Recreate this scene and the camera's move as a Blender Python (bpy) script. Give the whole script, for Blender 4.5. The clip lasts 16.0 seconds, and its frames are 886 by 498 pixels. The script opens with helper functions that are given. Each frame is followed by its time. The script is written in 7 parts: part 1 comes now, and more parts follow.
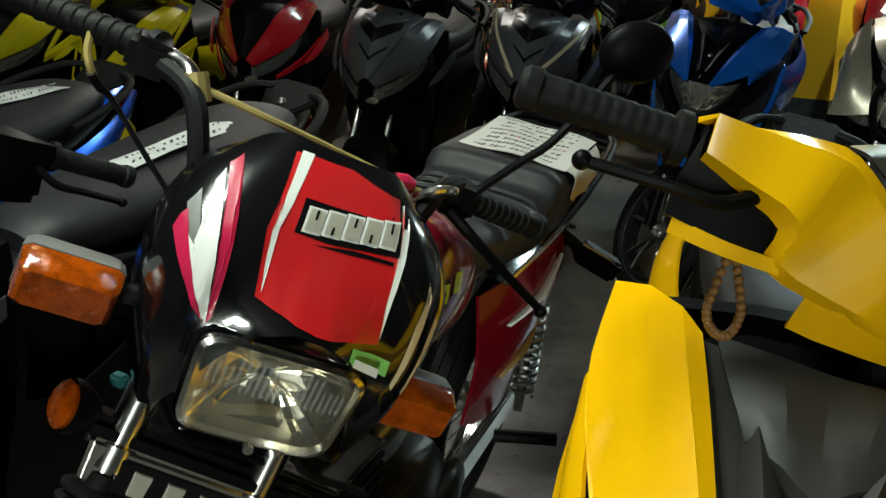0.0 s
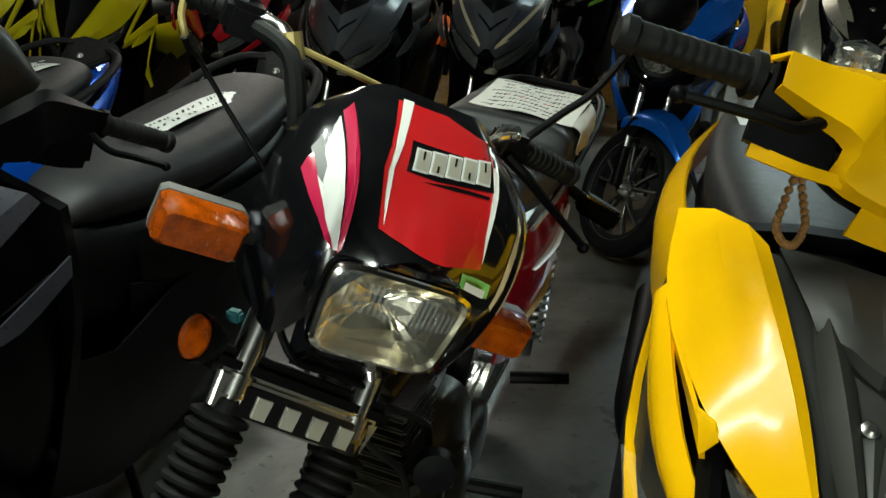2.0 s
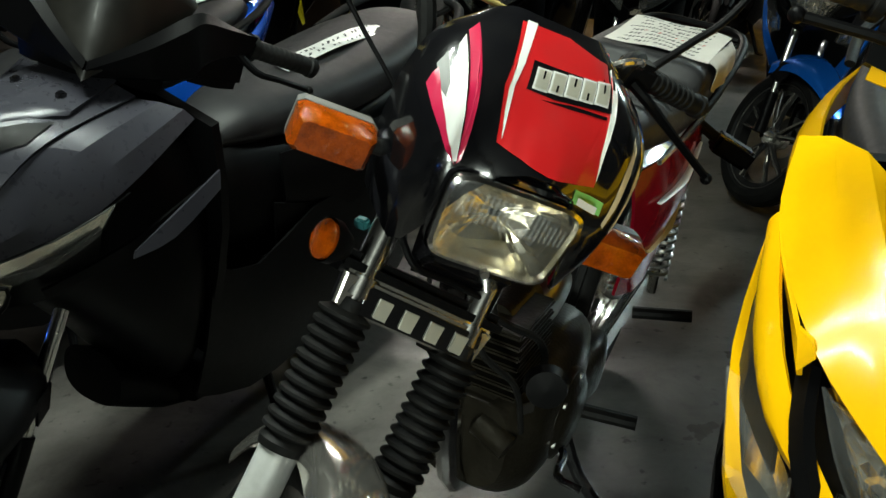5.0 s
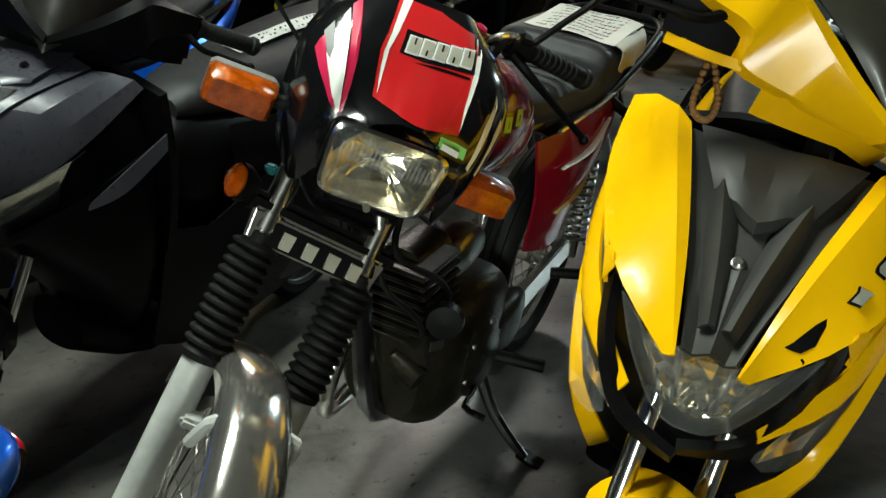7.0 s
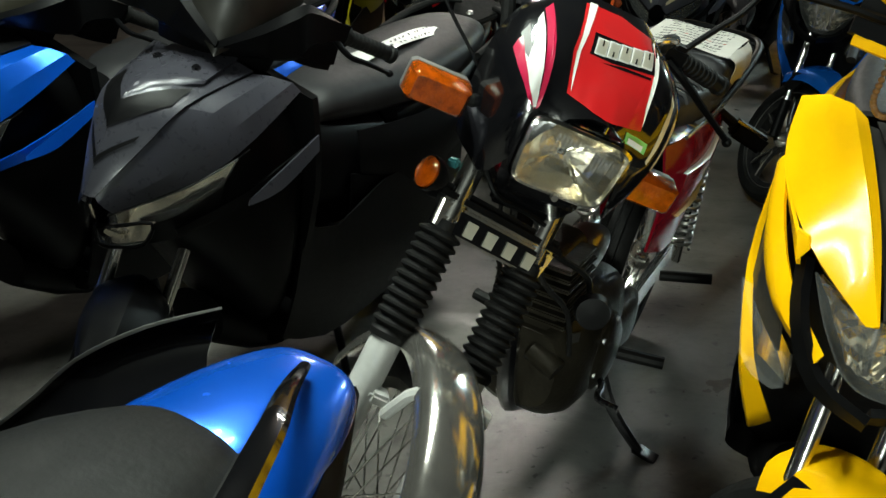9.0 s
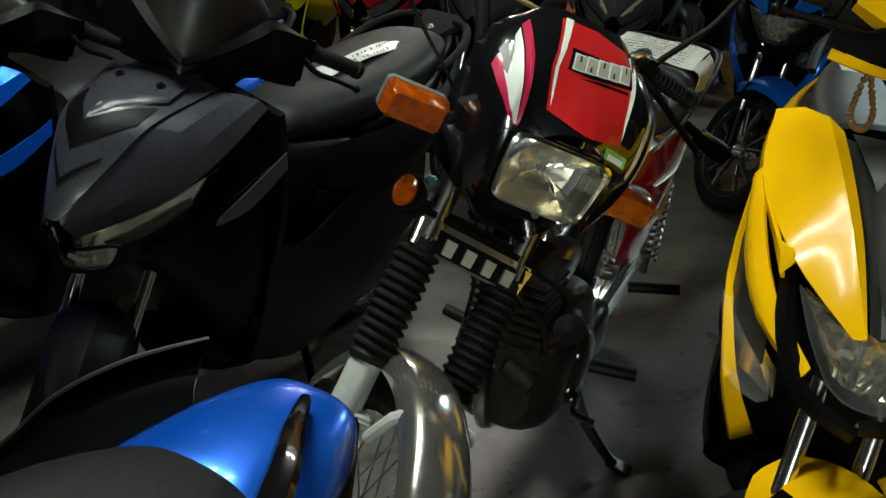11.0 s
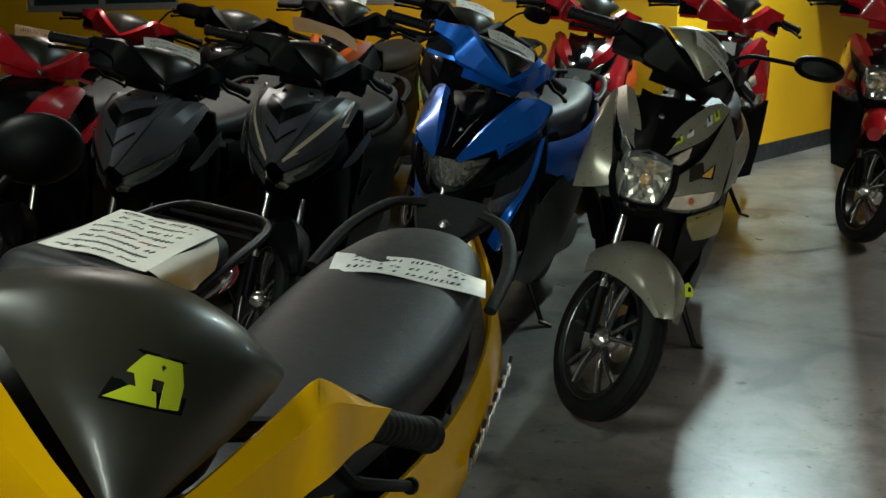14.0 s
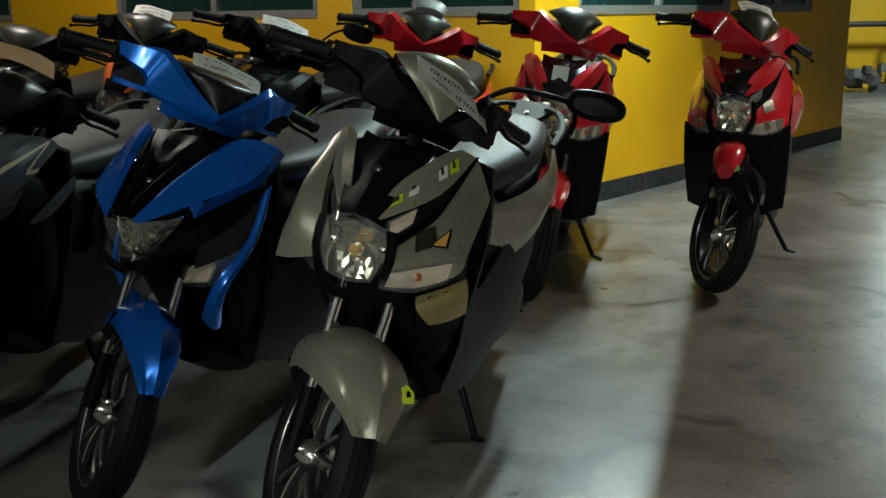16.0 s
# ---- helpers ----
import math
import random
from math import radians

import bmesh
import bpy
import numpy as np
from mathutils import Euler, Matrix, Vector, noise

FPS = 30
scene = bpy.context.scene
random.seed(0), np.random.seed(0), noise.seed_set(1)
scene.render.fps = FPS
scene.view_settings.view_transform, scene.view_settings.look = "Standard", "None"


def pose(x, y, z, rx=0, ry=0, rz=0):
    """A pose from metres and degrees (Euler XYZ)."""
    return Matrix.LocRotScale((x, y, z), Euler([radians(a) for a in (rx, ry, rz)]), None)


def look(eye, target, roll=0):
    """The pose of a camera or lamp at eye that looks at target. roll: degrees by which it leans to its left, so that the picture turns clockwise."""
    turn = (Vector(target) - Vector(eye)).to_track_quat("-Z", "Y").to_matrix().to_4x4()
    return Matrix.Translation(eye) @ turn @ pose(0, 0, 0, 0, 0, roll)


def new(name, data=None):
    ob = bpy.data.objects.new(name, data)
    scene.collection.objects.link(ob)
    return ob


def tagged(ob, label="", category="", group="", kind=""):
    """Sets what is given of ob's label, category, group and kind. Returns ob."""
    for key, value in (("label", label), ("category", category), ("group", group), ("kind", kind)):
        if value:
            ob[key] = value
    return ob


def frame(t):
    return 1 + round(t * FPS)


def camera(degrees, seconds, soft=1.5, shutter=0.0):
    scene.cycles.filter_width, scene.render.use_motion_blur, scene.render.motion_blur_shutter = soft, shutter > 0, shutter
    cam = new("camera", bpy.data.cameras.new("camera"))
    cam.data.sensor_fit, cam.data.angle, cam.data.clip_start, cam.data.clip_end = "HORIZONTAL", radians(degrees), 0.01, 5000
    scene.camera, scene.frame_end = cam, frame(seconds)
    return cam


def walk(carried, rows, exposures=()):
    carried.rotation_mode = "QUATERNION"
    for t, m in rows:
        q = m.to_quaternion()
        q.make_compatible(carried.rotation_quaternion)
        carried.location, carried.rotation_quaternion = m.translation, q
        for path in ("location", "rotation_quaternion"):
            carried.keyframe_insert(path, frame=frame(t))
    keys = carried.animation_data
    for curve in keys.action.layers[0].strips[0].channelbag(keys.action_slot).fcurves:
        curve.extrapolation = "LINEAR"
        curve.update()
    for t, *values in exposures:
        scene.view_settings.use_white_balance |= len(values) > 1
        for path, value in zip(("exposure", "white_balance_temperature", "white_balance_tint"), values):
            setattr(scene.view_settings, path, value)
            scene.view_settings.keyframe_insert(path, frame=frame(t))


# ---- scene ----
cam = camera(49.0, 16.0)
PATH = [
    (0.0, (0.455, 0.448, 1.242), (0.143, 2.32, 0.61), 0.3),
    (0.5, (0.327, 0.364, 1.245), (0.088, 2.236, 0.582), 0.4),
    (1.0, (0.304, 0.321, 1.243), (0.108, 2.193, 0.568), -0.2),
    (1.5, (0.32, 0.297, 1.224), (0.135, 2.18, 0.575), -0.4),
    (2.0, (0.301, 0.307, 1.235), (0.138, 2.183, 0.56), -0.4),
    (2.5, (0.284, 0.299, 1.23), (0.118, 2.175, 0.559), -0.4),
    (3.0, (0.274, 0.287, 1.228), (0.106, 2.164, 0.557), -0.3),
    (3.5, (0.278, 0.277, 1.211), (-0.046, 2.116, 0.495), -0.4),
    (3.7, (0.269, 0.281, 1.221), (-0.101, 2.089, 0.448), -0.5),
    (5.8, (0.459, 0.167, 1.215), (0.009, 1.959, 0.448), -1.1),
    (6.0, (0.498, 0.138, 1.216), (0.055, 1.93, 0.445), -1.1),
    (6.5, (0.555, 0.087, 1.211), (0.115, 1.88, 0.441), -1.1),
    (7.0, (0.533, 0.064, 1.218), (0.087, 1.858, 0.453), -0.8),
    (7.5, (0.427, 0.017, 1.221), (-0.036, 1.813, 0.473), -0.3),
    (8.0, (0.349, -0.046, 1.218), (-0.129, 1.747, 0.472), -0.0),
    (8.2, (0.345, -0.063, 1.215), (-0.155, 1.727, 0.477), -0.3),
    (10.5, (0.284, -0.11, 1.204), (-0.113, 1.72, 0.502), -0.6),
    (11.0, (0.282, -0.085, 1.212), (-0.097, 1.75, 0.513), -0.4),
    (11.5, (0.327, -0.041, 1.231), (0.023, 1.839, 0.619), -1.1),
    (12.0, (0.459, 0.057, 1.247), (0.196, 1.957, 0.682), -1.3),
    (12.5, (0.606, 0.184, 1.232), (0.365, 2.096, 0.695), -1.4),
    (13.0, (0.732, 0.339, 1.234), (0.504, 2.256, 0.712), -1.4),
    (13.5, (0.847, 0.537, 1.245), (0.639, 2.462, 0.743), -1.4),
    (14.0, (1.028, 0.698, 1.237), (0.839, 2.627, 0.744), -1.3),
    (14.5, (1.215, 0.882, 1.254), (1.058, 2.816, 0.769), -1.0),
    (15.0, (1.344, 1.069, 1.241), (1.235, 3.009, 0.768), -0.9),
    (15.5, (1.466, 1.26, 1.25), (1.377, 3.202, 0.781), -0.8),
    (16.0, (1.624, 1.413, 1.231), (1.546, 3.356, 0.765), -0.8),
]
walk(cam, [(t, look(eye, target, roll)) for t, eye, target, roll in PATH],
     exposures=[(0.0, -0.30), (2.6, -0.10), (3.2, 0.03), (6.8, 0.05), (8.0, 0.18), (10.5, -0.22), (11.0, -0.52), (11.6, -0.70), (12.1, -0.58), (12.6, -0.46), (13.5, -0.32), (14.5, -0.36), (16.0, -0.36)])

# ---- world and lights ----
world = bpy.data.worlds.new("world")
scene.world = world
world.use_nodes = True
wbg = world.node_tree.nodes["Background"]
wbg.inputs["Color"].default_value = (0.55, 0.62, 0.7, 1)
wbg.inputs["Strength"].default_value = 0.003


def tube_or_fill_lamp(x, y, z, length, turn, watts, colour, width=0.12):
    lamp = bpy.data.lights.new("tube_or_fill_light", "AREA")
    lamp.shape, lamp.size, lamp.size_y, lamp.energy, lamp.color = "RECTANGLE", length, width, watts, colour
    ob = new("tube_or_fill_light", lamp)
    ob.matrix_world = pose(x, y, z, 0, 0, turn)
    return ob


COOL = (0.88, 1.0, 0.88)
COLD = (0.76, 1.0, 0.98)
WARM = (1.0, 0.96, 0.86)
tube_or_fill_lamp(-0.25, 1.15, 2.90, 1.2, 75, 29, COOL, 0.04).data.spread = radians(138)
tube_or_fill_lamp(-0.55, 1.23, 2.90, 1.2, 75, 29, COOL, 0.04).data.spread = radians(138)
slant = tube_or_fill_lamp(2.473, 6.937, 2.72, 1.2, 75, 195, COLD, 0.008)
slant.matrix_world = slant.matrix_world @ Matrix.Rotation(radians(-22), 4, "X")
# unseen fill lamps, added to brighten the right floor, walls and far end
tube_or_fill_lamp(3.9, 2.6, 2.85, 1.2, 60, 95, WARM).data.spread = radians(90)
tube_or_fill_lamp(5.2, 6.0, 2.85, 1.2, 60, 118, WARM).data.spread = radians(130)
tube_or_fill_lamp(-0.9, 6.5, 2.85, 1.2, 0, 60, WARM)
tube_or_fill_lamp(7.6, 14.2, 2.85, 1.2, 50, 260, COLD)
# fill light behind the camera, added to brighten the fronts of the bikes
front_fill = bpy.data.lights.new("front_fill_light", "AREA")
front_fill.shape, front_fill.size, front_fill.size_y, front_fill.energy, front_fill.color = "RECTANGLE", 0.55, 1.9, 245, COOL
new("front_fill_light", front_fill).matrix_world = pose(1.2, -5.88, 1.15, 90, 0, 0)


# ---- materials ----
def material(name, colour, rough=0.5, metal=0.0, coat=0.0, vary=0.12, scale=9.0, bump=0.0, bump_scale=120.0, spot=None, trans=0.0, flake=False, dust=0.12, spec=0.5):
    """A painted, moulded or cast surface: base colour broken up at two scales, uneven gloss, fine relief."""
    m = bpy.data.materials.new(name)
    m.use_nodes = True
    nt = m.node_tree
    N, L = nt.nodes, nt.links
    p = N["Principled BSDF"]
    tc = N.new("ShaderNodeTexCoord")
    big = N.new("ShaderNodeTexNoise")
    big.inputs["Scale"].default_value, big.inputs["Detail"].default_value = scale, 6
    fine = N.new("ShaderNodeTexNoise")
    fine.inputs["Scale"].default_value, fine.inputs["Detail"].default_value = scale * 9, 4
    for n in (big, fine):
        L.new(tc.outputs["Object"], n.inputs["Vector"])
    mixf = N.new("ShaderNodeMath")
    mixf.operation = "MULTIPLY_ADD"
    mixf.inputs[1].default_value = 0.35
    L.new(fine.outputs["Fac"], mixf.inputs[0])
    L.new(big.outputs["Fac"], mixf.inputs[2])
    ramp = N.new("ShaderNodeValToRGB")
    c = Vector(colour)
    lo = c * (1 - vary)
    hi = c * (1 + vary * 0.6) if spot is None else Vector(spot)
    ramp.color_ramp.elements[0].position, ramp.color_ramp.elements[1].position = 0.42, 0.92
    ramp.color_ramp.elements[0].color = (*lo, 1)
    ramp.color_ramp.elements[1].color = (*hi, 1)
    L.new(mixf.outputs[0], ramp.inputs["Fac"])
    # a thin film of dust that gathers in patches
    dn = N.new("ShaderNodeTexNoise")
    dn.inputs["Scale"].default_value, dn.inputs["Detail"].default_value = 23, 8
    L.new(tc.outputs["Object"], dn.inputs["Vector"])
    dm = N.new("ShaderNodeMapRange")
    dm.inputs["From Min"].default_value, dm.inputs["From Max"].default_value, dm.inputs["To Max"].default_value = 0.45, 0.85, dust
    L.new(dn.outputs["Fac"], dm.inputs["Value"])
    mx = N.new("ShaderNodeMix")
    mx.data_type = "RGBA"
    mx.inputs["B"].default_value = (0.23, 0.21, 0.18, 1)
    L.new(dm.outputs["Result"], mx.inputs["Factor"])
    L.new(ramp.outputs["Color"], mx.inputs["A"])
    L.new(mx.outputs["Result"], p.inputs["Base Color"])
    rr = N.new("ShaderNodeMapRange")
    rr.inputs["To Min"].default_value, rr.inputs["To Max"].default_value = max(0.02, rough * 0.8), min(1, rough * 1.25 + dust * 0.2)
    L.new(fine.outputs["Fac"], rr.inputs["Value"])
    L.new(rr.outputs["Result"], p.inputs["Roughness"])
    p.inputs["Metallic"].default_value = metal
    p.inputs["Specular IOR Level"].default_value = spec
    p.inputs["Coat Weight"].default_value = coat
    p.inputs["Coat Roughness"].default_value = 0.06
    p.inputs["Transmission Weight"].default_value = trans
    if bump or flake:
        bn = N.new("ShaderNodeTexNoise")
        bn.inputs["Scale"].default_value, bn.inputs["Detail"].default_value = bump_scale, 3
        L.new(tc.outputs["Object"], bn.inputs["Vector"])
        b = N.new("ShaderNodeBump")
        b.inputs["Strength"].default_value, b.inputs["Distance"].default_value = bump, 0.002
        L.new(bn.outputs["Fac"], b.inputs["Height"])
        L.new(b.outputs["Normal"], p.inputs["Normal"])
    return m


YELLOW = material("yellow_paint", (0.88, 0.46, 0.002), 0.17, coat=0.07, vary=0.05, dust=0.0, spec=0.12)
LEMON = material("lemon_paint", (0.86, 0.72, 0.008), 0.30, coat=0.6, vary=0.06, dust=0.08)
BLUE = material("blue_metallic_paint", (0.004, 0.125, 0.80), 0.24, metal=0.55, coat=0.5, vary=0.1, dust=0.02)
NAVY = material("dark_blue_metallic_paint", (0.006, 0.150, 0.70), 0.24, metal=0.5, coat=0.6, vary=0.1, dust=0.02)
RED = material("red_paint", (0.50, 0.010, 0.018), 0.24, coat=1.0, vary=0.1, dust=0.03)
MAROON = material("maroon_paint", (0.21, 0.004, 0.014), 0.16, coat=0.25, vary=0.1, dust=0.03, spec=0.25)
ORANGE = material("orange_paint", (0.62, 0.10, 0.01), 0.3, coat=0.8, dust=0.06)
CREAM = material("cream_decal", (0.62, 0.52, 0.34), 0.35, coat=0.3, vary=0.06, dust=0.05)
GREEN = material("green_decal", (0.25, 0.50, 0.05), 0.4, dust=0.08)
CHAMPAGNE = material("champagne_gold_paint", (0.30, 0.245, 0.095), 0.32, metal=0.45, coat=0.3, vary=0.1)
AMBERGLOSS = material("amber_signal_plastic", (0.52, 0.27, 0.05), 0.18, coat=0.6, vary=0.1)
GUNMETAL = material("gunmetal_satin_paint", (0.038, 0.038, 0.048), 0.28, metal=0.15, coat=0.05, vary=0.12, dust=0.03, spec=0.25)
OLDCHROME = material("dull_chrome", (0.84, 0.80, 0.74), 0.14, metal=0.94, vary=0.2, scale=14, bump=0.10, bump_scale=60, dust=0.06)
SILVER = material("champagne_matt_paint", (0.34, 0.315, 0.245), 0.28, metal=0.45, coat=0.3, vary=0.08)
GREY = material("grey_satin_paint", (0.095, 0.095, 0.110), 0.36, metal=0.4, coat=0.2, vary=0.15, dust=0.04)
BLACK = material("black_gloss_paint", (0.004, 0.004, 0.005), 0.14, coat=1.0, vary=0.2, dust=0.015)
PLASTIC = material("black_plastic", (0.003, 0.003, 0.0034), 0.42, vary=0.25, bump=0.12, bump_scale=600, dust=0.004, spec=0.10)
DARK = material("dark_grey_plastic", (0.028, 0.027, 0.025), 0.48, vary=0.2, bump=0.1, bump_scale=700, dust=0.04, spec=0.35)
VINYL = material("seat_vinyl", (0.017, 0.017, 0.019), 0.50, vary=0.2, bump=0.3, bump_scale=420, dust=0.04, spec=0.35)
RUBBER = material("tyre_rubber", (0.006, 0.006, 0.006), 0.6, vary=0.3, bump=0.3, bump_scale=150, dust=0.03, spec=0.2)
CHROME = material("chrome", (0.86, 0.84, 0.80), 0.17, metal=1.0, vary=0.1, dust=0.06)
STEEL = material("worn_steel", (0.42, 0.41, 0.39), 0.33, metal=1.0, vary=0.3, dust=0.25)
ALLOY = material("grey_cast_alloy", (0.66, 0.66, 0.64), 0.40, metal=0.25, vary=0.2, bump=0.15, bump_scale=300, dust=0.2)
BLACKRIM = material("black_alloy", (0.02, 0.02, 0.021), 0.3, metal=0.4, vary=0.2, dust=0.15)
OILY = material("oily_engine_metal", (0.026, 0.022, 0.015), 0.34, metal=0.5, vary=0.6, bump=0.45, bump_scale=130, dust=0.03)
AMBER = material("amber_lens", (0.50, 0.080, 0.001), 0.08, coat=1.0, vary=0.6, scale=45, bump=1.0, bump_scale=120, dust=0.0, trans=0.25)
REDLENS = material("red_lens", (0.45, 0.01, 0.015), 0.12, coat=0.8, bump=0.3, bump_scale=260, dust=0.05)
REFLECTOR = material("lamp_reflector", (0.80, 0.74, 0.60), 0.20, metal=1.0, vary=0.15, scale=30, bump=0.15, bump_scale=55, dust=0.02)
GOLD = material("gold_decal", (0.50, 0.38, 0.13), 0.4, metal=0.3, dust=0.1)
WHITE = material("white_decal", (0.74, 0.74, 0.71), 0.35, coat=0.3, vary=0.05, dust=0.05)
DECALRED = material("red_decal", (0.52, 0.012, 0.014), 0.3, coat=0.4, vary=0.07, dust=0.05)
PINKRED = material("crimson_decal", (0.50, 0.01, 0.06), 0.3, coat=0.4, dust=0.05)
EMBLEM = material("pewter_emblem", (0.55, 0.53, 0.44), 0.35, metal=0.4, dust=0.1)
LIME = material("lime_decal", (0.55, 0.62, 0.02), 0.4, dust=0.05)
MINT = material("green_sticker", (0.22, 0.62, 0.16), 0.4, dust=0.05)
PAPER = material("paper", (0.66, 0.63, 0.58), 0.75, vary=0.08, scale=14, bump=0.4, bump_scale=30, dust=0.1)
TAPE = material("packing_tape_paper", (0.74, 0.74, 0.72), 0.35, vary=0.15, scale=30, bump=0.5, bump_scale=50, dust=0.12, coat=0.5)
CARD = material("brown_cardboard", (0.58, 0.31, 0.15), 0.8, vary=0.15, dust=0.1)
INK = material("ink", (0.03, 0.03, 0.035), 0.7, dust=0.02)
REDINK = material("red_ink", (0.5, 0.08, 0.06), 0.7, dust=0.02)
BEAD = material("wooden_bead", (0.22, 0.10, 0.025), 0.35, coat=0.4, vary=0.4, scale=60)
TEAL = material("teal_wire", (0.01, 0.10, 0.11), 0.4)
SCREEN = material("smoked_screen", (0.026, 0.024, 0.017), 0.34, coat=0.1, vary=0.1, dust=0.04)
VISOR = material("tinted_visor", (0.008, 0.0075, 0.006), 0.40, coat=0.05, vary=0.2, dust=0.04)
OFFWHITE = material("grey_plastic", (0.12, 0.12, 0.115), 0.45, dust=0.1)
PLASTER = material("yellow_wall_paint", (0.78, 0.41, 0.003), 0.5, vary=0.10, scale=1.5, bump=0.25, bump_scale=60, dust=0.03)
SKIRT = material("dark_skirting_paint", (0.016, 0.018, 0.022), 0.5, vary=0.3, scale=4, bump=0.2, bump_scale=40, dust=0.25)
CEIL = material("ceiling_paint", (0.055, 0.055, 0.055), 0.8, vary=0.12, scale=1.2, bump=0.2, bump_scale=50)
FRAME = material("window_frame_grey", (0.20, 0.20, 0.19), 0.5, dust=0.1)
HALL = material("grey_hall_wall", (0.045, 0.045, 0.044), 0.7, vary=0.2, scale=1.5, bump=0.25, bump_scale=60, dust=0.10)
PANE = material("dark_window_pane", (0.012, 0.035, 0.032), 0.06, vary=0.2, scale=1.0, dust=0.04)


def lens_material():
    m = bpy.data.materials.new("clear_lens")
    m.use_nodes = True
    p = m.node_tree.nodes["Principled BSDF"]
    p.inputs["Base Color"].default_value = (0.93, 0.95, 0.92, 1)
    p.inputs["Roughness"].default_value = 0.08
    p.inputs["Alpha"].default_value = 0.05
    p.inputs["Coat Weight"].default_value = 1.0
    n = m.node_tree.nodes.new("ShaderNodeTexNoise")
    n.inputs["Scale"].default_value = 40
    b = m.node_tree.nodes.new("ShaderNodeBump")
    b.inputs["Strength"].default_value, b.inputs["Distance"].default_value = 0.15, 0.003
    m.node_tree.links.new(n.outputs["Fac"], b.inputs["Height"])
    m.node_tree.links.new(b.outputs["Normal"], p.inputs["Normal"])
    return m


LENS = lens_material()


def flute_material():
    m = LENS.copy()
    m.name = "fluted_glass"
    m.node_tree.nodes["Principled BSDF"].inputs["Alpha"].default_value = 0.09
    return m


FLUTE = flute_material()


def concrete():
    """Worn grey-brown concrete: broad stains, dark oil spots, fine grit and polish that comes and goes."""
    m = bpy.data.materials.new("stained_concrete")
    m.use_nodes = True
    nt = m.node_tree
    N, L = nt.nodes, nt.links
    p = N["Principled BSDF"]
    tc = N.new("ShaderNodeTexCoord")

    def tex(scale, detail, rough=0.6, dist=0.0):
        n = N.new("ShaderNodeTexNoise")
        n.inputs["Scale"].default_value, n.inputs["Detail"].default_value = scale, detail
        n.inputs["Roughness"].default_value, n.inputs["Distortion"].default_value = rough, dist
        L.new(tc.outputs["Object"], n.inputs["Vector"])
        return n

    def ramp(src, stops):
        r = N.new("ShaderNodeValToRGB")
        while len(r.color_ramp.elements) < len(stops):
            r.color_ramp.elements.new(0.5)
        for e, (pos, col) in zip(r.color_ramp.elements, stops):
            e.position, e.color = pos, (*col, 1)
        L.new(src, r.inputs["Fac"])
        return r

    broad = ramp(tex(0.9, 7, 0.65, 0.6).outputs["Fac"], [(0.28, (0.062, 0.057, 0.053)), (0.5, (0.135, 0.126, 0.118)), (0.72, (0.25, 0.236, 0.222))])
    mid = ramp(tex(4.5, 8, 0.7, 0.4).outputs["Fac"], [(0.32, (0.40, 0.39, 0.38)), (0.5, (0.88, 0.87, 0.86)), (0.72, (1.2, 1.19, 1.18))])
    spots = ramp(tex(2.1, 5, 0.5, 1.2).outputs["Fac"], [(0.30, (0.16, 0.15, 0.145)), (0.40, (1, 1, 1)), (1.0, (1, 1, 1))])
    specks = ramp(tex(26, 3, 0.6).outputs["Fac"], [(0.30, (0.25, 0.24, 0.23)), (0.37, (1, 1, 1)), (1.0, (1, 1, 1))])
    last = broad.outputs["Color"]
    for r in (mid, spots, specks):
        x = N.new("ShaderNodeMix")
        x.data_type, x.blend_type = "RGBA", "MULTIPLY"
        x.inputs["Factor"].default_value = 1
        L.new(last, x.inputs["A"])
        L.new(r.outputs["Color"], x.inputs["B"])
        last = x.outputs["Result"]
    L.new(last, p.inputs["Base Color"])
    rr = N.new("ShaderNodeMapRange")
    rr.inputs["To Min"].default_value, rr.inputs["To Max"].default_value = 0.16, 0.50
    L.new(tex(3.0, 6).outputs["Fac"], rr.inputs["Value"])
    L.new(rr.outputs["Result"], p.inputs["Roughness"])
    b = N.new("ShaderNodeBump")
    b.inputs["Strength"].default_value, b.inputs["Distance"].default_value = 0.25, 0.004
    L.new(tex(35, 8, 0.7).outputs["Fac"], b.inputs["Height"])
    L.new(b.outputs["Normal"], p.inputs["Normal"])
    return m


CONCRETE = concrete()


# ---- mesh building ----
from mathutils.bvhtree import BVHTree


def part(name, bm, mat, parent=None, label="", angle=35):
    """Links a bmesh as one mesh object, under a thing or a part when parent is given."""
    bmesh.ops.recalc_face_normals(bm, faces=bm.faces)
    me = bpy.data.meshes.new(name)
    bm.to_mesh(me)
    bm.free()
    me.materials.append(mat)
    me.polygons.foreach_set("use_smooth", [True] * len(me.polygons))
    me.set_sharp_from_angle(angle=radians(angle))
    ob = new(name, me)
    if parent is not None:
        ob.parent = parent
    return tagged(ob, label=label)


def thing(name, m, label, category, group=""):
    ob = new(name)
    ob.empty_display_size = 0.1
    ob.matrix_world = m
    return tagged(ob, label=label, category=category, group=group)


def curve_points(pts, k=4):
    """A smooth line through the given points."""
    pts = [Vector(p) for p in pts]
    if k <= 1 or len(pts) < 3:
        return pts
    out = []
    for i in range(len(pts) - 1):
        p0, p1, p2, p3 = pts[max(i - 1, 0)], pts[i], pts[i + 1], pts[min(i + 2, len(pts) - 1)]
        for j in range(k):
            t = j / k
            out.append(0.5 * ((2 * p1) + (p2 - p0) * t + (2 * p0 - 5 * p1 + 4 * p2 - p3) * t * t + (3 * p1 - p0 - 3 * p2 + p3) * t ** 3))
    return out + [pts[-1]]


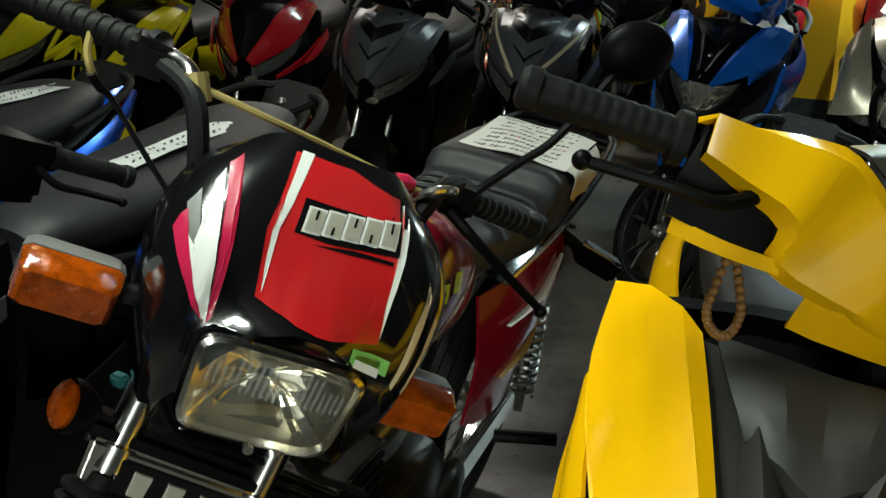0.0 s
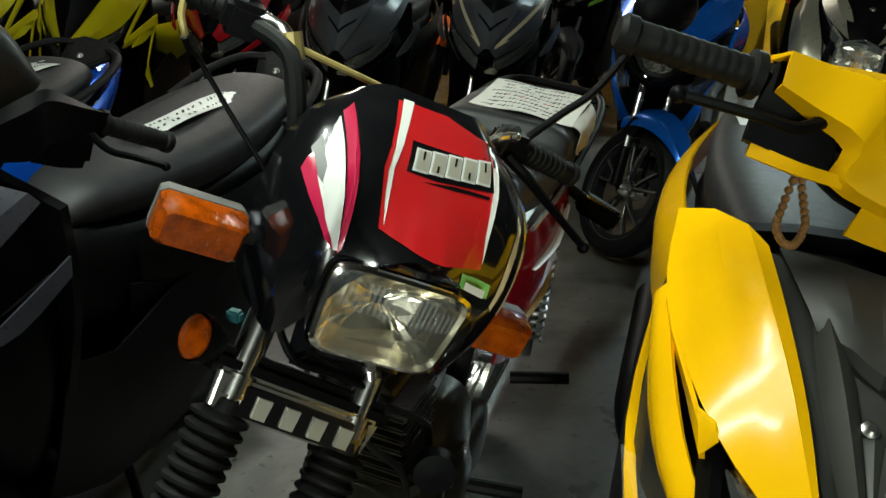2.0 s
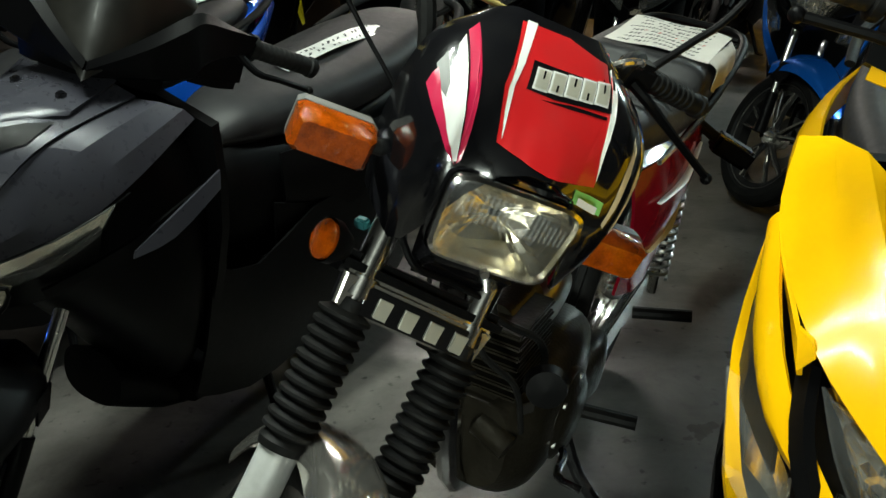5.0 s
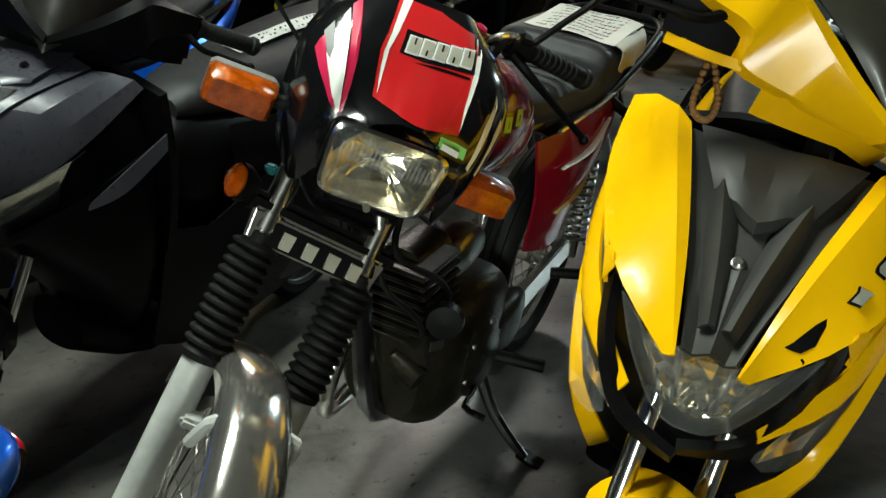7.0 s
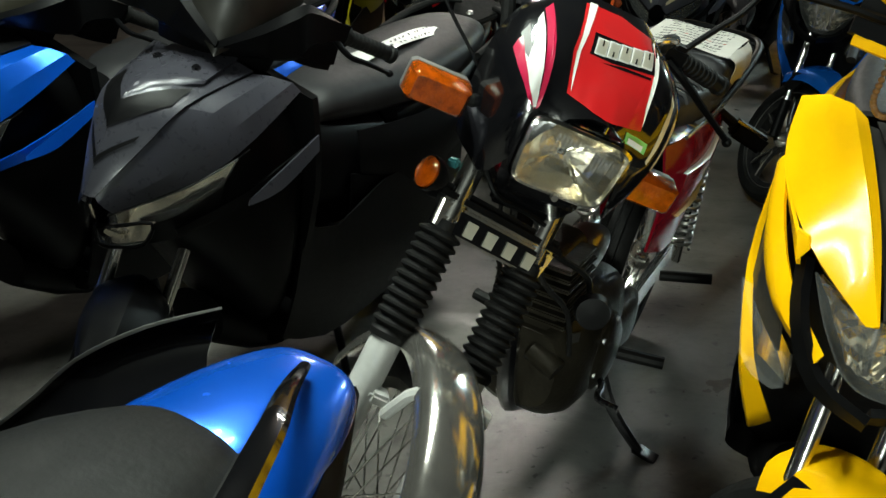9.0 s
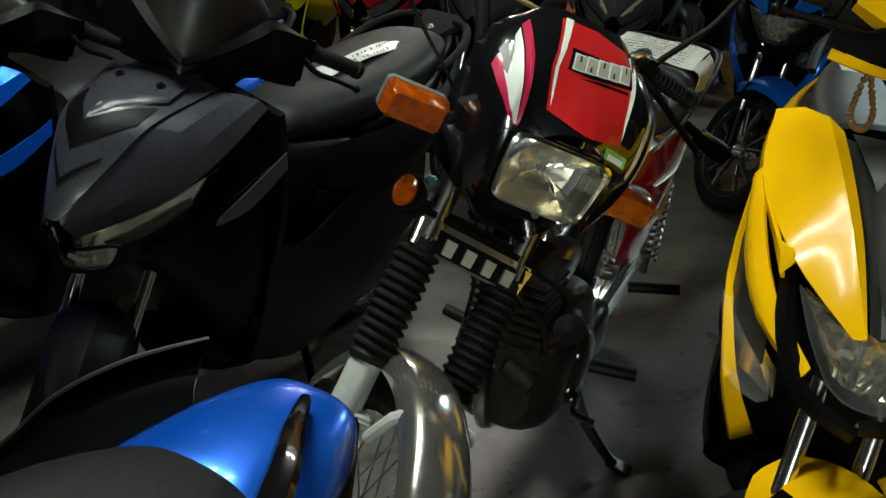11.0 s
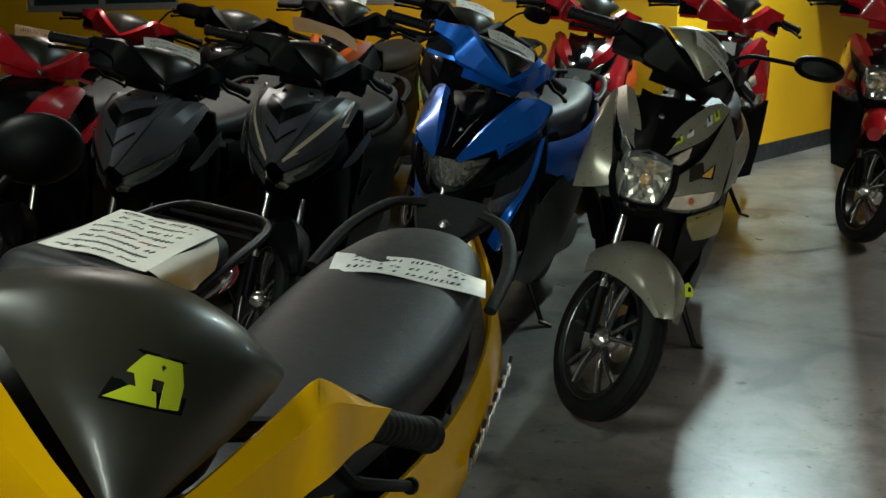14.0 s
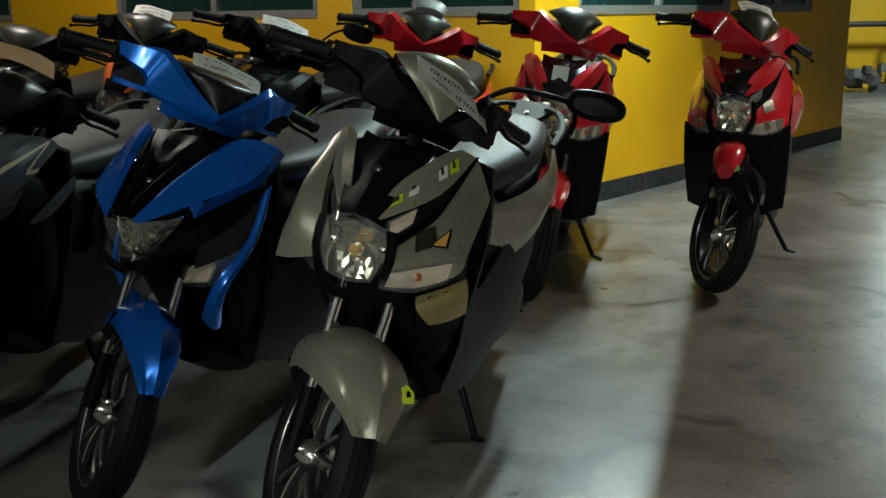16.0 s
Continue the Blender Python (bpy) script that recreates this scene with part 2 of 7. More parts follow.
def rings(bm, loops, close=True, cap=True):
    vs = [[bm.verts.new(p) for p in r] for r in loops]
    n = len(vs[0])
    for a, b in zip(vs, vs[1:]):
        for i in range(n if close else n - 1):
            bm.faces.new((a[i], a[(i + 1) % n], b[(i + 1) % n], b[i]))
    if cap:
        bm.faces.new(vs[0][::-1])
        bm.faces.new(vs[-1])
    return bm


def tube(pts, r, seg=10, k=4, bm=None, flat=1.0):
    """A round (or flattened) bar along a smooth line; r may be one radius or one for each given point."""
    bm = bm or bmesh.new()
    line = curve_points(pts, k)
    rs = [r] * len(pts) if isinstance(r, (int, float)) else list(r)
    n = len(line)
    up = None
    loops = []
    for i, p in enumerate(line):
        d = (line[min(i + 1, n - 1)] - line[max(i - 1, 0)]).normalized()
        if up is None:
            up = Vector((0, 0, 1)) if abs(d.z) < 0.9 else Vector((1, 0, 0))
        s = d.cross(up).normalized()
        up = s.cross(d).normalized()
        f = i / (n - 1) * (len(rs) - 1)
        a = min(int(f), len(rs) - 2) if len(rs) > 1 else 0
        rad = rs[a] + (rs[a + 1] - rs[a]) * (f - a) if len(rs) > 1 else rs[0]
        loops.append([p + s * (math.cos(w) * rad) + up * (math.sin(w) * rad * flat) for w in (math.tau * j / seg for j in range(seg))])
    return rings(bm, loops)


def sheet(rows, thick=0.004, k=1, bm=None, sides=(1,), ku=None, kv=None):
    """A panel with thickness over a grid of points, smoothed along its rows (ku) and across them (kv)."""
    bm = bm or bmesh.new()
    ku, kv = ku or k, kv or k
    grid = [curve_points(r, ku) for r in rows]
    if kv > 1:
        cols = [curve_points([g[j] for g in grid], kv) for j in range(len(grid[0]))]
        grid = [[c[i] for c in cols] for i in range(len(cols[0]))]
    grid = [[Vector(p) for p in g] for g in grid]
    h, w = len(grid), len(grid[0])
    for sx in sides:
        top, bot = [], []
        for i in range(h):
            top.append([]), bot.append([])
            for j in range(w):
                du = grid[i][min(j + 1, w - 1)] - grid[i][max(j - 1, 0)]
                dv = grid[min(i + 1, h - 1)][j] - grid[max(i - 1, 0)][j]
                nn = du.cross(dv)
                nn = nn.normalized() if nn.length > 1e-9 else Vector((0, 0, 1))
                for lst, q in ((top, grid[i][j]), (bot, grid[i][j] - nn * thick)):
                    lst[i].append(bm.verts.new((q.x * sx, q.y, q.z)))
        quads = []
        for i in range(h - 1):
            for j in range(w - 1):
                quads.append((top[i][j], top[i][j + 1], top[i + 1][j + 1], top[i + 1][j]))
                quads.append((bot[i][j], bot[i + 1][j], bot[i + 1][j + 1], bot[i][j + 1]))
        for i in range(h - 1):
            for j in (0, w - 1):
                quads.append((top[i][j], top[i + 1][j], bot[i + 1][j], bot[i][j]))
        for j in range(w - 1):
            for i in (0, h - 1):
                quads.append((top[i][j], bot[i][j], bot[i][j + 1], top[i][j + 1]))
        for q in quads:
            bm.faces.new(q)
    return bm


def plate(pts, vec, bevel=0.0, bm=None):
    """A flat outline pushed along vec into a solid."""
    bm = bm or bmesh.new()
    a = [bm.verts.new(p) for p in pts]
    b = [bm.verts.new(Vector(p) + Vector(vec)) for p in pts]
    n = len(a)
    bm.faces.new(a), bm.faces.new(b[::-1])
    for i in range(n):
        bm.faces.new((a[i], b[i], b[(i + 1) % n], a[(i + 1) % n]))
    if bevel:
        bmesh.ops.bevel(bm, geom=list(bm.edges), offset=bevel, segments=2, affect="EDGES", clamp_overlap=True)
    return bm


def block(c, size, bevel=0.006, m=None, bm=None):
    bm = bm or bmesh.new()
    r = bmesh.ops.create_cube(bm, size=1, matrix=Matrix.Translation(c) @ (m or Matrix()) @ Matrix.Diagonal((*size, 1)))
    if bevel:
        es = list({e for v in r["verts"] for e in v.link_edges})
        bmesh.ops.bevel(bm, geom=es, offset=bevel, segments=2, affect="EDGES", clamp_overlap=True)
    return bm


def lathe(profile, c, axis=(1, 0, 0), seg=40, bm=None, arc=math.tau, start=0.0):
    """Turns (radius, distance along the axis) pairs round an axis through c."""
    bm = bm or bmesh.new()
    a = Vector(axis).normalized()
    u = a.orthogonal().normalized() if abs(a.x) < 0.9 else Vector((0, 1, 0)) - a * a.y
    u.normalize()
    v = a.cross(u)
    full = arc > 6.28
    n = seg if full else seg + 1
    rows = [[Vector(c) + a * h + (u * math.cos(start + arc * i / seg) + v * math.sin(start + arc * i / seg)) * r for i in range(n)] for r, h in profile]
    return rings(bm, rows, close=full, cap=False)


def loft(sections, seg=24, bm=None, k=3):
    """A smooth body along y; a section is (y, x, z, half width, half height, squareness)."""
    secs = curve_points([Vector((s[0], s[1], s[2])) for s in sections], k)
    sizes = curve_points([Vector((s[3], s[4], s[5])) for s in sections], k)
    loops = []
    for c, s in zip(secs, sizes):
        y, x, z = c
        e = 2 / max(s.z, 1.0)
        ring = []
        for j in range(seg):
            w = math.tau * j / seg
            ring.append(Vector((x + s.x * math.copysign(abs(math.cos(w)) ** e, math.cos(w)), y, z + s.y * math.copysign(abs(math.sin(w)) ** e, math.sin(w)))))
        loops.append(ring)
    return rings(bm or bmesh.new(), loops)


def stick(name, target, outline, mat, h=0.0012, cuts=3, label="", thick=0.0):
    """A thin film pressed onto a panel: an outline of points close to it."""
    src = bmesh.new()
    src.from_mesh(target.data)
    tree = BVHTree.FromBMesh(src)
    out = (sum((Vector(p) for p in outline), Vector()) / len(outline) - sum((v.co for v in src.verts), Vector()) / len(src.verts)).normalized()
    bm = bmesh.new()
    bm.faces.new([bm.verts.new(p) for p in outline])
    bmesh.ops.triangulate(bm, faces=bm.faces[:])
    bmesh.ops.subdivide_edges(bm, edges=bm.edges[:], cuts=cuts, use_grid_fill=True)
    for v in bm.verts:
        p, n, _, _ = tree.find_nearest(v.co + out * 0.03)
        v.co = p + n * (h if n.dot(out) > 0 else -h)
    if thick:
        low = bmesh.ops.extrude_face_region(bm, geom=bm.faces[:])["geom"]
        for v in low:
            if isinstance(v, bmesh.types.BMVert):
                v.co -= out * thick
        bmesh.ops.recalc_face_normals(bm, faces=bm.faces[:])
    src.free()
    return part(name, bm, mat, target, label)


def turned(theta, caster, pivot):
    """The turn of a front end about its leaning steering head."""
    ax = Vector((0, math.sin(radians(caster)), math.cos(radians(caster))))
    return Matrix.Translation(pivot) @ Matrix.Rotation(radians(theta), 4, ax) @ Matrix.Translation(-Vector(pivot))


def structure(name, bm, mat, label, category):
    return tagged(part(name, bm, mat), label=label, category=category, kind="structure")


def wall_run(a, b, z0, z1, thick, openings=()):
    """A wall from a to b on the plan with openings (start, end, sill, head) along it; the thickness lies to its left."""
    bm = bmesh.new()
    a, b = Vector((*a, 0)), Vector((*b, 0))
    d = (b - a).normalized()
    n = Vector((-d.y, d.x, 0))
    length = (b - a).length

    def slab(s0, s1, h0, h1):
        if s1 - s0 < 1e-3 or h1 - h0 < 1e-3:
            return
        v = [bm.verts.new(a + d * s + n * o + Vector((0, 0, h))) for s in (s0, s1) for o in (0, thick) for h in (h0, h1)]
        for f in ((0, 1, 3, 2), (4, 6, 7, 5), (0, 4, 5, 1), (2, 3, 7, 6), (1, 5, 7, 3), (0, 2, 6, 4)):
            bm.faces.new([v[i] for i in f])
    s = 0
    for o0, o1, sill, head in sorted(openings):
        slab(s, o0, z0, z1)
        slab(o0, o1, z0, sill)
        slab(o0, o1, head, z1)
        s = o1
    slab(s, length, z0, z1)
    return bm


floor_bm = bmesh.new()
block((2, 6, -0.1), (16, 24, 0.2), 0, bm=floor_bm)
structure("floor", floor_bm, CONCRETE, "stained grey-brown concrete floor", "floor")
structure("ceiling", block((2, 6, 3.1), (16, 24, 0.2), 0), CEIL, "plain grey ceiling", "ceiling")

# the yellow office: two faces that meet at a corner, with windows
KINK, WEST, EAST = (1.95, 7.35), (-5.9, 10.9), (5.15, 11.08)
west_len = math.dist(WEST, KINK)
east_len = math.dist(KINK, EAST)
# openings measured back from the corner
west_open = [(west_len - 1.27, west_len - 0.10, 1.24, 2.15), (west_len - 3.3, west_len - 1.53, 1.24, 2.15), (west_len - 6.4, west_len - 4.4, 1.24, 2.15)]
east_open = [(0.45, 2.5, 1.24, 2.15), (2.75, 4.05, 1.24, 2.15)]
structure("wall_north", wall_run(WEST, KINK, 0, 3.0, 0.15, west_open), PLASTER, "bright yellow painted wall with dark office windows", "wall")
structure("wall_east", wall_run(KINK, EAST, 0, 3.0, 0.15, east_open), PLASTER, "bright yellow painted wall with dark office windows", "wall")
structure("wall_return", wall_run(EAST, (EAST[0] - 3.0, EAST[1] + 2.6), 0, 3.0, 0.15), PLASTER, "yellow painted end wall of the office", "wall")


def skirting(a, b, name):
    d = (Vector(b) - Vector(a)).normalized()
    n = Vector((d.y, -d.x)) * 0.012
    return structure(name, wall_run(Vector(a) + n, Vector(b) + n, 0, 0.13, 0.008), SKIRT, "black painted skirting band along the yellow wall", "baseboard")


skirting(WEST, KINK, "baseboard_north")
skirting(KINK, EAST, "baseboard_east")


def window(name, a, b, s0, s1, sill, head):
    d = (Vector(b) - Vector(a)).normalized()
    ang = math.degrees(math.atan2(d.y, d.x))
    mid = Vector(a) + d * (s0 + s1) / 2
    w, h = s1 - s0, head - sill
    t = thing(name, pose(mid.x, mid.y, sill, 0, 0, ang), "dark office window with a grey aluminium frame", "window")
    tagged(t, kind="structure")
    f = 0.045
    fr = bmesh.new()
    for c, s in (((0, 0.04, f / 2), (w, 0.06, f)), ((0, 0.04, h - f / 2), (w, 0.06, f)), ((-w / 2 + f / 2, 0.04, h / 2), (f, 0.06, h - 2 * f)), ((w / 2 - f / 2, 0.04, h / 2), (f, 0.06, h - 2 * f)), ((0, 0.045, h / 2), (f, 0.05, h - 2 * f))):
        block(c, s, 0.004, bm=fr)
    part("window_frame", fr, FRAME, t)
    for sx in (-1, 1):
        part("pane", block((sx * w / 4, 0.06, h / 2), (w / 2 - f * 1.5, 0.008, h - 2 * f), 0), PANE, t)
    part("window_sill", block((0, 0.035, -0.008), (w, 0.08, 0.014), 0.003), FRAME, t)
    return t


for i, (s0, s1, a, b) in enumerate(west_open):
    window("window_%d" % (i + 1), WEST, KINK, s0, s1, a, b)
for i, (s0, s1, a, b) in enumerate(east_open):
    window("window_%d" % (i + 4), KINK, EAST, s0, s1, a, b)

# unseen beam, added to cut the tube's light to a straight floor edge
structure("beam", block((2.613, 6.899, 2.71), (3.2, 0.20, 0.58), 0.01, Matrix.Rotation(radians(75), 4, "Z")), HALL, "unseen grey beam added to cut off the tube's light", "beam")

# plain walls that close the hall; south opening added for the front fill light
for nm, a, b in (("wall_west", (-5.9, -5.9), (-5.9, 10.5)), ("wall_south", (9.9, -5.9), (-5.9, -5.9)), ("wall_far", (-5.9, 17.9), (9.9, 17.9)), ("wall_right", (9.9, 17.9), (9.9, -5.9))):
    structure(nm, wall_run(b, a, 0, 3.0, 0.1, [(5.6, 8.6, 0.0, 2.3)] if nm == "wall_south" else ()), PLASTER if nm == "wall_far" else HALL, "plain painted hall wall", "wall")


# ---- scooters ----
def wheel(parent, name, c, radius, width, steer, rim_mat, tyre=0.058, spokes=5, disc=True, wire=False):
    """A wheel whose hub lies at c: tyre with tread blocks, rim, spokes, hub and brake disc."""
    R, w = radius, width / 2
    t = tyre
    prof = [(R - t, -w * 0.62), (R - t * 0.8, -w * 0.92), (R - t * 0.42, -w), (R - t * 0.12, -w * 0.72), (R - t * 0.04, -w * 0.48), (R - t * 0.09, -w * 0.44), (R - t * 0.03, -w * 0.40), (R, -w * 0.08), (R - t * 0.07, -w * 0.03), (R - t * 0.07, w * 0.03), (R, w * 0.08), (R - t * 0.03, w * 0.40), (R - t * 0.09, w * 0.44), (R - t * 0.04, w * 0.48), (R - t * 0.12, w * 0.72), (R - t * 0.42, w), (R - t * 0.8, w * 0.92), (R - t, w * 0.62), (R - t * 1.12, w * 0.4), (R - t * 1.12, -w * 0.4), (R - t, -w * 0.62)]
    bm = lathe(prof, c, seg=44)
    bm.transform(steer)
    root = part(name, bm, RUBBER, parent, "black rubber tyre with a dusty tread")
    r = R - t * 0.92
    prof = [(r, -w * 0.66), (r + 0.006, -w * 0.70), (r - 0.006, -w * 0.60), (r - 0.022, -w * 0.45), (r - 0.024, w * 0.45), (r - 0.006, w * 0.60), (r + 0.006, w * 0.70), (r, w * 0.66), (r - 0.012, w * 0.5), (r - 0.012, -w * 0.5), (r, -w * 0.66)]
    bm = lathe(prof, c, seg=44)
    bm.transform(steer)
    part("rim", bm, CHROME if wire else rim_mat, root)
    if not wire:
        lip = bmesh.new()
        for sx in (-1, 1):
            lathe([(r + 0.004, sx * w * 0.69), (r + 0.0065, sx * w * 0.735), (r - 0.003, sx * w * 0.72), (r - 0.004, sx * w * 0.66)], c, seg=44, bm=lip)
        lip.transform(steer)
        part("rim_lip", lip, STEEL, root, "machined bright rim edge")
        sp = bmesh.new()
        for i in range(spokes):
            for off in (-0.17, 0.17):
                a = math.tau * i / spokes + off * 0.55
                b = math.tau * i / spokes + off * 1.25
                p0 = Vector(c) + Vector((0, math.cos(a), math.sin(a))) * 0.03
                p1 = Vector(c) + Vector((0, math.cos(b), math.sin(b))) * (r - 0.012)
                tube([p0 - Vector((w * 0.25, 0, 0)), (p0 + p1) / 2 - Vector((w * 0.42, 0, 0)), p1 - Vector((w * 0.3, 0, 0))], [0.012, 0.008, 0.010], 6, 3, sp, 0.8)
        sp.transform(steer)
        part("spoke_set", sp, rim_mat, root)
        edge = bmesh.new()
        for i in range(spokes):
            for off in (-0.17, 0.17):
                a = math.tau * i / spokes + off * 0.55
                b = math.tau * i / spokes + off * 1.25
                p0 = Vector(c) + Vector((-w * 0.25 - 0.012, math.cos(a) * 0.05, math.sin(a) * 0.05))
                p1 = Vector(c) + Vector((-w * 0.3 - 0.010, math.cos(b) * (r - 0.02), math.sin(b) * (r - 0.02)))
                mid = (p0 + p1) / 2
                mid.x = c[0] - w * 0.42 - 0.010
                tube([p0, mid, p1], 0.0045, 5, 3, edge)
        edge.transform(steer)
        part("spoke_edge", edge, OLDCHROME, root, "machined bright spoke edges")
    else:
        sp = bmesh.new()
        for i in range(36):
            a = math.tau * i / 36
            b = a + (0.42 if i % 2 else -0.42)
            sx = -1 if i % 4 < 2 else 1
            tube([Vector(c) + Vector((sx * 0.03, math.cos(b) * 0.045, math.sin(b) * 0.045)), Vector(c) + Vector((0, math.cos(a) * (r - 0.01), math.sin(a) * (r - 0.01)))], 0.0016, 5, 1, sp)
        sp.transform(steer)
        part("spoke_set", sp, CHROME, root)
    hub = lathe([(0.012, -w - 0.012), (0.018, -w - 0.006), (0.034, -w * 0.5), (0.034, w * 0.5), (0.026, w + 0.004), (0.014, w + 0.012), (0.0, w + 0.013)], c, seg=24)
    hub.transform(steer)
    part("hub", hub, OLDCHROME, root)
    if disc:
        d = lathe([(0.055, w + 0.006), (0.090, w + 0.006), (0.090, w + 0.010), (0.055, w + 0.010), (0.055, w + 0.006)], c, seg=36)
        d.transform(steer)
        part("brake_disc", d, STEEL, root)
    return root


def grip_and_lever(t, side, root, tip, steer, lever_drop=0.02, box=True, lever=True, inset=0.0):
    """A ribbed rubber grip from root to tip, with its lever in front."""
    a, b = Vector(root), Vector(tip)
    d = (b - a).normalized()
    n = (b - a).length
    prof = [(0.012, -0.004), (0.024, -0.004), (0.024, 0.006), (0.0165, 0.008)]
    for i in range(9):
        h = n * (0.12 + 0.085 * i)
        rib = 0.0178 if box else 0.0170
        prof += [(rib - (0.002 if box else 0.0006), h - 0.004), (rib, h - 0.002), (rib, h + 0.002), (rib - (0.002 if box else 0.0006), h + 0.004)]
    prof += [(0.0165, n - 0.006), (0.019, n - 0.003), (0.019, n + 0.008), (0.014, n + 0.013), (0.0, n + 0.014)]
    bm = lathe(prof, a, d, 14)
    bm.transform(steer)
    g = part("grip", bm, RUBBER, t)
    if not lever:
        return g
    a, b = a - d * inset, b - d * inset
    f = Vector((0, -1, -inset * 4))
    lv = tube([a - d * 0.03 + f * 0.028, a + d * 0.02 + f * 0.052 + Vector((0, 0, -lever_drop)), a.lerp(b, 0.55) + f * 0.056 + Vector((0, 0, -lever_drop)), b + f * 0.045 + d * 0.005 + Vector((0, 0, -lever_drop * 1.3))], [0.0075, 0.0065, 0.0055, 0.0055], 8, 4)
    tip_p = b + f * 0.045 + d * 0.008 + Vector((0, 0, -lever_drop * 1.3))
    bmesh.ops.create_uvsphere(lv, u_segments=10, v_segments=8, radius=0.0085, matrix=Matrix.Translation(tip_p))
    lv.transform(steer)
    part("brake_lever", lv, PLASTIC, t)
    if not box:
        return g
    sw = block(a - d * 0.03, (0.045, 0.042, 0.04), 0.008)
    sw.transform(steer)
    part("switch_box", sw, PLASTIC, t)
    return g


def mirror_stalk(t, foot, head, steer, sx):
    bm = tube([foot, (Vector(foot) + Vector(head)) / 2 + Vector((0, -0.01, 0.02)), head], 0.005, 8, 4)
    bm.transform(steer)
    m = part("mirror", bm, PLASTIC, t)
    h = Vector(head)
    bm = loft([(h.y - 0.014, h.x + sx * 0.05, h.z, 0.035, 0.02, 2.2), (h.y - 0.008, h.x + sx * 0.05, h.z, 0.066, 0.036, 2.4), (h.y + 0.012, h.x + sx * 0.05, h.z, 0.068, 0.038, 2.4)])
    bm.transform(steer)
    part("mirror_shell", bm, PLASTIC, m)
    return m


def letter_bars(t, name, origin, along, up, n, size, mat, gap=0.35, slant=0.2):
    """Raised bars that stand in for a badge."""
    o, a, u = Vector(origin), Vector(along).normalized(), Vector(up).normalized()
    nn = a.cross(u).normalized()
    w = size * 0.72
    bm = bmesh.new()
    for i in range(n):
        p = o + a * (i * (w + size * gap * 0.4))
        pts = [p, p + a * w, p + a * (w + size * slant) + u * size, p + a * size * slant + u * size]
        plate([q + nn * 0.0012 for q in pts], nn * 0.0022, 0.0, bm)
    return part(name, bm, mat, t)


def facets(rows, seed, k=4, jolt=0.004):
    """A lamp reflector cut into many small facets."""
    rnd = random.Random(seed)
    bm = sheet(rows, 0.004, k)
    for v in bm.verts:
        v.co += Vector((rnd.uniform(-0.3, 0.3), rnd.uniform(-1, 1), rnd.uniform(-0.3, 0.3))) * jolt
    bmesh.ops.triangulate(bm, faces=bm.faces[:])
    return bm


SHARP_PANEL = [[(0.113, 0.275, 0.897), (0.090, 0.200, 0.864), (0.060, 0.100, 0.810), (0.033, -0.005, 0.738)],
               [(0.136, 0.296, 0.907), (0.112, 0.208, 0.876), (0.077, 0.105, 0.822), (0.035, -0.006, 0.737)],
               [(0.170, 0.332, 0.904), (0.148, 0.228, 0.866), (0.104, 0.112, 0.810), (0.040, -0.004, 0.733)],
               [(0.205, 0.368, 0.884), (0.196, 0.255, 0.820), (0.134, 0.086, 0.776), (0.046, 0.002, 0.729)]]


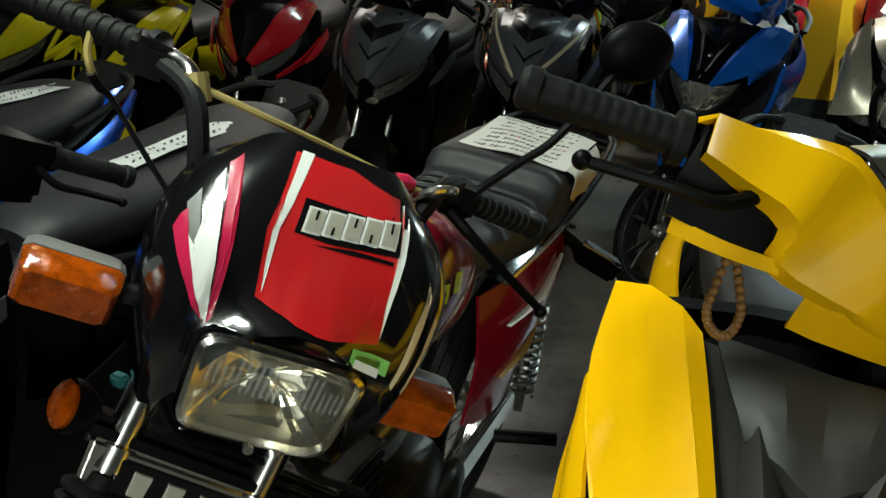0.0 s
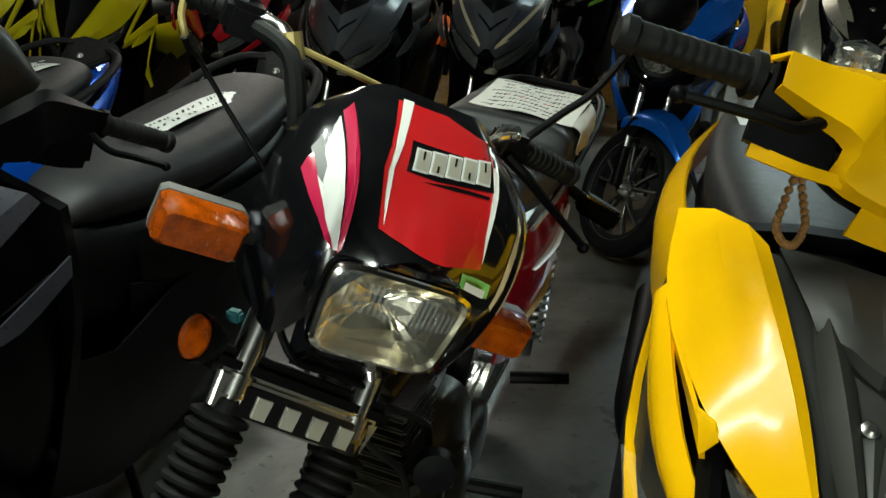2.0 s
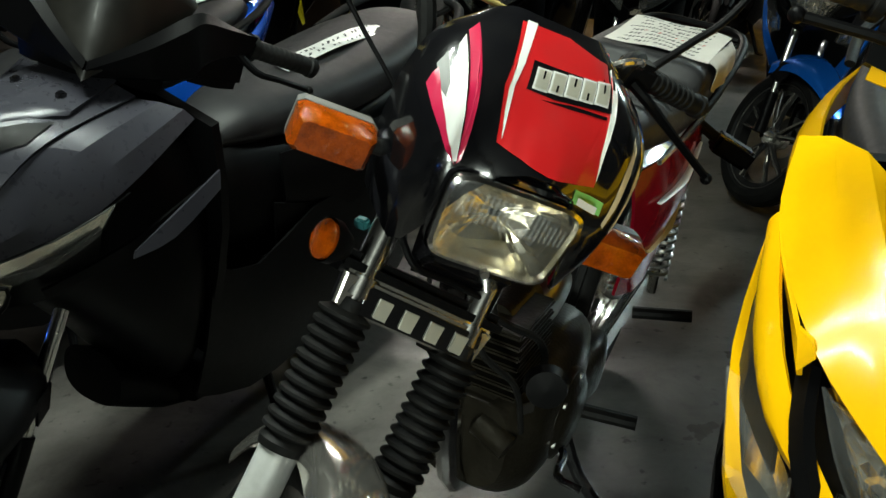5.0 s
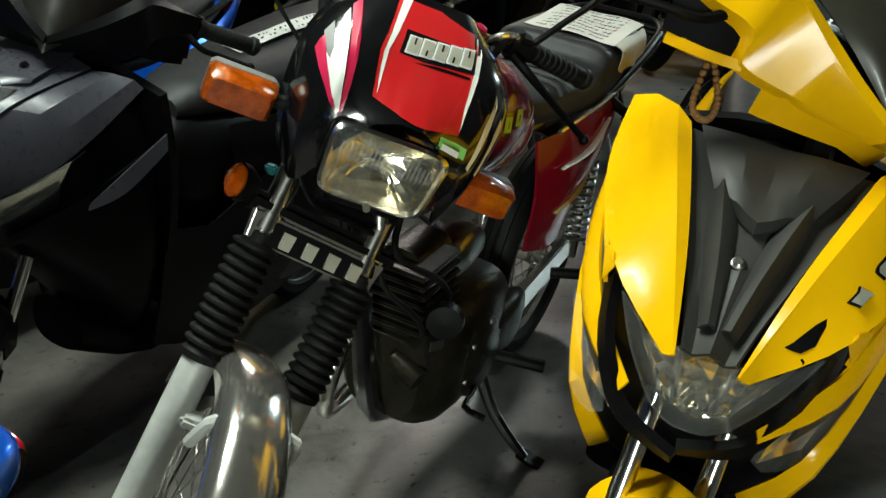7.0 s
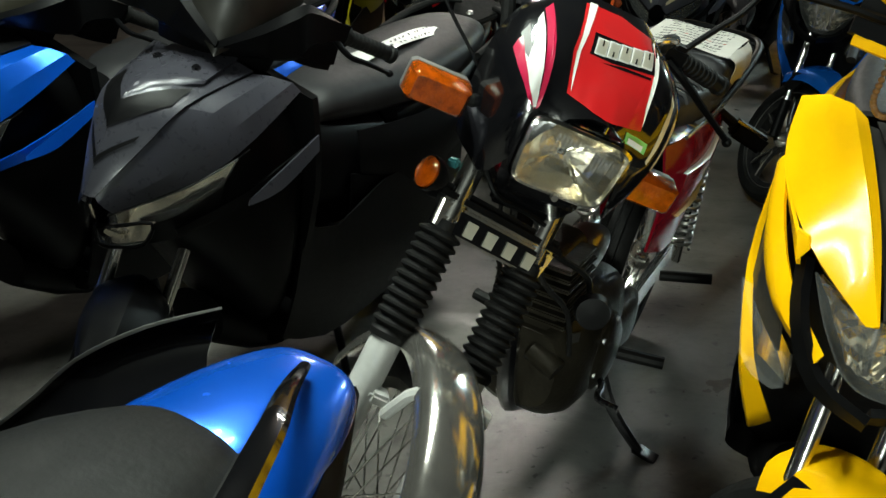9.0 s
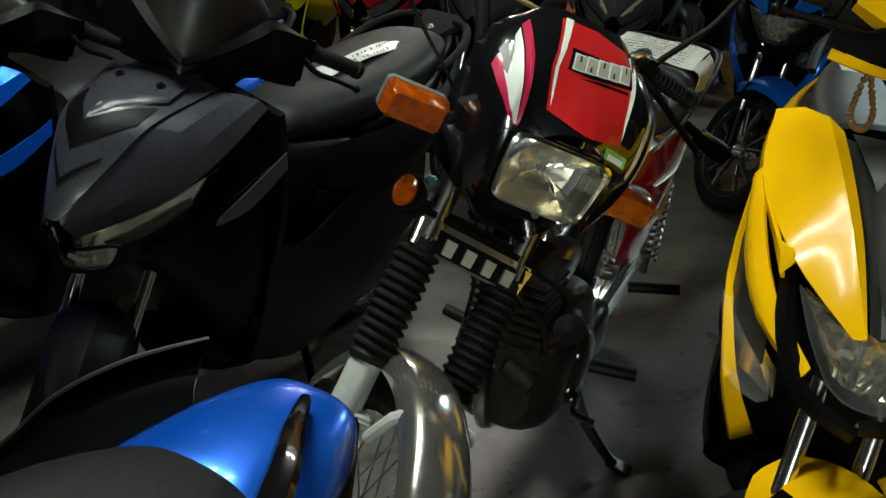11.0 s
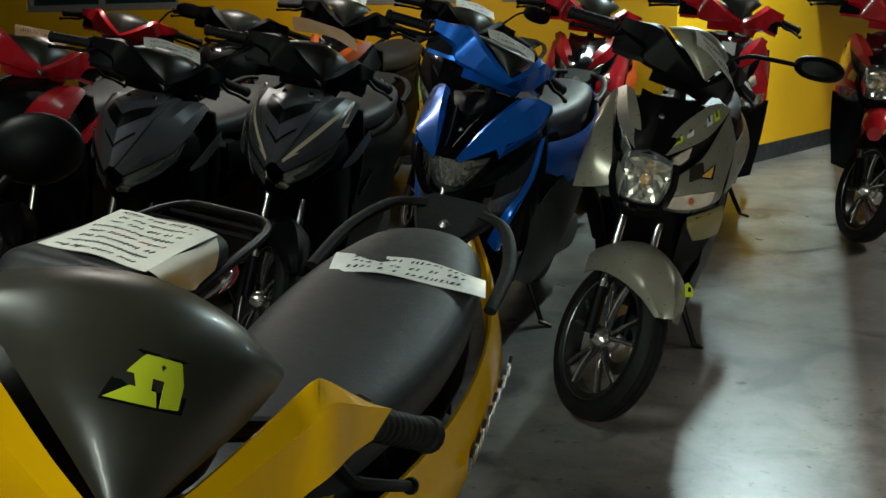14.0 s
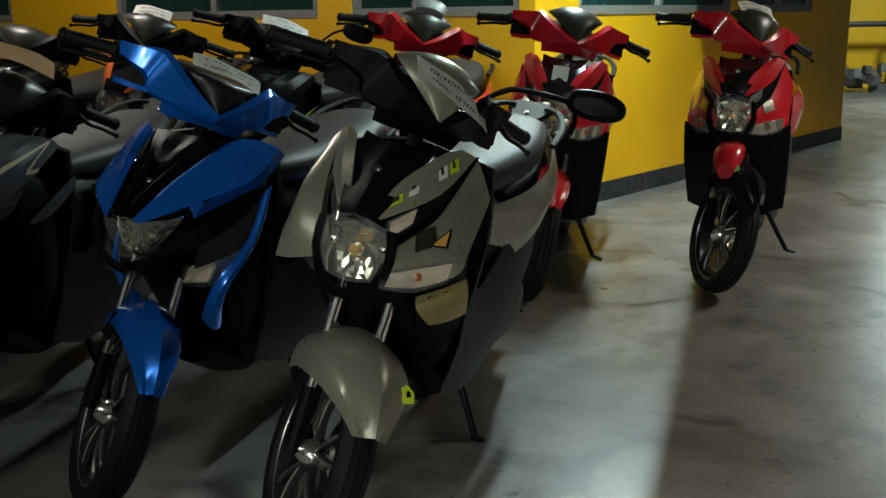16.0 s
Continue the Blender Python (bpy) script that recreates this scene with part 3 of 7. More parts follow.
def mask_sharp(t, body, centre, wing, stripes, lens_mat, detail, edge=None):
    """Two long side panels that run to a point over a V-shaped lamp."""
    panel = SHARP_PANEL
    flank = [[(0.205, 0.368, 0.884), (0.196, 0.255, 0.820), (0.160, 0.140, 0.782), (0.144, 0.100, 0.766)],
             [(0.200, 0.41, 0.86), (0.192, 0.30, 0.795), (0.158, 0.165, 0.762), (0.138, 0.090, 0.742)]]
    for sx in (1, -1):
        pn = part("side_panel_front", sheet([[(x * sx, y, z) for x, y, z in r] for r in panel], 0.005 * sx, ku=4), body, t, angle=20)
        part("panel_tab", plate([(sx * 0.150, 0.108, 0.778), (sx * 0.140, 0.088, 0.744), (sx * 0.128, 0.078, 0.770), (sx * 0.134, 0.084, 0.780)], (0, 0.006, 0.004), 0.001), body, pn)
        part("panel_flank", sheet([[(x * sx, y, z) for x, y, z in r] for r in flank], 0.005 * sx, 3), body, pn)
        if stripes:
            lift = Vector((0.0, -0.004, 0.004))
            for q0, q1 in (((0.13, 0.28, 0.898), (0.062, 0.03, 0.757)), ((0.062, 0.03, 0.757), (0.085, 0.08, 0.772)), ((0.13, 0.28, 0.898), (0.155, 0.20, 0.838)), ((0.155, 0.20, 0.838), (0.185, 0.25, 0.812))):
                a, b = (Vector((q[0] * sx, q[1], q[2])) + lift for q in (q0, q1))
                part("decal_line", tube([a, (a + b) / 2 + lift * 0.8, b], 0.0048, 6, 3, flat=0.4), stripes, pn)
    # sunken centre: an overhanging wedge above, a bolt below it, and sharp fins to either side
    cg = []
    for w, y, z in ((0.030, 0.008, 0.738), (0.040, 0.050, 0.760), (0.056, 0.105, 0.788), (0.074, 0.165, 0.822), (0.092, 0.222, 0.852), (0.111, 0.282, 0.884)):
        cg.append([(-w, y, z), (-w * 0.55, y + 0.004, z - 0.006), (0, y - 0.004, z + 0.006), (w * 0.55, y + 0.004, z - 0.006), (w, y, z)])
    cp = part("centre_panel", sheet(cg, -0.005, kv=3), centre, t, angle=45)
    if detail:
        wd = [[(-0.100, 0.285, 0.892), (-0.045, 0.268, 0.898), (0, 0.272, 0.894), (0.045, 0.268, 0.898), (0.100, 0.285, 0.892)],
              [(-0.078, 0.232, 0.874), (-0.034, 0.212, 0.880), (0, 0.216, 0.868), (0.034, 0.212, 0.880), (0.078, 0.232, 0.874)],
              [(-0.056, 0.196, 0.852), (-0.026, 0.172, 0.852), (0, 0.150, 0.842), (0.026, 0.172, 0.852), (0.056, 0.196, 0.852)],
              [(-0.054, 0.200, 0.838), (-0.025, 0.178, 0.836), (0, 0.158, 0.826), (0.025, 0.178, 0.836), (0.054, 0.200, 0.838)]]
        part("centre_wedge", sheet(wd, 0.004, 2), centre, cp, angle=28)
        for sx in (1, -1):
            fin = [[(0.056, 0.205, 0.850), (0.050, 0.160, 0.826), (0.034, 0.095, 0.788), (0.018, 0.032, 0.756)],
                   [(0.050, 0.198, 0.864), (0.038, 0.150, 0.840), (0.023, 0.090, 0.803), (0.011, 0.026, 0.766)],
                   [(0.036, 0.190, 0.848), (0.021, 0.150, 0.824), (0.012, 0.095, 0.792), (0.006, 0.032, 0.760)]]
            part("ridge", sheet([[(x * sx, y, z) for x, y, z in r] for r in fin], 0.004 * sx, 2), centre, cp, angle=24)
        bm = lathe([(0.0, 0.010), (0.004, 0.010), (0.0065, 0.007), (0.0085, 0.006), (0.0095, 0.0)], (-0.004, 0.116, 0.802), (0, -0.55, 0.83), 16)
        part("bolt", bm, STEEL, cp, "bright hexagon bolt with a washer")
    # headlamp under the tips
    lamp = part("headlight", facets([[(-0.104, 0.098, 0.738), (-0.052, 0.045, 0.730), (0, 0.04, 0.728), (0.052, 0.045, 0.730), (0.104, 0.098, 0.738)],
                                    [(-0.070, 0.085, 0.690), (-0.040, 0.062, 0.682), (0, 0.062, 0.680), (0.040, 0.062, 0.682), (0.070, 0.085, 0.690)],
                                    [(-0.040, 0.070, 0.648), (-0.02, 0.058, 0.642), (0, 0.056, 0.640), (0.02, 0.058, 0.642), (0.040, 0.070, 0.648)]], 7), REFLECTOR, t, angle=3)
    ln = part("lens", sheet([[(-0.112, 0.086, 0.742), (-0.052, 0.012, 0.730), (0, 0.004, 0.728), (0.052, 0.012, 0.730), (0.112, 0.086, 0.742)],
                             [(-0.082, 0.062, 0.690), (-0.042, 0.016, 0.680), (0, 0.012, 0.678), (0.042, 0.016, 0.680), (0.082, 0.062, 0.690)],
                             [(-0.046, 0.05, 0.642), (-0.024, 0.036, 0.634), (0, 0.032, 0.632), (0.024, 0.036, 0.634), (0.046, 0.05, 0.642)]], 0.003, 3), lens_mat or LENS, lamp, "clear headlight lens")
    ln.visible_shadow = False
    for sx in (1, -1):
        part("lamp_divider", tube([(sx * 0.03, 0.03, 0.73), (sx * 0.026, 0.034, 0.69), (sx * 0.02, 0.05, 0.65)], 0.004, 6, 3), CHROME, lamp)
        br = sheet([[(sx * 0.118, 0.10, 0.752), (sx * 0.105, 0.06, 0.700), (sx * 0.065, 0.028, 0.640), (0, 0.015, 0.615)],
                    [(sx * 0.128, 0.112, 0.735), (sx * 0.112, 0.072, 0.676), (sx * 0.07, 0.04, 0.618), (0, 0.03, 0.597)]], 0.012, 3)
        part("lamp_bezel", br, PLASTIC, t)
    # side wings: inner strip, outer frame, dark infill, signal lamp
    for sx in (1, -1):
        st = sheet([[(sx * 0.190, 0.33, 0.808), (sx * 0.172, 0.20, 0.772), (sx * 0.135, 0.105, 0.715), (sx * 0.072, 0.038, 0.660)],
                    [(sx * 0.200, 0.325, 0.795), (sx * 0.184, 0.20, 0.745), (sx * 0.147, 0.100, 0.690), (sx * 0.078, 0.032, 0.648)],
                    [(sx * 0.200, 0.34, 0.778), (sx * 0.180, 0.215, 0.712), (sx * 0.140, 0.115, 0.668), (sx * 0.074, 0.046, 0.640)]], 0.005, 3)
        w = part("wing", st, wing, t)
        fr = sheet([[(sx * 0.200, 0.34, 0.790), (sx * 0.197, 0.29, 0.660), (sx * 0.163, 0.205, 0.530), (sx * 0.122, 0.262, 0.412)],
                    [(sx * 0.203, 0.325, 0.785), (sx * 0.198, 0.272, 0.655), (sx * 0.158, 0.188, 0.535), (sx * 0.116, 0.240, 0.412)],
                    [(sx * 0.196, 0.322, 0.775), (sx * 0.186, 0.268, 0.655), (sx * 0.144, 0.190, 0.550), (sx * 0.090, 0.232, 0.440)]], 0.006, 3)
        part("wing_edge", fr, edge or wing, w)
        part("wing_infill", sheet([[(sx * 0.194, 0.335, 0.775), (sx * 0.176, 0.22, 0.715), (sx * 0.13, 0.13, 0.662)], [(sx * 0.186, 0.29, 0.655), (sx * 0.166, 0.215, 0.625), (sx * 0.118, 0.135, 0.600)]], 0.005, 2), DARK, w)
        sg = sheet([[(sx * 0.180, 0.262, 0.635), (sx * 0.150, 0.185, 0.615), (sx * 0.108, 0.12, 0.600)], [(sx * 0.150, 0.20, 0.550), (sx * 0.126, 0.155, 0.548), (sx * 0.098, 0.115, 0.560)]], 0.018, 3)
        part("signal_reflector", sheet([[(sx * 0.170, 0.275, 0.630), (sx * 0.10, 0.14, 0.600)], [(sx * 0.142, 0.21, 0.552), (sx * 0.092, 0.13, 0.560)]], 0.004, 1), REFLECTOR, w)
        o = part("signal_lens", sg, LENS, w, "clear turn signal lens")
        o.visible_shadow = False


def mask_chevron(t, body, centre, wing, stripes, lens_mat, detail, edge=None, zigzag=False):
    """A tall hump with a chevron notch, broad side panels and slit lamps under them."""
    face = [[(-0.100, 0.305, 0.903), (-0.050, 0.294, 0.920), (0, 0.290, 0.926), (0.050, 0.294, 0.920), (0.100, 0.305, 0.903)],
            [(-0.088, 0.130, 0.868), (-0.044, 0.110, 0.884), (0, 0.100, 0.893), (0.044, 0.110, 0.884), (0.088, 0.130, 0.868)],
            [(-0.058, 0.055, 0.800), (-0.029, 0.038, 0.806), (0, 0.028, 0.812), (0.029, 0.038, 0.806), (0.058, 0.055, 0.800)],
            [(-0.012, -0.012, 0.712), (-0.006, -0.016, 0.712), (0, -0.019, 0.714), (0.006, -0.016, 0.712), (0.012, -0.012, 0.712)]]
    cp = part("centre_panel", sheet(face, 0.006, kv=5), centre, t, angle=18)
    # black film stands in for the shade inside the chevron recess
    stick("chevron_recess_shade", cp, [(-0.086, 0.165, 0.885), (0, 0.066, 0.850), (0.086, 0.165, 0.885), (0.080, 0.110, 0.852), (0.036, 0.060, 0.826), (0, 0.026, 0.808), (-0.036, 0.060, 0.826), (-0.080, 0.110, 0.852)], PLASTIC, 0.003, 2, "black film drawn as the shaded chevron recess")
    pf = stick("chevron_plateau", cp, [(-0.072, 0.275, 0.912), (0.072, 0.275, 0.912), (0.080, 0.168, 0.884), (0.036, 0.112, 0.872), (0, 0.066, 0.856), (-0.036, 0.112, 0.872), (-0.080, 0.168, 0.884)], centre, 0.009, 2, "raised chevron-shaped step", 0.010)
    stick("chevron_lip", cp, [(-0.054, 0.080, 0.834), (0, 0.018, 0.800), (0.054, 0.080, 0.834), (0.050, 0.070, 0.824), (0, 0.008, 0.788), (-0.050, 0.070, 0.824)], PLASTIC, 0.003, 2)
    for sx in (1, -1):
        part("plug", block((sx * 0.046, 0.205, 0.917), (0.015, 0.017, 0.014), 0.004), BLACK, cp)
    for sx in (1, -1):
        pnl = [[(0.100, 0.305, 0.903), (0.088, 0.130, 0.868), (0.058, 0.055, 0.800), (0.012, -0.012, 0.712)],
               [(0.140, 0.315, 0.906), (0.122, 0.165, 0.860), (0.082, 0.072, 0.786), (0.018, -0.012, 0.704)],
               [(0.172, 0.335, 0.898), (0.150, 0.190, 0.832), (0.104, 0.090, 0.762), (0.026, -0.006, 0.694)],
               [(0.184, 0.348, 0.882), (0.168, 0.220, 0.802), (0.130, 0.130, 0.744), (0.036, 0.006, 0.682)]]
        pn = part("side_panel_front", sheet([[(x * sx, y, z) for x, y, z in r] for r in pnl], 0.006 * sx, ku=5), body, t, angle=14)
        part("panel_seam", tube([(sx * x, y - 0.001, z + 0.001) for x, y, z in pnl[0]], 0.0018, 6, 5), PLASTIC, pn)
        if stripes:
            g = [[(x * sx, y, z) for x, y, z in r] for r in pnl]
            film("decal_line", g, ((0.04, 0.60), (0.92, 0.20), (0.94, 0.36), (0.04, 0.65)), stripes, pn, 0.0015)
            film("decal_line", g, ((0.03, 0.62), (0.05, 0.66), (0.32, 0.84), (0.30, 0.78)), stripes, pn, 0.0016)
            film("decal_line", g, ((0.29, 0.80), (0.33, 0.82), (0.26, 1.0), (0.23, 0.96)), stripes, pn, 0.0016)
            film("decal_hook", g, ((0.92, 0.20), (0.94, 0.36), (0.78, 0.52), (0.80, 0.44)), stripes, pn, 0.0017)
        lamp = part("headlight", facets([[(sx * 0.160, 0.195, 0.775), (sx * 0.112, 0.120, 0.728), (sx * 0.03, 0.022, 0.674)], [(sx * 0.140, 0.185, 0.728), (sx * 0.098, 0.120, 0.676), (sx * 0.03, 0.035, 0.634)]], 7), REFLECTOR, t, angle=3)
        ln = part("lens", sheet([[(sx * 0.166, 0.188, 0.778), (sx * 0.118, 0.108, 0.730), (sx * 0.03, 0.006, 0.676)], [(sx * 0.148, 0.172, 0.724), (sx * 0.104, 0.100, 0.672), (sx * 0.03, 0.015, 0.630)]], 0.003, 3), lens_mat or LENS, lamp, "clear slit headlight lens")
        ln.visible_shadow = False
        part("brow", sheet([[(sx * 0.172, 0.215, 0.792), (sx * 0.124, 0.122, 0.738), (sx * 0.03, 0.004, 0.684)], [(sx * 0.168, 0.205, 0.782), (sx * 0.120, 0.112, 0.730), (sx * 0.03, -0.002, 0.678)]], 0.008, 3), PLASTIC, lamp)
        part("fin", sheet([[(sx * 0.205, 0.345, 0.770), (sx * 0.165, 0.22, 0.700), (sx * 0.10, 0.10, 0.640)], [(sx * 0.205, 0.34, 0.735), (sx * 0.165, 0.225, 0.672), (sx * 0.10, 0.105, 0.628)]], 0.006, 3), wing, t)
        part("side_blade", sheet([[(sx * 0.225, 0.365, 0.800), (sx * 0.205, 0.275, 0.742), (sx * 0.178, 0.215, 0.690)], [(sx * 0.232, 0.360, 0.770), (sx * 0.212, 0.272, 0.706), (sx * 0.180, 0.212, 0.680)]], 0.006, 3), body, t)
        part("chin", sheet([[(sx * 0.146, 0.180, 0.734), (sx * 0.104, 0.108, 0.686), (0, 0.012, 0.640)], [(sx * 0.125, 0.19, 0.640), (sx * 0.085, 0.12, 0.610), (0, 0.05, 0.585)]], 0.006, 3), PLASTIC, t)
        if zigzag:
            line = [Vector((x * sx, y, z)) for x, y, z in ((0.196, 0.350, 0.890), (0.150, 0.190, 0.690), (0.222, 0.335, 0.765), (0.212, 0.300, 0.590), (0.225, 0.330, 0.520))]
            wide = (0.030, 0.016, 0.034, 0.026, 0.010)
            zz = sheet([[p + Vector((0, 0, h)) for p, h in zip(line, wide)], [p + Vector((0.006 * sx, -0.006, 0)) for p in line], [p - Vector((0, 0, h)) for p, h in zip(line, wide)]], 0.006 * sx, 1)
            part("zigzag_frame", zz, body, pn, angle=20)
    part("pilot_lamp", block((0.02, 0.035, 0.632), (0.05, 0.03, 0.022), 0.006), REFLECTOR, t)


def mask_lantern(t, body, centre, wing, stripes, lens_mat, detail, edge=None):
    """One faceted lamp in the middle, a dark throat above it, and side panels with signal lenses."""
    lamp = part("headlight", facets([[(-0.062, 0.058, 0.748), (0, 0.050, 0.764), (0.062, 0.058, 0.748)], [(-0.062, 0.070, 0.700), (0, 0.075, 0.700), (0.062, 0.070, 0.700)], [(-0.042, 0.060, 0.640), (0, 0.056, 0.636), (0.042, 0.060, 0.640)]], 7), REFLECTOR, t, angle=3)
    ln = part("lens", sheet([[(-0.066, 0.040, 0.764), (0, 0.016, 0.790), (0.066, 0.040, 0.764)], [(-0.072, 0.034, 0.700), (0, 0.010, 0.702), (0.072, 0.034, 0.700)], [(-0.050, 0.036, 0.644), (0, 0.022, 0.640), (0.050, 0.036, 0.644)]], 0.003, 2), LENS, lamp, "clear faceted headlight lens")
    ln.visible_shadow = False
    part("bulb", lathe([(0, 0.02), (0.012, 0.018), (0.016, 0.0)], (0, 0.062, 0.70), (0, -1, 0.1), 14), AMBERGLOSS, lamp)
    part("centre_panel", sheet([[(-0.088, 0.250, 0.915), (-0.04, 0.235, 0.905), (0, 0.225, 0.908), (0.04, 0.235, 0.905), (0.088, 0.250, 0.915)],
                                [(-0.078, 0.165, 0.865), (-0.04, 0.145, 0.858), (0, 0.125, 0.866), (0.04, 0.145, 0.858), (0.078, 0.165, 0.865)],
                                [(-0.052, 0.070, 0.800), (-0.03, 0.048, 0.796), (0, 0.030, 0.800), (0.03, 0.048, 0.796), (0.052, 0.070, 0.800)],
                                [(-0.036, 0.040, 0.775), (-0.02, 0.026, 0.774), (0, 0.016, 0.778), (0.02, 0.026, 0.774), (0.036, 0.040, 0.775)]], 0.005, 2), centre, t)
    part("bolt", lathe([(0.0, 0.006), (0.006, 0.006), (0.009, 0.0)], (0, 0.120, 0.868), (0, -0.5, 0.8), 14), STEEL, t)
    for sx in (1, -1):
        fin = [[(0.108, 0.245, 0.908), (0.058, 0.122, 0.855), (0.028, 0.052, 0.788)], [(0.138, 0.266, 0.918), (0.094, 0.144, 0.852), (0.036, 0.048, 0.786)], [(0.165, 0.290, 0.902), (0.128, 0.180, 0.826), (0.046, 0.058, 0.776)]]
        pn = part("side_panel_front", sheet([[(x * sx, y, z) for x, y, z in r] for r in fin], 0.005 * sx, ku=4), body, t, angle=25)
        if stripes and sx > 0:
            lo, hi = [Vector(p) for p in ((0.068, 0.095, 0.812), (0.140, 0.232, 0.872))], [Vector(p) for p in ((0.060, 0.092, 0.824), (0.128, 0.232, 0.896))]
            for k, (f0, f1) in enumerate(((0.0, 0.22), (0.27, 0.44), (0.49, 0.66), (0.71, 0.88))):
                stick("decal_block", pn, [lo[0].lerp(lo[1], f0), lo[0].lerp(lo[1], f1), hi[0].lerp(hi[1], f1 + 0.05), hi[0].lerp(hi[1], f0 + 0.05)], (LIME, WHITE, WHITE, LIME)[k], 0.0016, 2)
                stick("decal_slot", pn, [lo[0].lerp(lo[1], f0 + 0.06).lerp(hi[0].lerp(hi[1], f0 + 0.08), 0.3), lo[0].lerp(lo[1], f1 - 0.06).lerp(hi[0].lerp(hi[1], f1), 0.3), hi[0].lerp(hi[1], f1).lerp(lo[0], 0.04), hi[0].lerp(hi[1], f0 + 0.10)], DARK, 0.0024, 1)
        ear = part("lamp_ear", facets([[(sx * 0.060, 0.070, 0.772), (sx * 0.095, 0.128, 0.800)], [(sx * 0.062, 0.068, 0.738), (sx * 0.092, 0.126, 0.768)]], 5, 3, 0.002), REFLECTOR, t, "clear lamp ear with an amber tint", angle=3)
        ln = part("ear_lens", sheet([[(sx * 0.058, 0.060, 0.775), (sx * 0.098, 0.118, 0.803)], [(sx * 0.060, 0.058, 0.734), (sx * 0.095, 0.116, 0.764)]], 0.003, 2), LENS, ear)
        ln.visible_shadow = False
        part("gap_panel", sheet([[(sx * 0.150, 0.335, 0.895), (sx * 0.128, 0.210, 0.826), (sx * 0.070, 0.092, 0.772)], [(sx * 0.162, 0.340, 0.870), (sx * 0.135, 0.215, 0.780), (sx * 0.066, 0.082, 0.700)]], 0.005, 2), PLASTIC, t)
        wg = [[(0.158, 0.335, 0.892), (0.133, 0.205, 0.787), (0.112, 0.150, 0.752), (0.060, 0.064, 0.704)],
              [(0.178, 0.345, 0.850), (0.164, 0.212, 0.745), (0.140, 0.146, 0.705), (0.066, 0.056, 0.668)],
              [(0.198, 0.360, 0.800), (0.198, 0.250, 0.705), (0.186, 0.188, 0.648), (0.066, 0.064, 0.632)]]
        w = part("wing", sheet([[(x * sx, y, z) for x, y, z in r] for r in wg], 0.006 * sx, ku=4, kv=2), wing, t, angle=24)
        flip = lambda pts: [(sx * x, y, z) for x, y, z in pts]
        part("wing_edge", tube(flip([(x, y - 0.002, z + 0.002) for x, y, z in wg[0]]), 0.004, 6, 4), edge or wing, w)
        stick("signal_window", w, flip([(0.118, 0.146, 0.752), (0.150, 0.190, 0.768), (0.156, 0.185, 0.722), (0.124, 0.136, 0.708)]), REFLECTOR, 0.0030, 2, "bright side signal window")
        sl = part("signal_reflector", facets([flip([(0.070, 0.056, 0.664), (0.130, 0.118, 0.676), (0.180, 0.180, 0.684)]), flip([(0.070, 0.056, 0.636), (0.122, 0.112, 0.630), (0.176, 0.172, 0.646)])], 9, 3), REFLECTOR, w, angle=3)
        o = part("signal_lens", sheet([flip([(0.066, 0.044, 0.668), (0.132, 0.104, 0.682), (0.186, 0.172, 0.690)]), flip([(0.066, 0.046, 0.632), (0.122, 0.098, 0.622), (0.180, 0.164, 0.640)])], 0.003, 3), LENS, w, "clear turn signal lens with an amber bulb")
        o.visible_shadow = False
        part("signal_bulb", lathe([(0, 0.02), (0.01, 0.018), (0.013, 0.0)], (sx * 0.122, 0.122, 0.655), (sx * 0.5, -1, 0.1), 12), AMBER, w)
        part("lower_wing", sheet([[(sx * 0.185, 0.215, 0.645), (sx * 0.14, 0.135, 0.622)], [(sx * 0.205, 0.29, 0.58), (sx * 0.12, 0.16, 0.575)], [(sx * 0.16, 0.36, 0.42), (sx * 0.10, 0.30, 0.42)]], 0.006, 2), edge or wing, t)
        part("lamp_surround", sheet([[(sx * 0.076, 0.046, 0.760), (sx * 0.080, 0.040, 0.700), (sx * 0.052, 0.040, 0.628), (0, 0.026, 0.620)], [(sx * 0.084, 0.062, 0.755), (sx * 0.090, 0.056, 0.690), (sx * 0.060, 0.052, 0.606), (0, 0.040, 0.600)]], 0.012, 2), PLASTIC, t)


MASKS = {"sharp": mask_sharp, "chevron": mask_chevron, "lantern": mask_lantern}


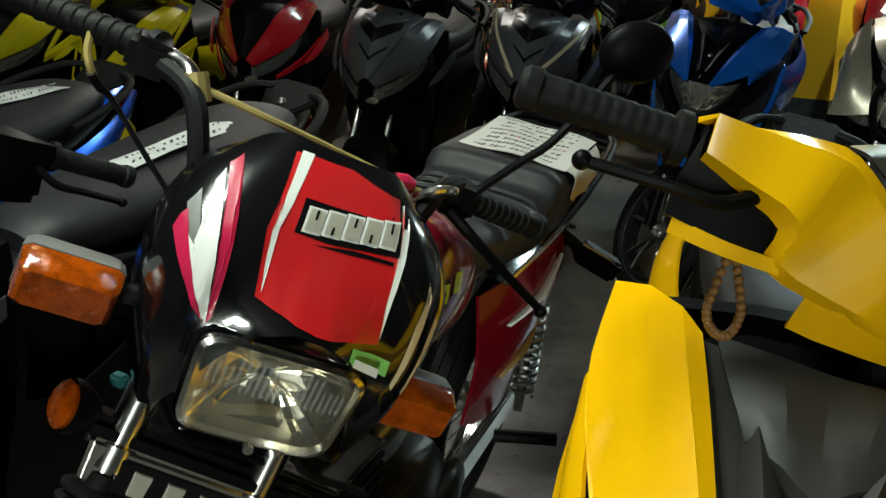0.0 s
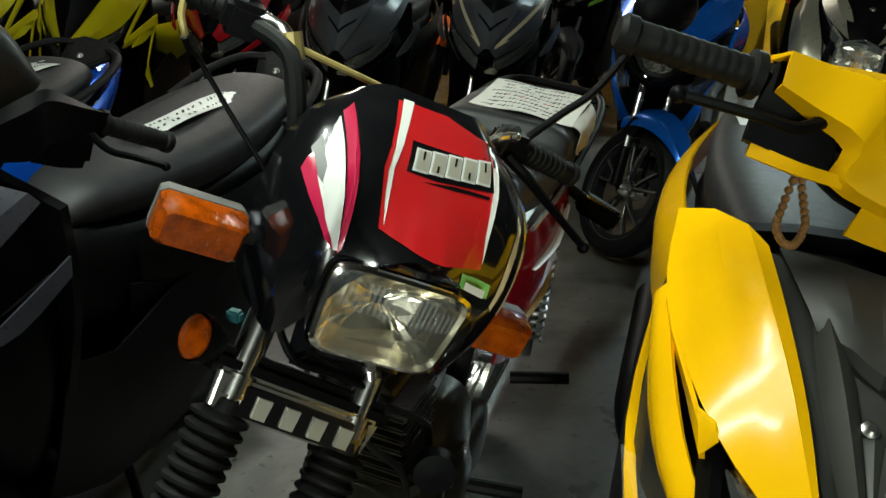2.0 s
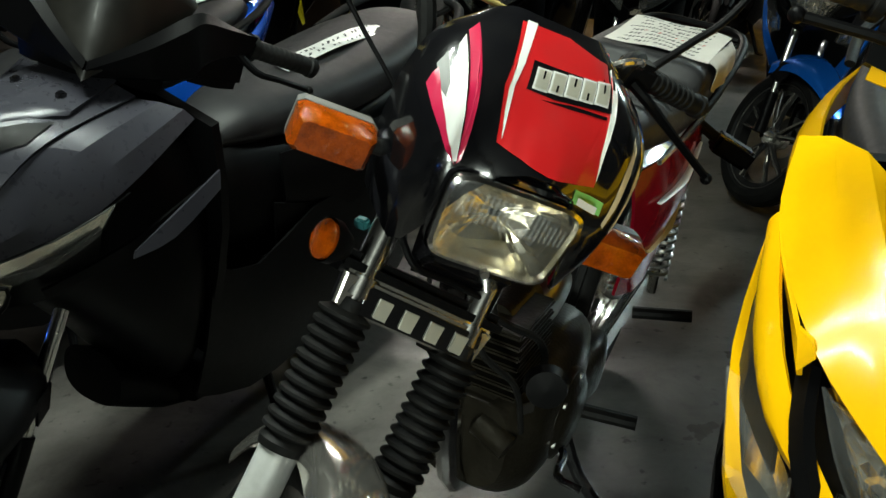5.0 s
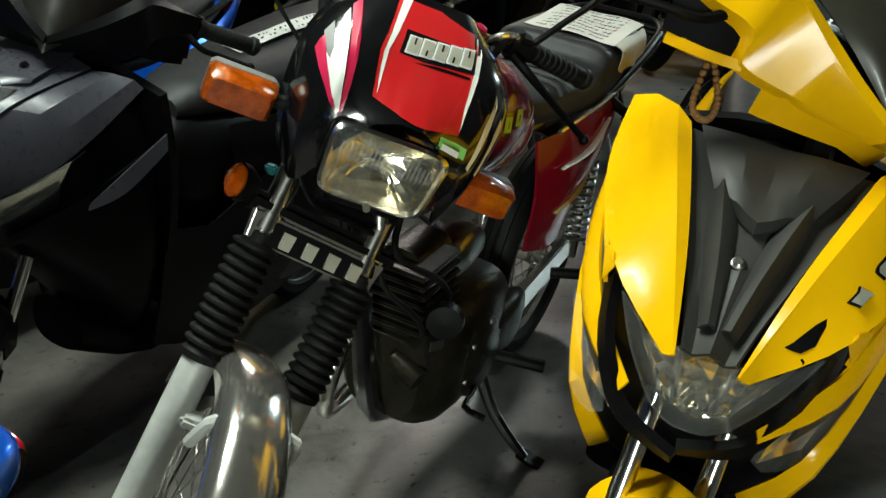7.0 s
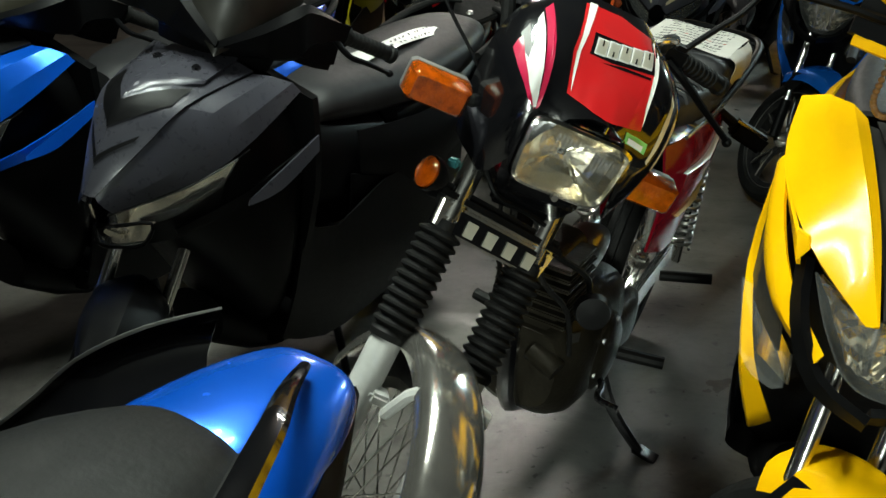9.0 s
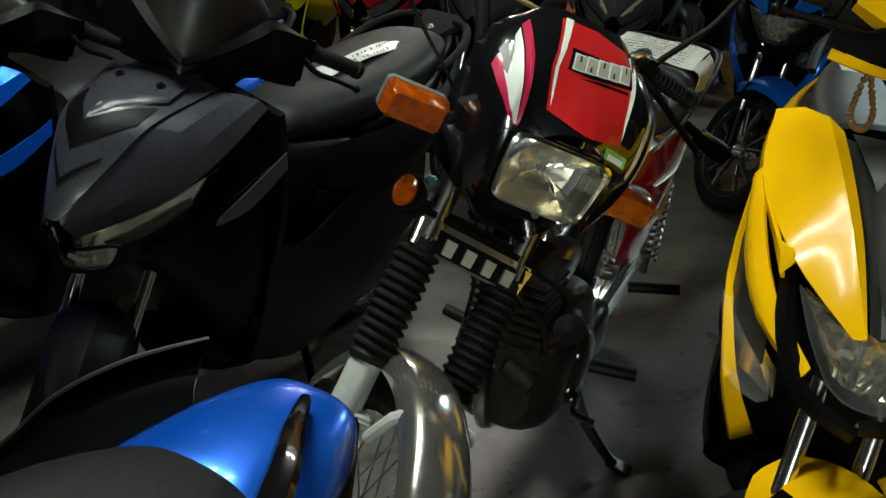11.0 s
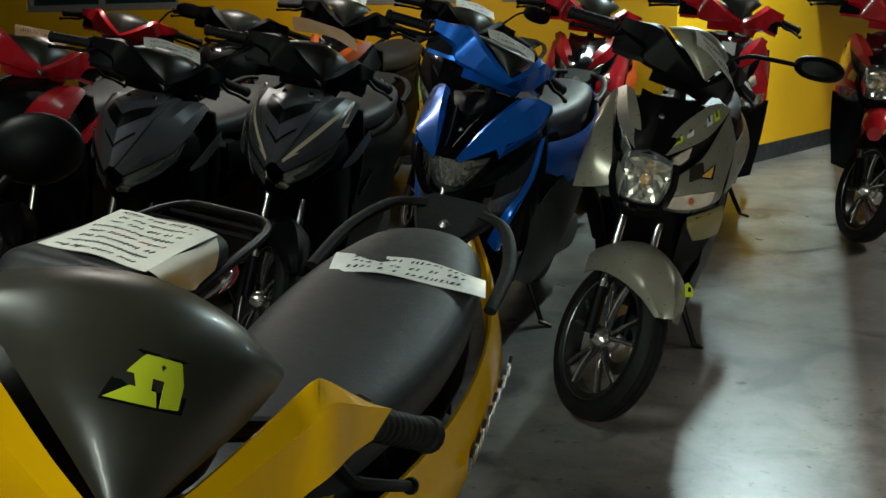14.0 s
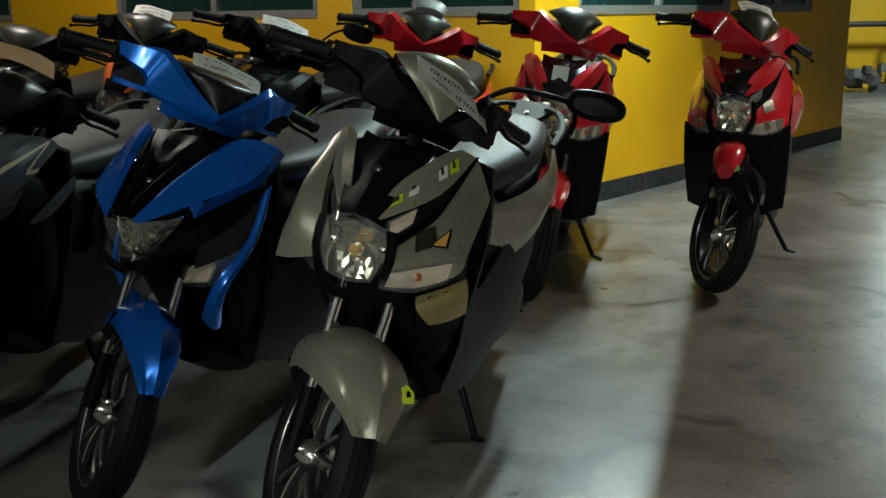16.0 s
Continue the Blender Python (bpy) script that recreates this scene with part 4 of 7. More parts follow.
def scooter(name, m, label, body, centre=PLASTIC, fender=None, steer=28, group="", cowl=None, screen=SCREEN, rim=BLACKRIM, stripes=None, detail=1, lens_mat=None, seat_mat=VINYL, tail=None, rail=True, mirrors=(), hub_r=0.236, wing=None, mask="sharp", tall=1.0, bars=None, big_fender=False, apron=False, edge=None, zigzag=False):
    """A fourteen-inch scooter that faces -y on its side stand."""
    fender = fender or body
    cowl = cowl or body
    tail = tail or body
    wing = wing or body
    t = thing(name, m, label, "scooter", group)
    S = turned(steer, 25, (0, 0.24, 0.75))
    I = Matrix()
    R = hub_r
    wheel(t, "front_wheel", (0, 0.0, R), R, 0.082, S, rim)
    wheel(t, "rear_wheel", (0, 1.235, R + 0.004), R + 0.004, 0.098, I, rim, disc=False)
    # fork legs
    for sx in (-1, 1):
        bm = tube([(sx * 0.062, 0.005, R), (sx * 0.062, 0.06, 0.36)], [0.019, 0.019], 12, 1)
        bm.transform(S)
        leg = part("fork_leg", bm, PLASTIC, t)
        bm = tube([(sx * 0.062, 0.058, 0.355), (sx * 0.062, 0.19, 0.66)], 0.0135, 12, 1)
        bm.transform(S)
        part("fork_tube", bm, CHROME, leg, "bright chrome fork tube")
    # front fender: crown over the tyre and a skirt on either side
    rows = []
    wide = 1.5 if big_fender else 1.0
    for i in range(9):
        a = radians(42 + 84 * i / 8)
        rr = R + 0.040 + 0.012 * math.sin(math.pi * i / 8)
        wdt = (0.020 + 0.050 * math.sin(math.pi * min(i, 5) / 10)) * wide
        drop = (0.012 + 0.060 * math.sin(math.pi * min(i, 6) / 12)) * wide
        ring = []
        for xx, dr in ((-wdt - 0.008, drop), (-wdt, drop * 0.45), (-wdt * 0.55, 0.008), (0, -0.010), (wdt * 0.55, 0.008), (wdt, drop * 0.45), (wdt + 0.008, drop)):
            q = rr - dr
            ring.append((xx, -q * math.cos(a), R + q * math.sin(a)))
        rows.append(ring)
    bm = sheet(rows, 0.004, 2)
    bm.transform(S)
    fd = part("front_fender", bm, fender, t)
    for sx in (1, -1):
        bm = sheet([[(sx * x, y, z) for x, y, z in r] for r in ([(0.070, 0.02, R + 0.245), (0.076, 0.09, R + 0.225)], [(0.078, 0.04, R + 0.17), (0.082, 0.10, R + 0.16)])], 0.005, 2)
        bm.transform(S)
        part("fender_stay", bm, PLASTIC, fd)
    if apron:
        part("apron", sheet([[(-0.205, 0.22, 0.655), (-0.11, 0.13, 0.655), (0, 0.115, 0.65), (0.11, 0.13, 0.655), (0.205, 0.22, 0.655)], [(-0.205, 0.25, 0.50), (-0.11, 0.19, 0.50), (0, 0.18, 0.50), (0.11, 0.19, 0.50), (0.205, 0.25, 0.50)], [(-0.195, 0.34, 0.30), (-0.10, 0.32, 0.27), (0, 0.32, 0.27), (0.10, 0.32, 0.27), (0.195, 0.34, 0.30)]], 0.006, 2), PLASTIC, t, "black plastic apron")
    # upper front: black core, mask panels, lamp, wings
    part("front_core", loft([(0.075, 0, 0.66, 0.035, 0.035, 2.2), (0.13, 0, 0.68, 0.085, 0.09, 2.4), (0.2, 0, 0.68, 0.125, 0.16, 2.6), (0.3, 0, 0.64, 0.158, 0.23, 2.8), (0.40, 0, 0.58, 0.165, 0.29, 3), (0.44, 0, 0.57, 0.15, 0.28, 3)]), PLASTIC, t)
    if zigzag:
        mask_chevron(t, body, centre, wing, stripes, lens_mat, detail, edge, True)
    else:
        MASKS[mask](t, body, centre, wing, stripes, lens_mat, detail, edge)
    # leg shield, floorboard, tunnel
    part("leg_shield", sheet([[(-0.185, 0.41, 0.86), (0, 0.40, 0.90), (0.185, 0.41, 0.86)], [(-0.195, 0.44, 0.66), (0, 0.45, 0.66), (0.195, 0.44, 0.66)], [(-0.15, 0.47, 0.36), (0, 0.50, 0.36), (0.15, 0.47, 0.36)]], 0.02, 3), PLASTIC, t)
    part("floorboard", loft([(0.44, 0, 0.27, 0.14, 0.035, 4), (0.6, 0, 0.265, 0.15, 0.04, 4), (0.80, 0, 0.27, 0.13, 0.045, 4)]), PLASTIC, t)
    # black side sheets, added to keep lamp light off the floor underneath
    for sx in (1, -1):
        part("light_block_skirt", sheet([[(sx * 0.160, 0.44, 0.56), (sx * 0.150, 0.60, 0.50), (sx * 0.150, 0.80, 0.56), (sx * 0.160, 1.02, 0.58), (sx * 0.140, 1.24, 0.62)], [(sx * 0.165, 0.42, 0.40), (sx * 0.168, 0.60, 0.34), (sx * 0.168, 0.80, 0.36), (sx * 0.168, 1.02, 0.38), (sx * 0.150, 1.26, 0.44)], [(sx * 0.130, 0.44, 0.26), (sx * 0.145, 0.60, 0.20), (sx * 0.140, 0.80, 0.19), (sx * 0.140, 1.02, 0.22), (sx * 0.125, 1.24, 0.30)]], 0.006, 2), PLASTIC, t)
    part("under_cowl", loft([(0.30, 0, 0.33, 0.07, 0.06, 2.5), (0.5, 0, 0.235, 0.10, 0.06, 2.6), (0.82, 0, 0.25, 0.10, 0.07, 2.6)]), PLASTIC, t)
    # seat and rear body
    part("seat", loft([(0.60, 0, 0.735, 0.055, 0.030, 2.2), (0.66, 0, 0.750, 0.085, 0.046, 2.5), (0.82, 0, 0.755, 0.118, 0.055, 2.8), (1.02, 0, 0.765, 0.142, 0.058, 3), (1.22, 0, 0.785, 0.138, 0.058, 3), (1.38, 0, 0.805, 0.108, 0.052, 2.8), (1.47, 0, 0.81, 0.07, 0.036, 2.4), (1.49, 0, 0.81, 0.045, 0.022, 2.2)], 28), seat_mat, t)
    part("seat_front_cowl", loft([(0.55, 0, 0.62, 0.07, 0.07, 2.5), (0.60, 0, 0.60, 0.10, 0.13, 2.8), (0.72, 0, 0.58, 0.12, 0.15, 3), (0.86, 0, 0.56, 0.13, 0.15, 3)]), PLASTIC, t)
    side = [[(0.118, 0.70, 0.700), (0.150, 0.90, 0.700), (0.165, 1.10, 0.715), (0.150, 1.30, 0.745), (0.095, 1.50, 0.785), (0.035, 1.62, 0.815)],
            [(0.130, 0.70, 0.640), (0.170, 0.90, 0.630), (0.198, 1.10, 0.655), (0.178, 1.30, 0.700), (0.110, 1.50, 0.755), (0.038, 1.64, 0.800)],
            [(0.115, 0.76, 0.520), (0.160, 0.92, 0.525), (0.185, 1.10, 0.575), (0.165, 1.30, 0.645), (0.100, 1.50, 0.715), (0.034, 1.61, 0.770)]]
    for sx in (1, -1):
        part("side_panel_rear", sheet([[(x * sx, y, z) for x, y, z in r] for r in side], 0.006 * sx, 3), tail, t)
        part("side_infill", sheet([[(sx * 0.125, 0.68, 0.60), (sx * 0.15, 0.90, 0.55), (sx * 0.15, 1.15, 0.58)], [(sx * 0.12, 0.72, 0.40), (sx * 0.14, 0.90, 0.42), (sx * 0.13, 1.10, 0.50)]], 0.006, 2), PLASTIC, t)
    part("tail_core", loft([(0.90, 0, 0.66, 0.12, 0.08, 2.6), (1.2, 0, 0.69, 0.14, 0.065, 2.6), (1.45, 0, 0.745, 0.085, 0.045, 2.4), (1.58, 0, 0.785, 0.035, 0.022, 2.2)]), PLASTIC, t)
    part("tail_top", loft([(1.40, 0, 0.79, 0.10, 0.026, 2.4), (1.50, 0, 0.805, 0.075, 0.024, 2.3), (1.60, 0, 0.812, 0.035, 0.016, 2.2)]), tail, t)
    part("tail_light", loft([(1.52, 0, 0.765, 0.065, 0.024, 2.4), (1.61, 0, 0.785, 0.04, 0.02, 2.3), (1.645, 0, 0.79, 0.012, 0.01, 2)]), REDLENS, t)
    if rail:
        gr = part("grab_rail", tube([(-0.155, 1.25, 0.80), (-0.150, 1.40, 0.835), (-0.11, 1.52, 0.865), (-0.055, 1.555, 0.872)], [0.011, 0.013, 0.013, 0.011], 10, 4, flat=0.7), RUBBER, t)
        part("rail_arm", tube([(0.155, 1.25, 0.80), (0.150, 1.40, 0.835), (0.11, 1.52, 0.865), (0.055, 1.555, 0.872)], [0.011, 0.013, 0.013, 0.011], 10, 4, flat=0.7), RUBBER, gr)
        part("rail_bridge", plate([(-0.085, 1.575, 0.872), (-0.05, 1.60, 0.885), (0.05, 1.60, 0.885), (0.085, 1.575, 0.872), (0.05, 1.49, 0.842), (0.03, 1.455, 0.835), (-0.03, 1.455, 0.835), (-0.05, 1.49, 0.842)], (0, 0, -0.018), 0.004), RUBBER, gr)
        part("rail_bolt", lathe([(0, 0.008), (0.006, 0.008), (0.009, 0.004), (0.012, 0.0)], (0, 1.505, 0.850), (0, -0.2, 1), 14), STEEL, gr)
    # machinery below
    eng = part("engine", loft([(0.80, 0.02, 0.30, 0.09, 0.085, 3), (1.0, 0.03, 0.29, 0.10, 0.09, 3), (1.25, 0.055, 0.265, 0.07, 0.085, 2.6), (1.36, 0.06, 0.26, 0.05, 0.06, 2.4)]), OILY, t)
    part("drive_cover", loft([(0.84, 0.125, 0.285, 0.03, 0.062, 3), (1.0, 0.13, 0.27, 0.034, 0.06, 3), (1.24, 0.125, 0.255, 0.03, 0.075, 2.6), (1.33, 0.12, 0.255, 0.02, 0.05, 2.4)]), DARK, eng)
    part("exhaust", tube([(-0.08, 0.85, 0.20), (-0.12, 1.0, 0.19), (-0.135, 1.1, 0.24), (-0.135, 1.46, 0.33)], [0.016, 0.02, 0.045, 0.05], 14, 4), PLASTIC, t)
    part("shock_absorber", tube([(0.10, 1.26, 0.30), (0.10, 1.18, 0.60)], [0.022, 0.022], 10, 1), STEEL, t)
    part("rear_fender", sheet([[(-0.06, 1.20, 0.62), (0, 1.20, 0.64), (0.06, 1.20, 0.62)], [(-0.06, 1.50, 0.60), (0, 1.50, 0.62), (0.06, 1.50, 0.60)], [(-0.055, 1.66, 0.40), (0, 1.67, 0.41), (0.055, 1.66, 0.40)]], 0.005, 3), PLASTIC, t)
    sd = part("side_stand", tube([(0.10, 0.70, 0.22), (0.15, 0.69, 0.13), (0.205, 0.66, 0.043)], [0.012, 0.011, 0.010], 8, 3), PLASTIC, t)
    part("stand_foot", block((0.222, 0.655, 0.042), (0.055, 0.03, 0.01), 0.003, Matrix.Rotation(radians(12), 4, "Y")), PLASTIC, sd)
    # bars
    S = S @ (bars or pose(0.020, -0.02, 0.01, -1, 0, 4))
    gl, gr_ = (-0.236, 0.402, 1.008), (-0.350, 0.455, 0.988)
    for sx in (-1, 1):
        grip_and_lever(t, sx, (-gl[0] * sx, gl[1], gl[2]), (-gr_[0] * sx, gr_[1], gr_[2]), S, box=False, inset=0.045 if bars else 0.0)
    bm = tube([(-0.23, 0.402, 1.008), (-0.10, 0.365, 0.99), (0.10, 0.365, 0.99), (0.23, 0.402, 1.008)], 0.011, 10, 3)
    tube([(0, 0.33, 0.99), (0, 0.27, 0.86)], 0.018, 10, 1, bm)
    bm.transform(S)
    part("handlebar", bm, PLASTIC, t)
    # cowl: two folded arms that meet in a point below the screen, a blade under each and a block between
    arm = [[(0.236, 0.376, 1.026), (0.240, 0.354, 1.037), (0.233, 0.352, 1.012), (0.226, 0.362, 1.006)],
           [(0.198, 0.356, 1.040), (0.198, 0.334, 1.044), (0.205, 0.330, 1.006), (0.196, 0.342, 0.998)],
           [(0.152, 0.336, 1.056), (0.150, 0.306, 1.052), (0.171, 0.296, 0.997), (0.166, 0.310, 0.986)],
           [(0.132, 0.316, 1.058), (0.127, 0.286, 1.040), (0.154, 0.305, 0.960), (0.150, 0.318, 0.952)],
           [(0.090, 0.280, 1.030), (0.085, 0.259, 1.010), (0.098, 0.272, 0.955), (0.096, 0.286, 0.948)],
           [(0.046, 0.245, 1.000), (0.043, 0.233, 0.987), (0.048, 0.246, 0.957), (0.048, 0.260, 0.948)],
           [(0.000, 0.214, 0.975), (0.000, 0.208, 0.967), (0.000, 0.219, 0.959), (0.000, 0.234, 0.950)]]
    arm = [[(x, y + 0.07 * x, z) for x, y, z in r] for r in arm]
    blade = [[(0.228, 0.354, 0.952), (0.190, 0.326, 0.955), (0.154, 0.305, 0.962)], [(0.227, 0.352, 0.938), (0.190, 0.323, 0.943), (0.150, 0.303, 0.950)]]
    blade = [[(x, y + 0.07 * x, z) for x, y, z in r] for r in blade]
    cw = None
    for sx in (1, -1):
        bm = sheet([[(x * sx, y, z) for x, y, z in r] for r in arm], 0.005 * sx, kv=3)
        bm.transform(S)
        o = part("handlebar_cowl" if cw is None else "cowl_arm", bm, cowl, t if cw is None else cw, angle=48)
        cw = cw or o
        bm = sheet([[(x * sx, y, z) for x, y, z in r] for r in blade], 0.010 * sx, kv=1, ku=3)
        bm.transform(S)
        part("cowl_blade", bm, cowl, cw)
        bm = sheet([[(sx * 0.228, 0.382, 0.948), (sx * 0.190, 0.356, 0.950), (sx * 0.152, 0.334, 0.955)],
                    [(sx * 0.226, 0.392, 0.985), (sx * 0.190, 0.366, 0.985), (sx * 0.156, 0.347, 0.985)],
                    [(sx * 0.226, 0.394, 1.030), (sx * 0.190, 0.376, 1.034), (sx * 0.150, 0.357, 1.045)]], 0.012 * sx, 3)
        bm.transform(S)
        part("switch_housing", bm, PLASTIC, cw)
    bm = sheet([[(-0.112, 0.310, 0.955), (-0.094, 0.286, 0.952), (-0.046, 0.268, 0.953), (0, 0.250, 0.952), (0.046, 0.268, 0.953), (0.094, 0.286, 0.952), (0.112, 0.310, 0.955)],
                [(-0.104, 0.320, 0.914), (-0.086, 0.306, 0.917), (-0.043, 0.290, 0.922), (0, 0.276, 0.928), (0.043, 0.290, 0.922), (0.086, 0.306, 0.917), (0.104, 0.320, 0.914)]], 0.006, 1)
    bm.transform(S)
    part("cowl_block", bm, cowl, cw)
    bm = loft([(0.295, 0, 0.970, 0.05, 0.018, 2.5), (0.33, 0, 0.985, 0.09, 0.05, 2.6), (0.40, 0, 0.99, 0.10, 0.055, 2.6), (0.43, 0, 0.985, 0.08, 0.04, 2.4)])
    bm.transform(S)
    part("meter_housing", bm, PLASTIC, t)
    k = tall
    sc = [[(0, 0.216, 0.976), (0, 0.216, 0.976), (0, 0.216, 0.976), (0, 0.216, 0.976), (0, 0.216, 0.976)],
          [(-0.037, 0.247, 1.006), (-0.024, 0.236, 1.009), (0, 0.231, 1.012), (0.024, 0.236, 1.009), (0.037, 0.247, 1.006)],
          [(-0.076, 0.280, 1.036), (-0.046, 0.258, 1.044), (0, 0.248, 1.048), (0.046, 0.258, 1.044), (0.076, 0.280, 1.036)],
          [(-0.110, 0.322, 1.044 + 0.018 * k), (-0.062, 0.290, 1.046 + 0.030 * k), (0, 0.276, 1.048 + 0.034 * k), (0.062, 0.290, 1.046 + 0.030 * k), (0.110, 0.322, 1.044 + 0.018 * k)],
          [(-0.106, 0.342, 1.046 + 0.022 * k), (-0.060, 0.326, 1.048 + 0.044 * k), (0, 0.318, 1.050 + 0.052 * k), (0.060, 0.326, 1.048 + 0.044 * k), (0.106, 0.342, 1.046 + 0.022 * k)],
          [(-0.094, 0.374, 1.046 + 0.022 * k), (-0.052, 0.366, 1.048 + 0.040 * k), (0, 0.360, 1.050 + 0.048 * k), (0.052, 0.366, 1.048 + 0.040 * k), (0.094, 0.374, 1.046 + 0.022 * k)]]
    if mask == "chevron":
        sc = [[(x * 1.2, y - 0.012 + abs(x) * 0.25, z - 0.030) for x, y, z in r] for r in sc]
    bm = sheet(sc, 0.004, 3)
    bmesh.ops.remove_doubles(bm, verts=bm.verts, dist=0.0004)
    bm.transform(S)
    part("windscreen", bm, screen, t)
    for sx in mirrors:
        mirror_stalk(t, (sx * 0.15, 0.33, 1.05), (sx * 0.25, 0.33, 1.15), S, sx)
    return t, S


def note(name, m, w, h, label, bars, mat=PAPER, bend=0.01, rows=4, seed=1, category="paper note"):
    """A sheet of paper with bars for its writing, its long side along local x, gently curled."""
    rnd = random.Random(seed)
    t = thing(name, m, label, category)
    nx, ny = 10, 5

    def hgt(u, v):
        return -bend * (2 * u - 1) ** 2 + 0.0025 * math.sin(9 * u + 4 * v + seed)
    part("sheet", sheet([[((u / nx - 0.5) * w, (v / ny - 0.5) * h, hgt(u / nx, v / ny)) for u in range(nx + 1)] for v in range(ny + 1)], 0.0012), mat, t)
    bm, rb = bmesh.new(), bmesh.new()
    for r in range(rows):
        v = 1 - (r + 0.7) / (rows + 0.4)
        u = rnd.uniform(0.08, 0.16)
        while u < 0.85:
            l = rnd.uniform(0.016, 0.040)
            if u + l > 0.92:
                break
            dst = rb if bars and r == rows // 2 and rnd.random() < 0.35 else bm
            hh = rnd.uniform(0.18, 0.36) / rows
            z = 0.0012
            q = [Vector(((a - 0.5) * w, (b - 0.5) * h, hgt(a, b) + z)) for a, b in ((u, v - hh / 2), (u + l * 0.5, v - hh / 2 + rnd.uniform(-0.02, 0.02)), (u + l, v + hh / 2), (u + l * 0.5, v + hh / 2))]
            plate(q, (0, 0, 0.0006), 0, dst)
            u += l + (rnd.uniform(0.006, 0.016) if rnd.random() < 0.8 else rnd.uniform(0.03, 0.06))
    tagged(part("writing", bm, INK, t, "lines of dark handwriting, unreadable"), kind="stuff")
    if len(rb.verts):
        tagged(part("red_writing", rb, REDINK, t, "a short line of red writing"), kind="stuff")
    else:
        rb.free()
    return t


# ---- the motorcycle ----
def motorcycle(m):
    """A small street motorcycle with a black flyscreen, chrome fender and a red tank, on its side stand."""
    t = thing("motorcycle", m, "black and red motorcycle with square headlight and chrome fender", "motorcycle")
    S = turned(MACHO_STEER, 27, (0, 0.32, 0.75))
    I = Matrix()
    # the fork is bent a little out of true, to the side on which the stand is not
    pivot = Vector((0, 0.24, 0.82))
    S2 = S @ Matrix.Translation(pivot) @ Matrix.Rotation(radians(8), 4, "Y") @ Matrix.Translation(-pivot) @ Matrix.Translation((-0.012, -0.010, -0.022))
    R = 0.285
    hub = (0, 0.045, R)
    wheel(t, "front_wheel", hub, R, 0.068, S2, CHROME, tyre=0.06, wire=True, disc=False)
    wheel(t, "rear_wheel", (0, 1.29, R), R, 0.09, I, CHROME, tyre=0.065, wire=True, disc=False)

    def steered(name, bm, mat, parent=t, label=""):
        bm.transform(S)
        return part(name, bm, mat, parent, label)
    def lower(name, bm, mat, parent=t, label=""):
        bm.transform(S2)
        return part(name, bm, mat, parent, label)
    d = Vector((0, 0.4875, 1)).normalized()
    for sx in (-1, 1):
        foot = Vector((sx * 0.0775, 0.045, R))
        leg = lower("fork_leg", tube([foot - d * 0.03, foot + d * 0.02, foot + d * 0.295], [0.021, 0.025, 0.025], 18, 1), ALLOY, label="grey cast alloy fork leg")
        lower("fork_lug", block(foot + d * 0.20 + Vector((-sx * 0.022, -0.018, 0)), (0.034, 0.03, 0.02), 0.005), ALLOY, leg)
        # ribbed rubber gaiter
        prof = []
        for i in range(11):
            prof += [(0.026, 0.290 + i * 0.0150), (0.034, 0.290 + i * 0.0150 + 0.005), (0.034, 0.290 + i * 0.0150 + 0.009)]
        prof = [(0.029, 0.272), (0.031, 0.282)] + prof + [(0.022, 0.455), (0.022, 0.47)]
        lower("fork_gaiter", lathe(prof, foot, d, 24), RUBBER, leg, "black ribbed rubber fork gaiter")
        up = lower("fork_tube", tube([foot + d * 0.46, foot + d * 0.74], 0.0185, 16, 1), CHROME, leg, "bright chrome fork tube")
        lower("fork_clamp", tube([foot + d * 0.475, foot + d * 0.50], 0.024, 14, 1), CHROME, up)
        # amber side reflector on the clamp
        if sx > 0:
            continue
        c = foot + d * 0.52 + Vector((sx * 0.060, -0.01, 0.005))
        n = Vector((sx * 0.95, -0.30, 0.1)).normalized()
        rf = lower("side_reflector", lathe([(0.0, 0.010), (0.018, 0.009), (0.0245, 0.004), (0.0245, 0.0)], c + n * 0.006, n, 22), AMBER, leg, "round amber side reflector")
        lower("reflector_cup", lathe([(0.027, 0.007), (0.027, -0.004), (0.016, -0.024), (0.0, -0.026)], c, n, 22), PLASTIC, rf)
    # yokes
    S3 = S2 @ Matrix.Translation((-0.002, 0.017, 0.036))

    def braced(name, bm, mat, parent=t, label=""):
        bm.transform(S3)
        return part(name, bm, mat, parent, label)
    yk = braced("lower_yoke", block((0, 0.262, 0.70), (0.24, 0.06, 0.03), 0.01, Matrix.Rotation(radians(-26), 4, "X")), PLASTIC)
    steered("upper_yoke", block((0, 0.375, 0.93), (0.23, 0.05, 0.022), 0.008, Matrix.Rotation(radians(-26), 4, "X")), PLASTIC, yk)
    steered("headlight_bracket", plate([(-0.056, 0.27, 0.74), (-0.056, 0.36, 0.92), (-0.056, 0.30, 0.94), (-0.056, 0.21, 0.80)], (0.112, 0, 0), 0.006), BLACK, yk)
    # badge bar between the fork legs
    bd = braced("badge_bar", plate([(-0.106, 0.250, 0.703), (0.106, 0.250, 0.703), (0.100, 0.236, 0.655), (-0.100, 0.236, 0.655)], (0, -0.022, 0.006), 0.005), CHROME, label="chrome badge bar between the fork legs")
    braced("badge_inlay", plate([(-0.072, 0.2265, 0.700), (0.092, 0.2265, 0.700), (0.088, 0.2135, 0.667), (-0.068, 0.2135, 0.667)], (0, -0.004, 0.001), 0.001), BLACK, bd)
    bars = bmesh.new()
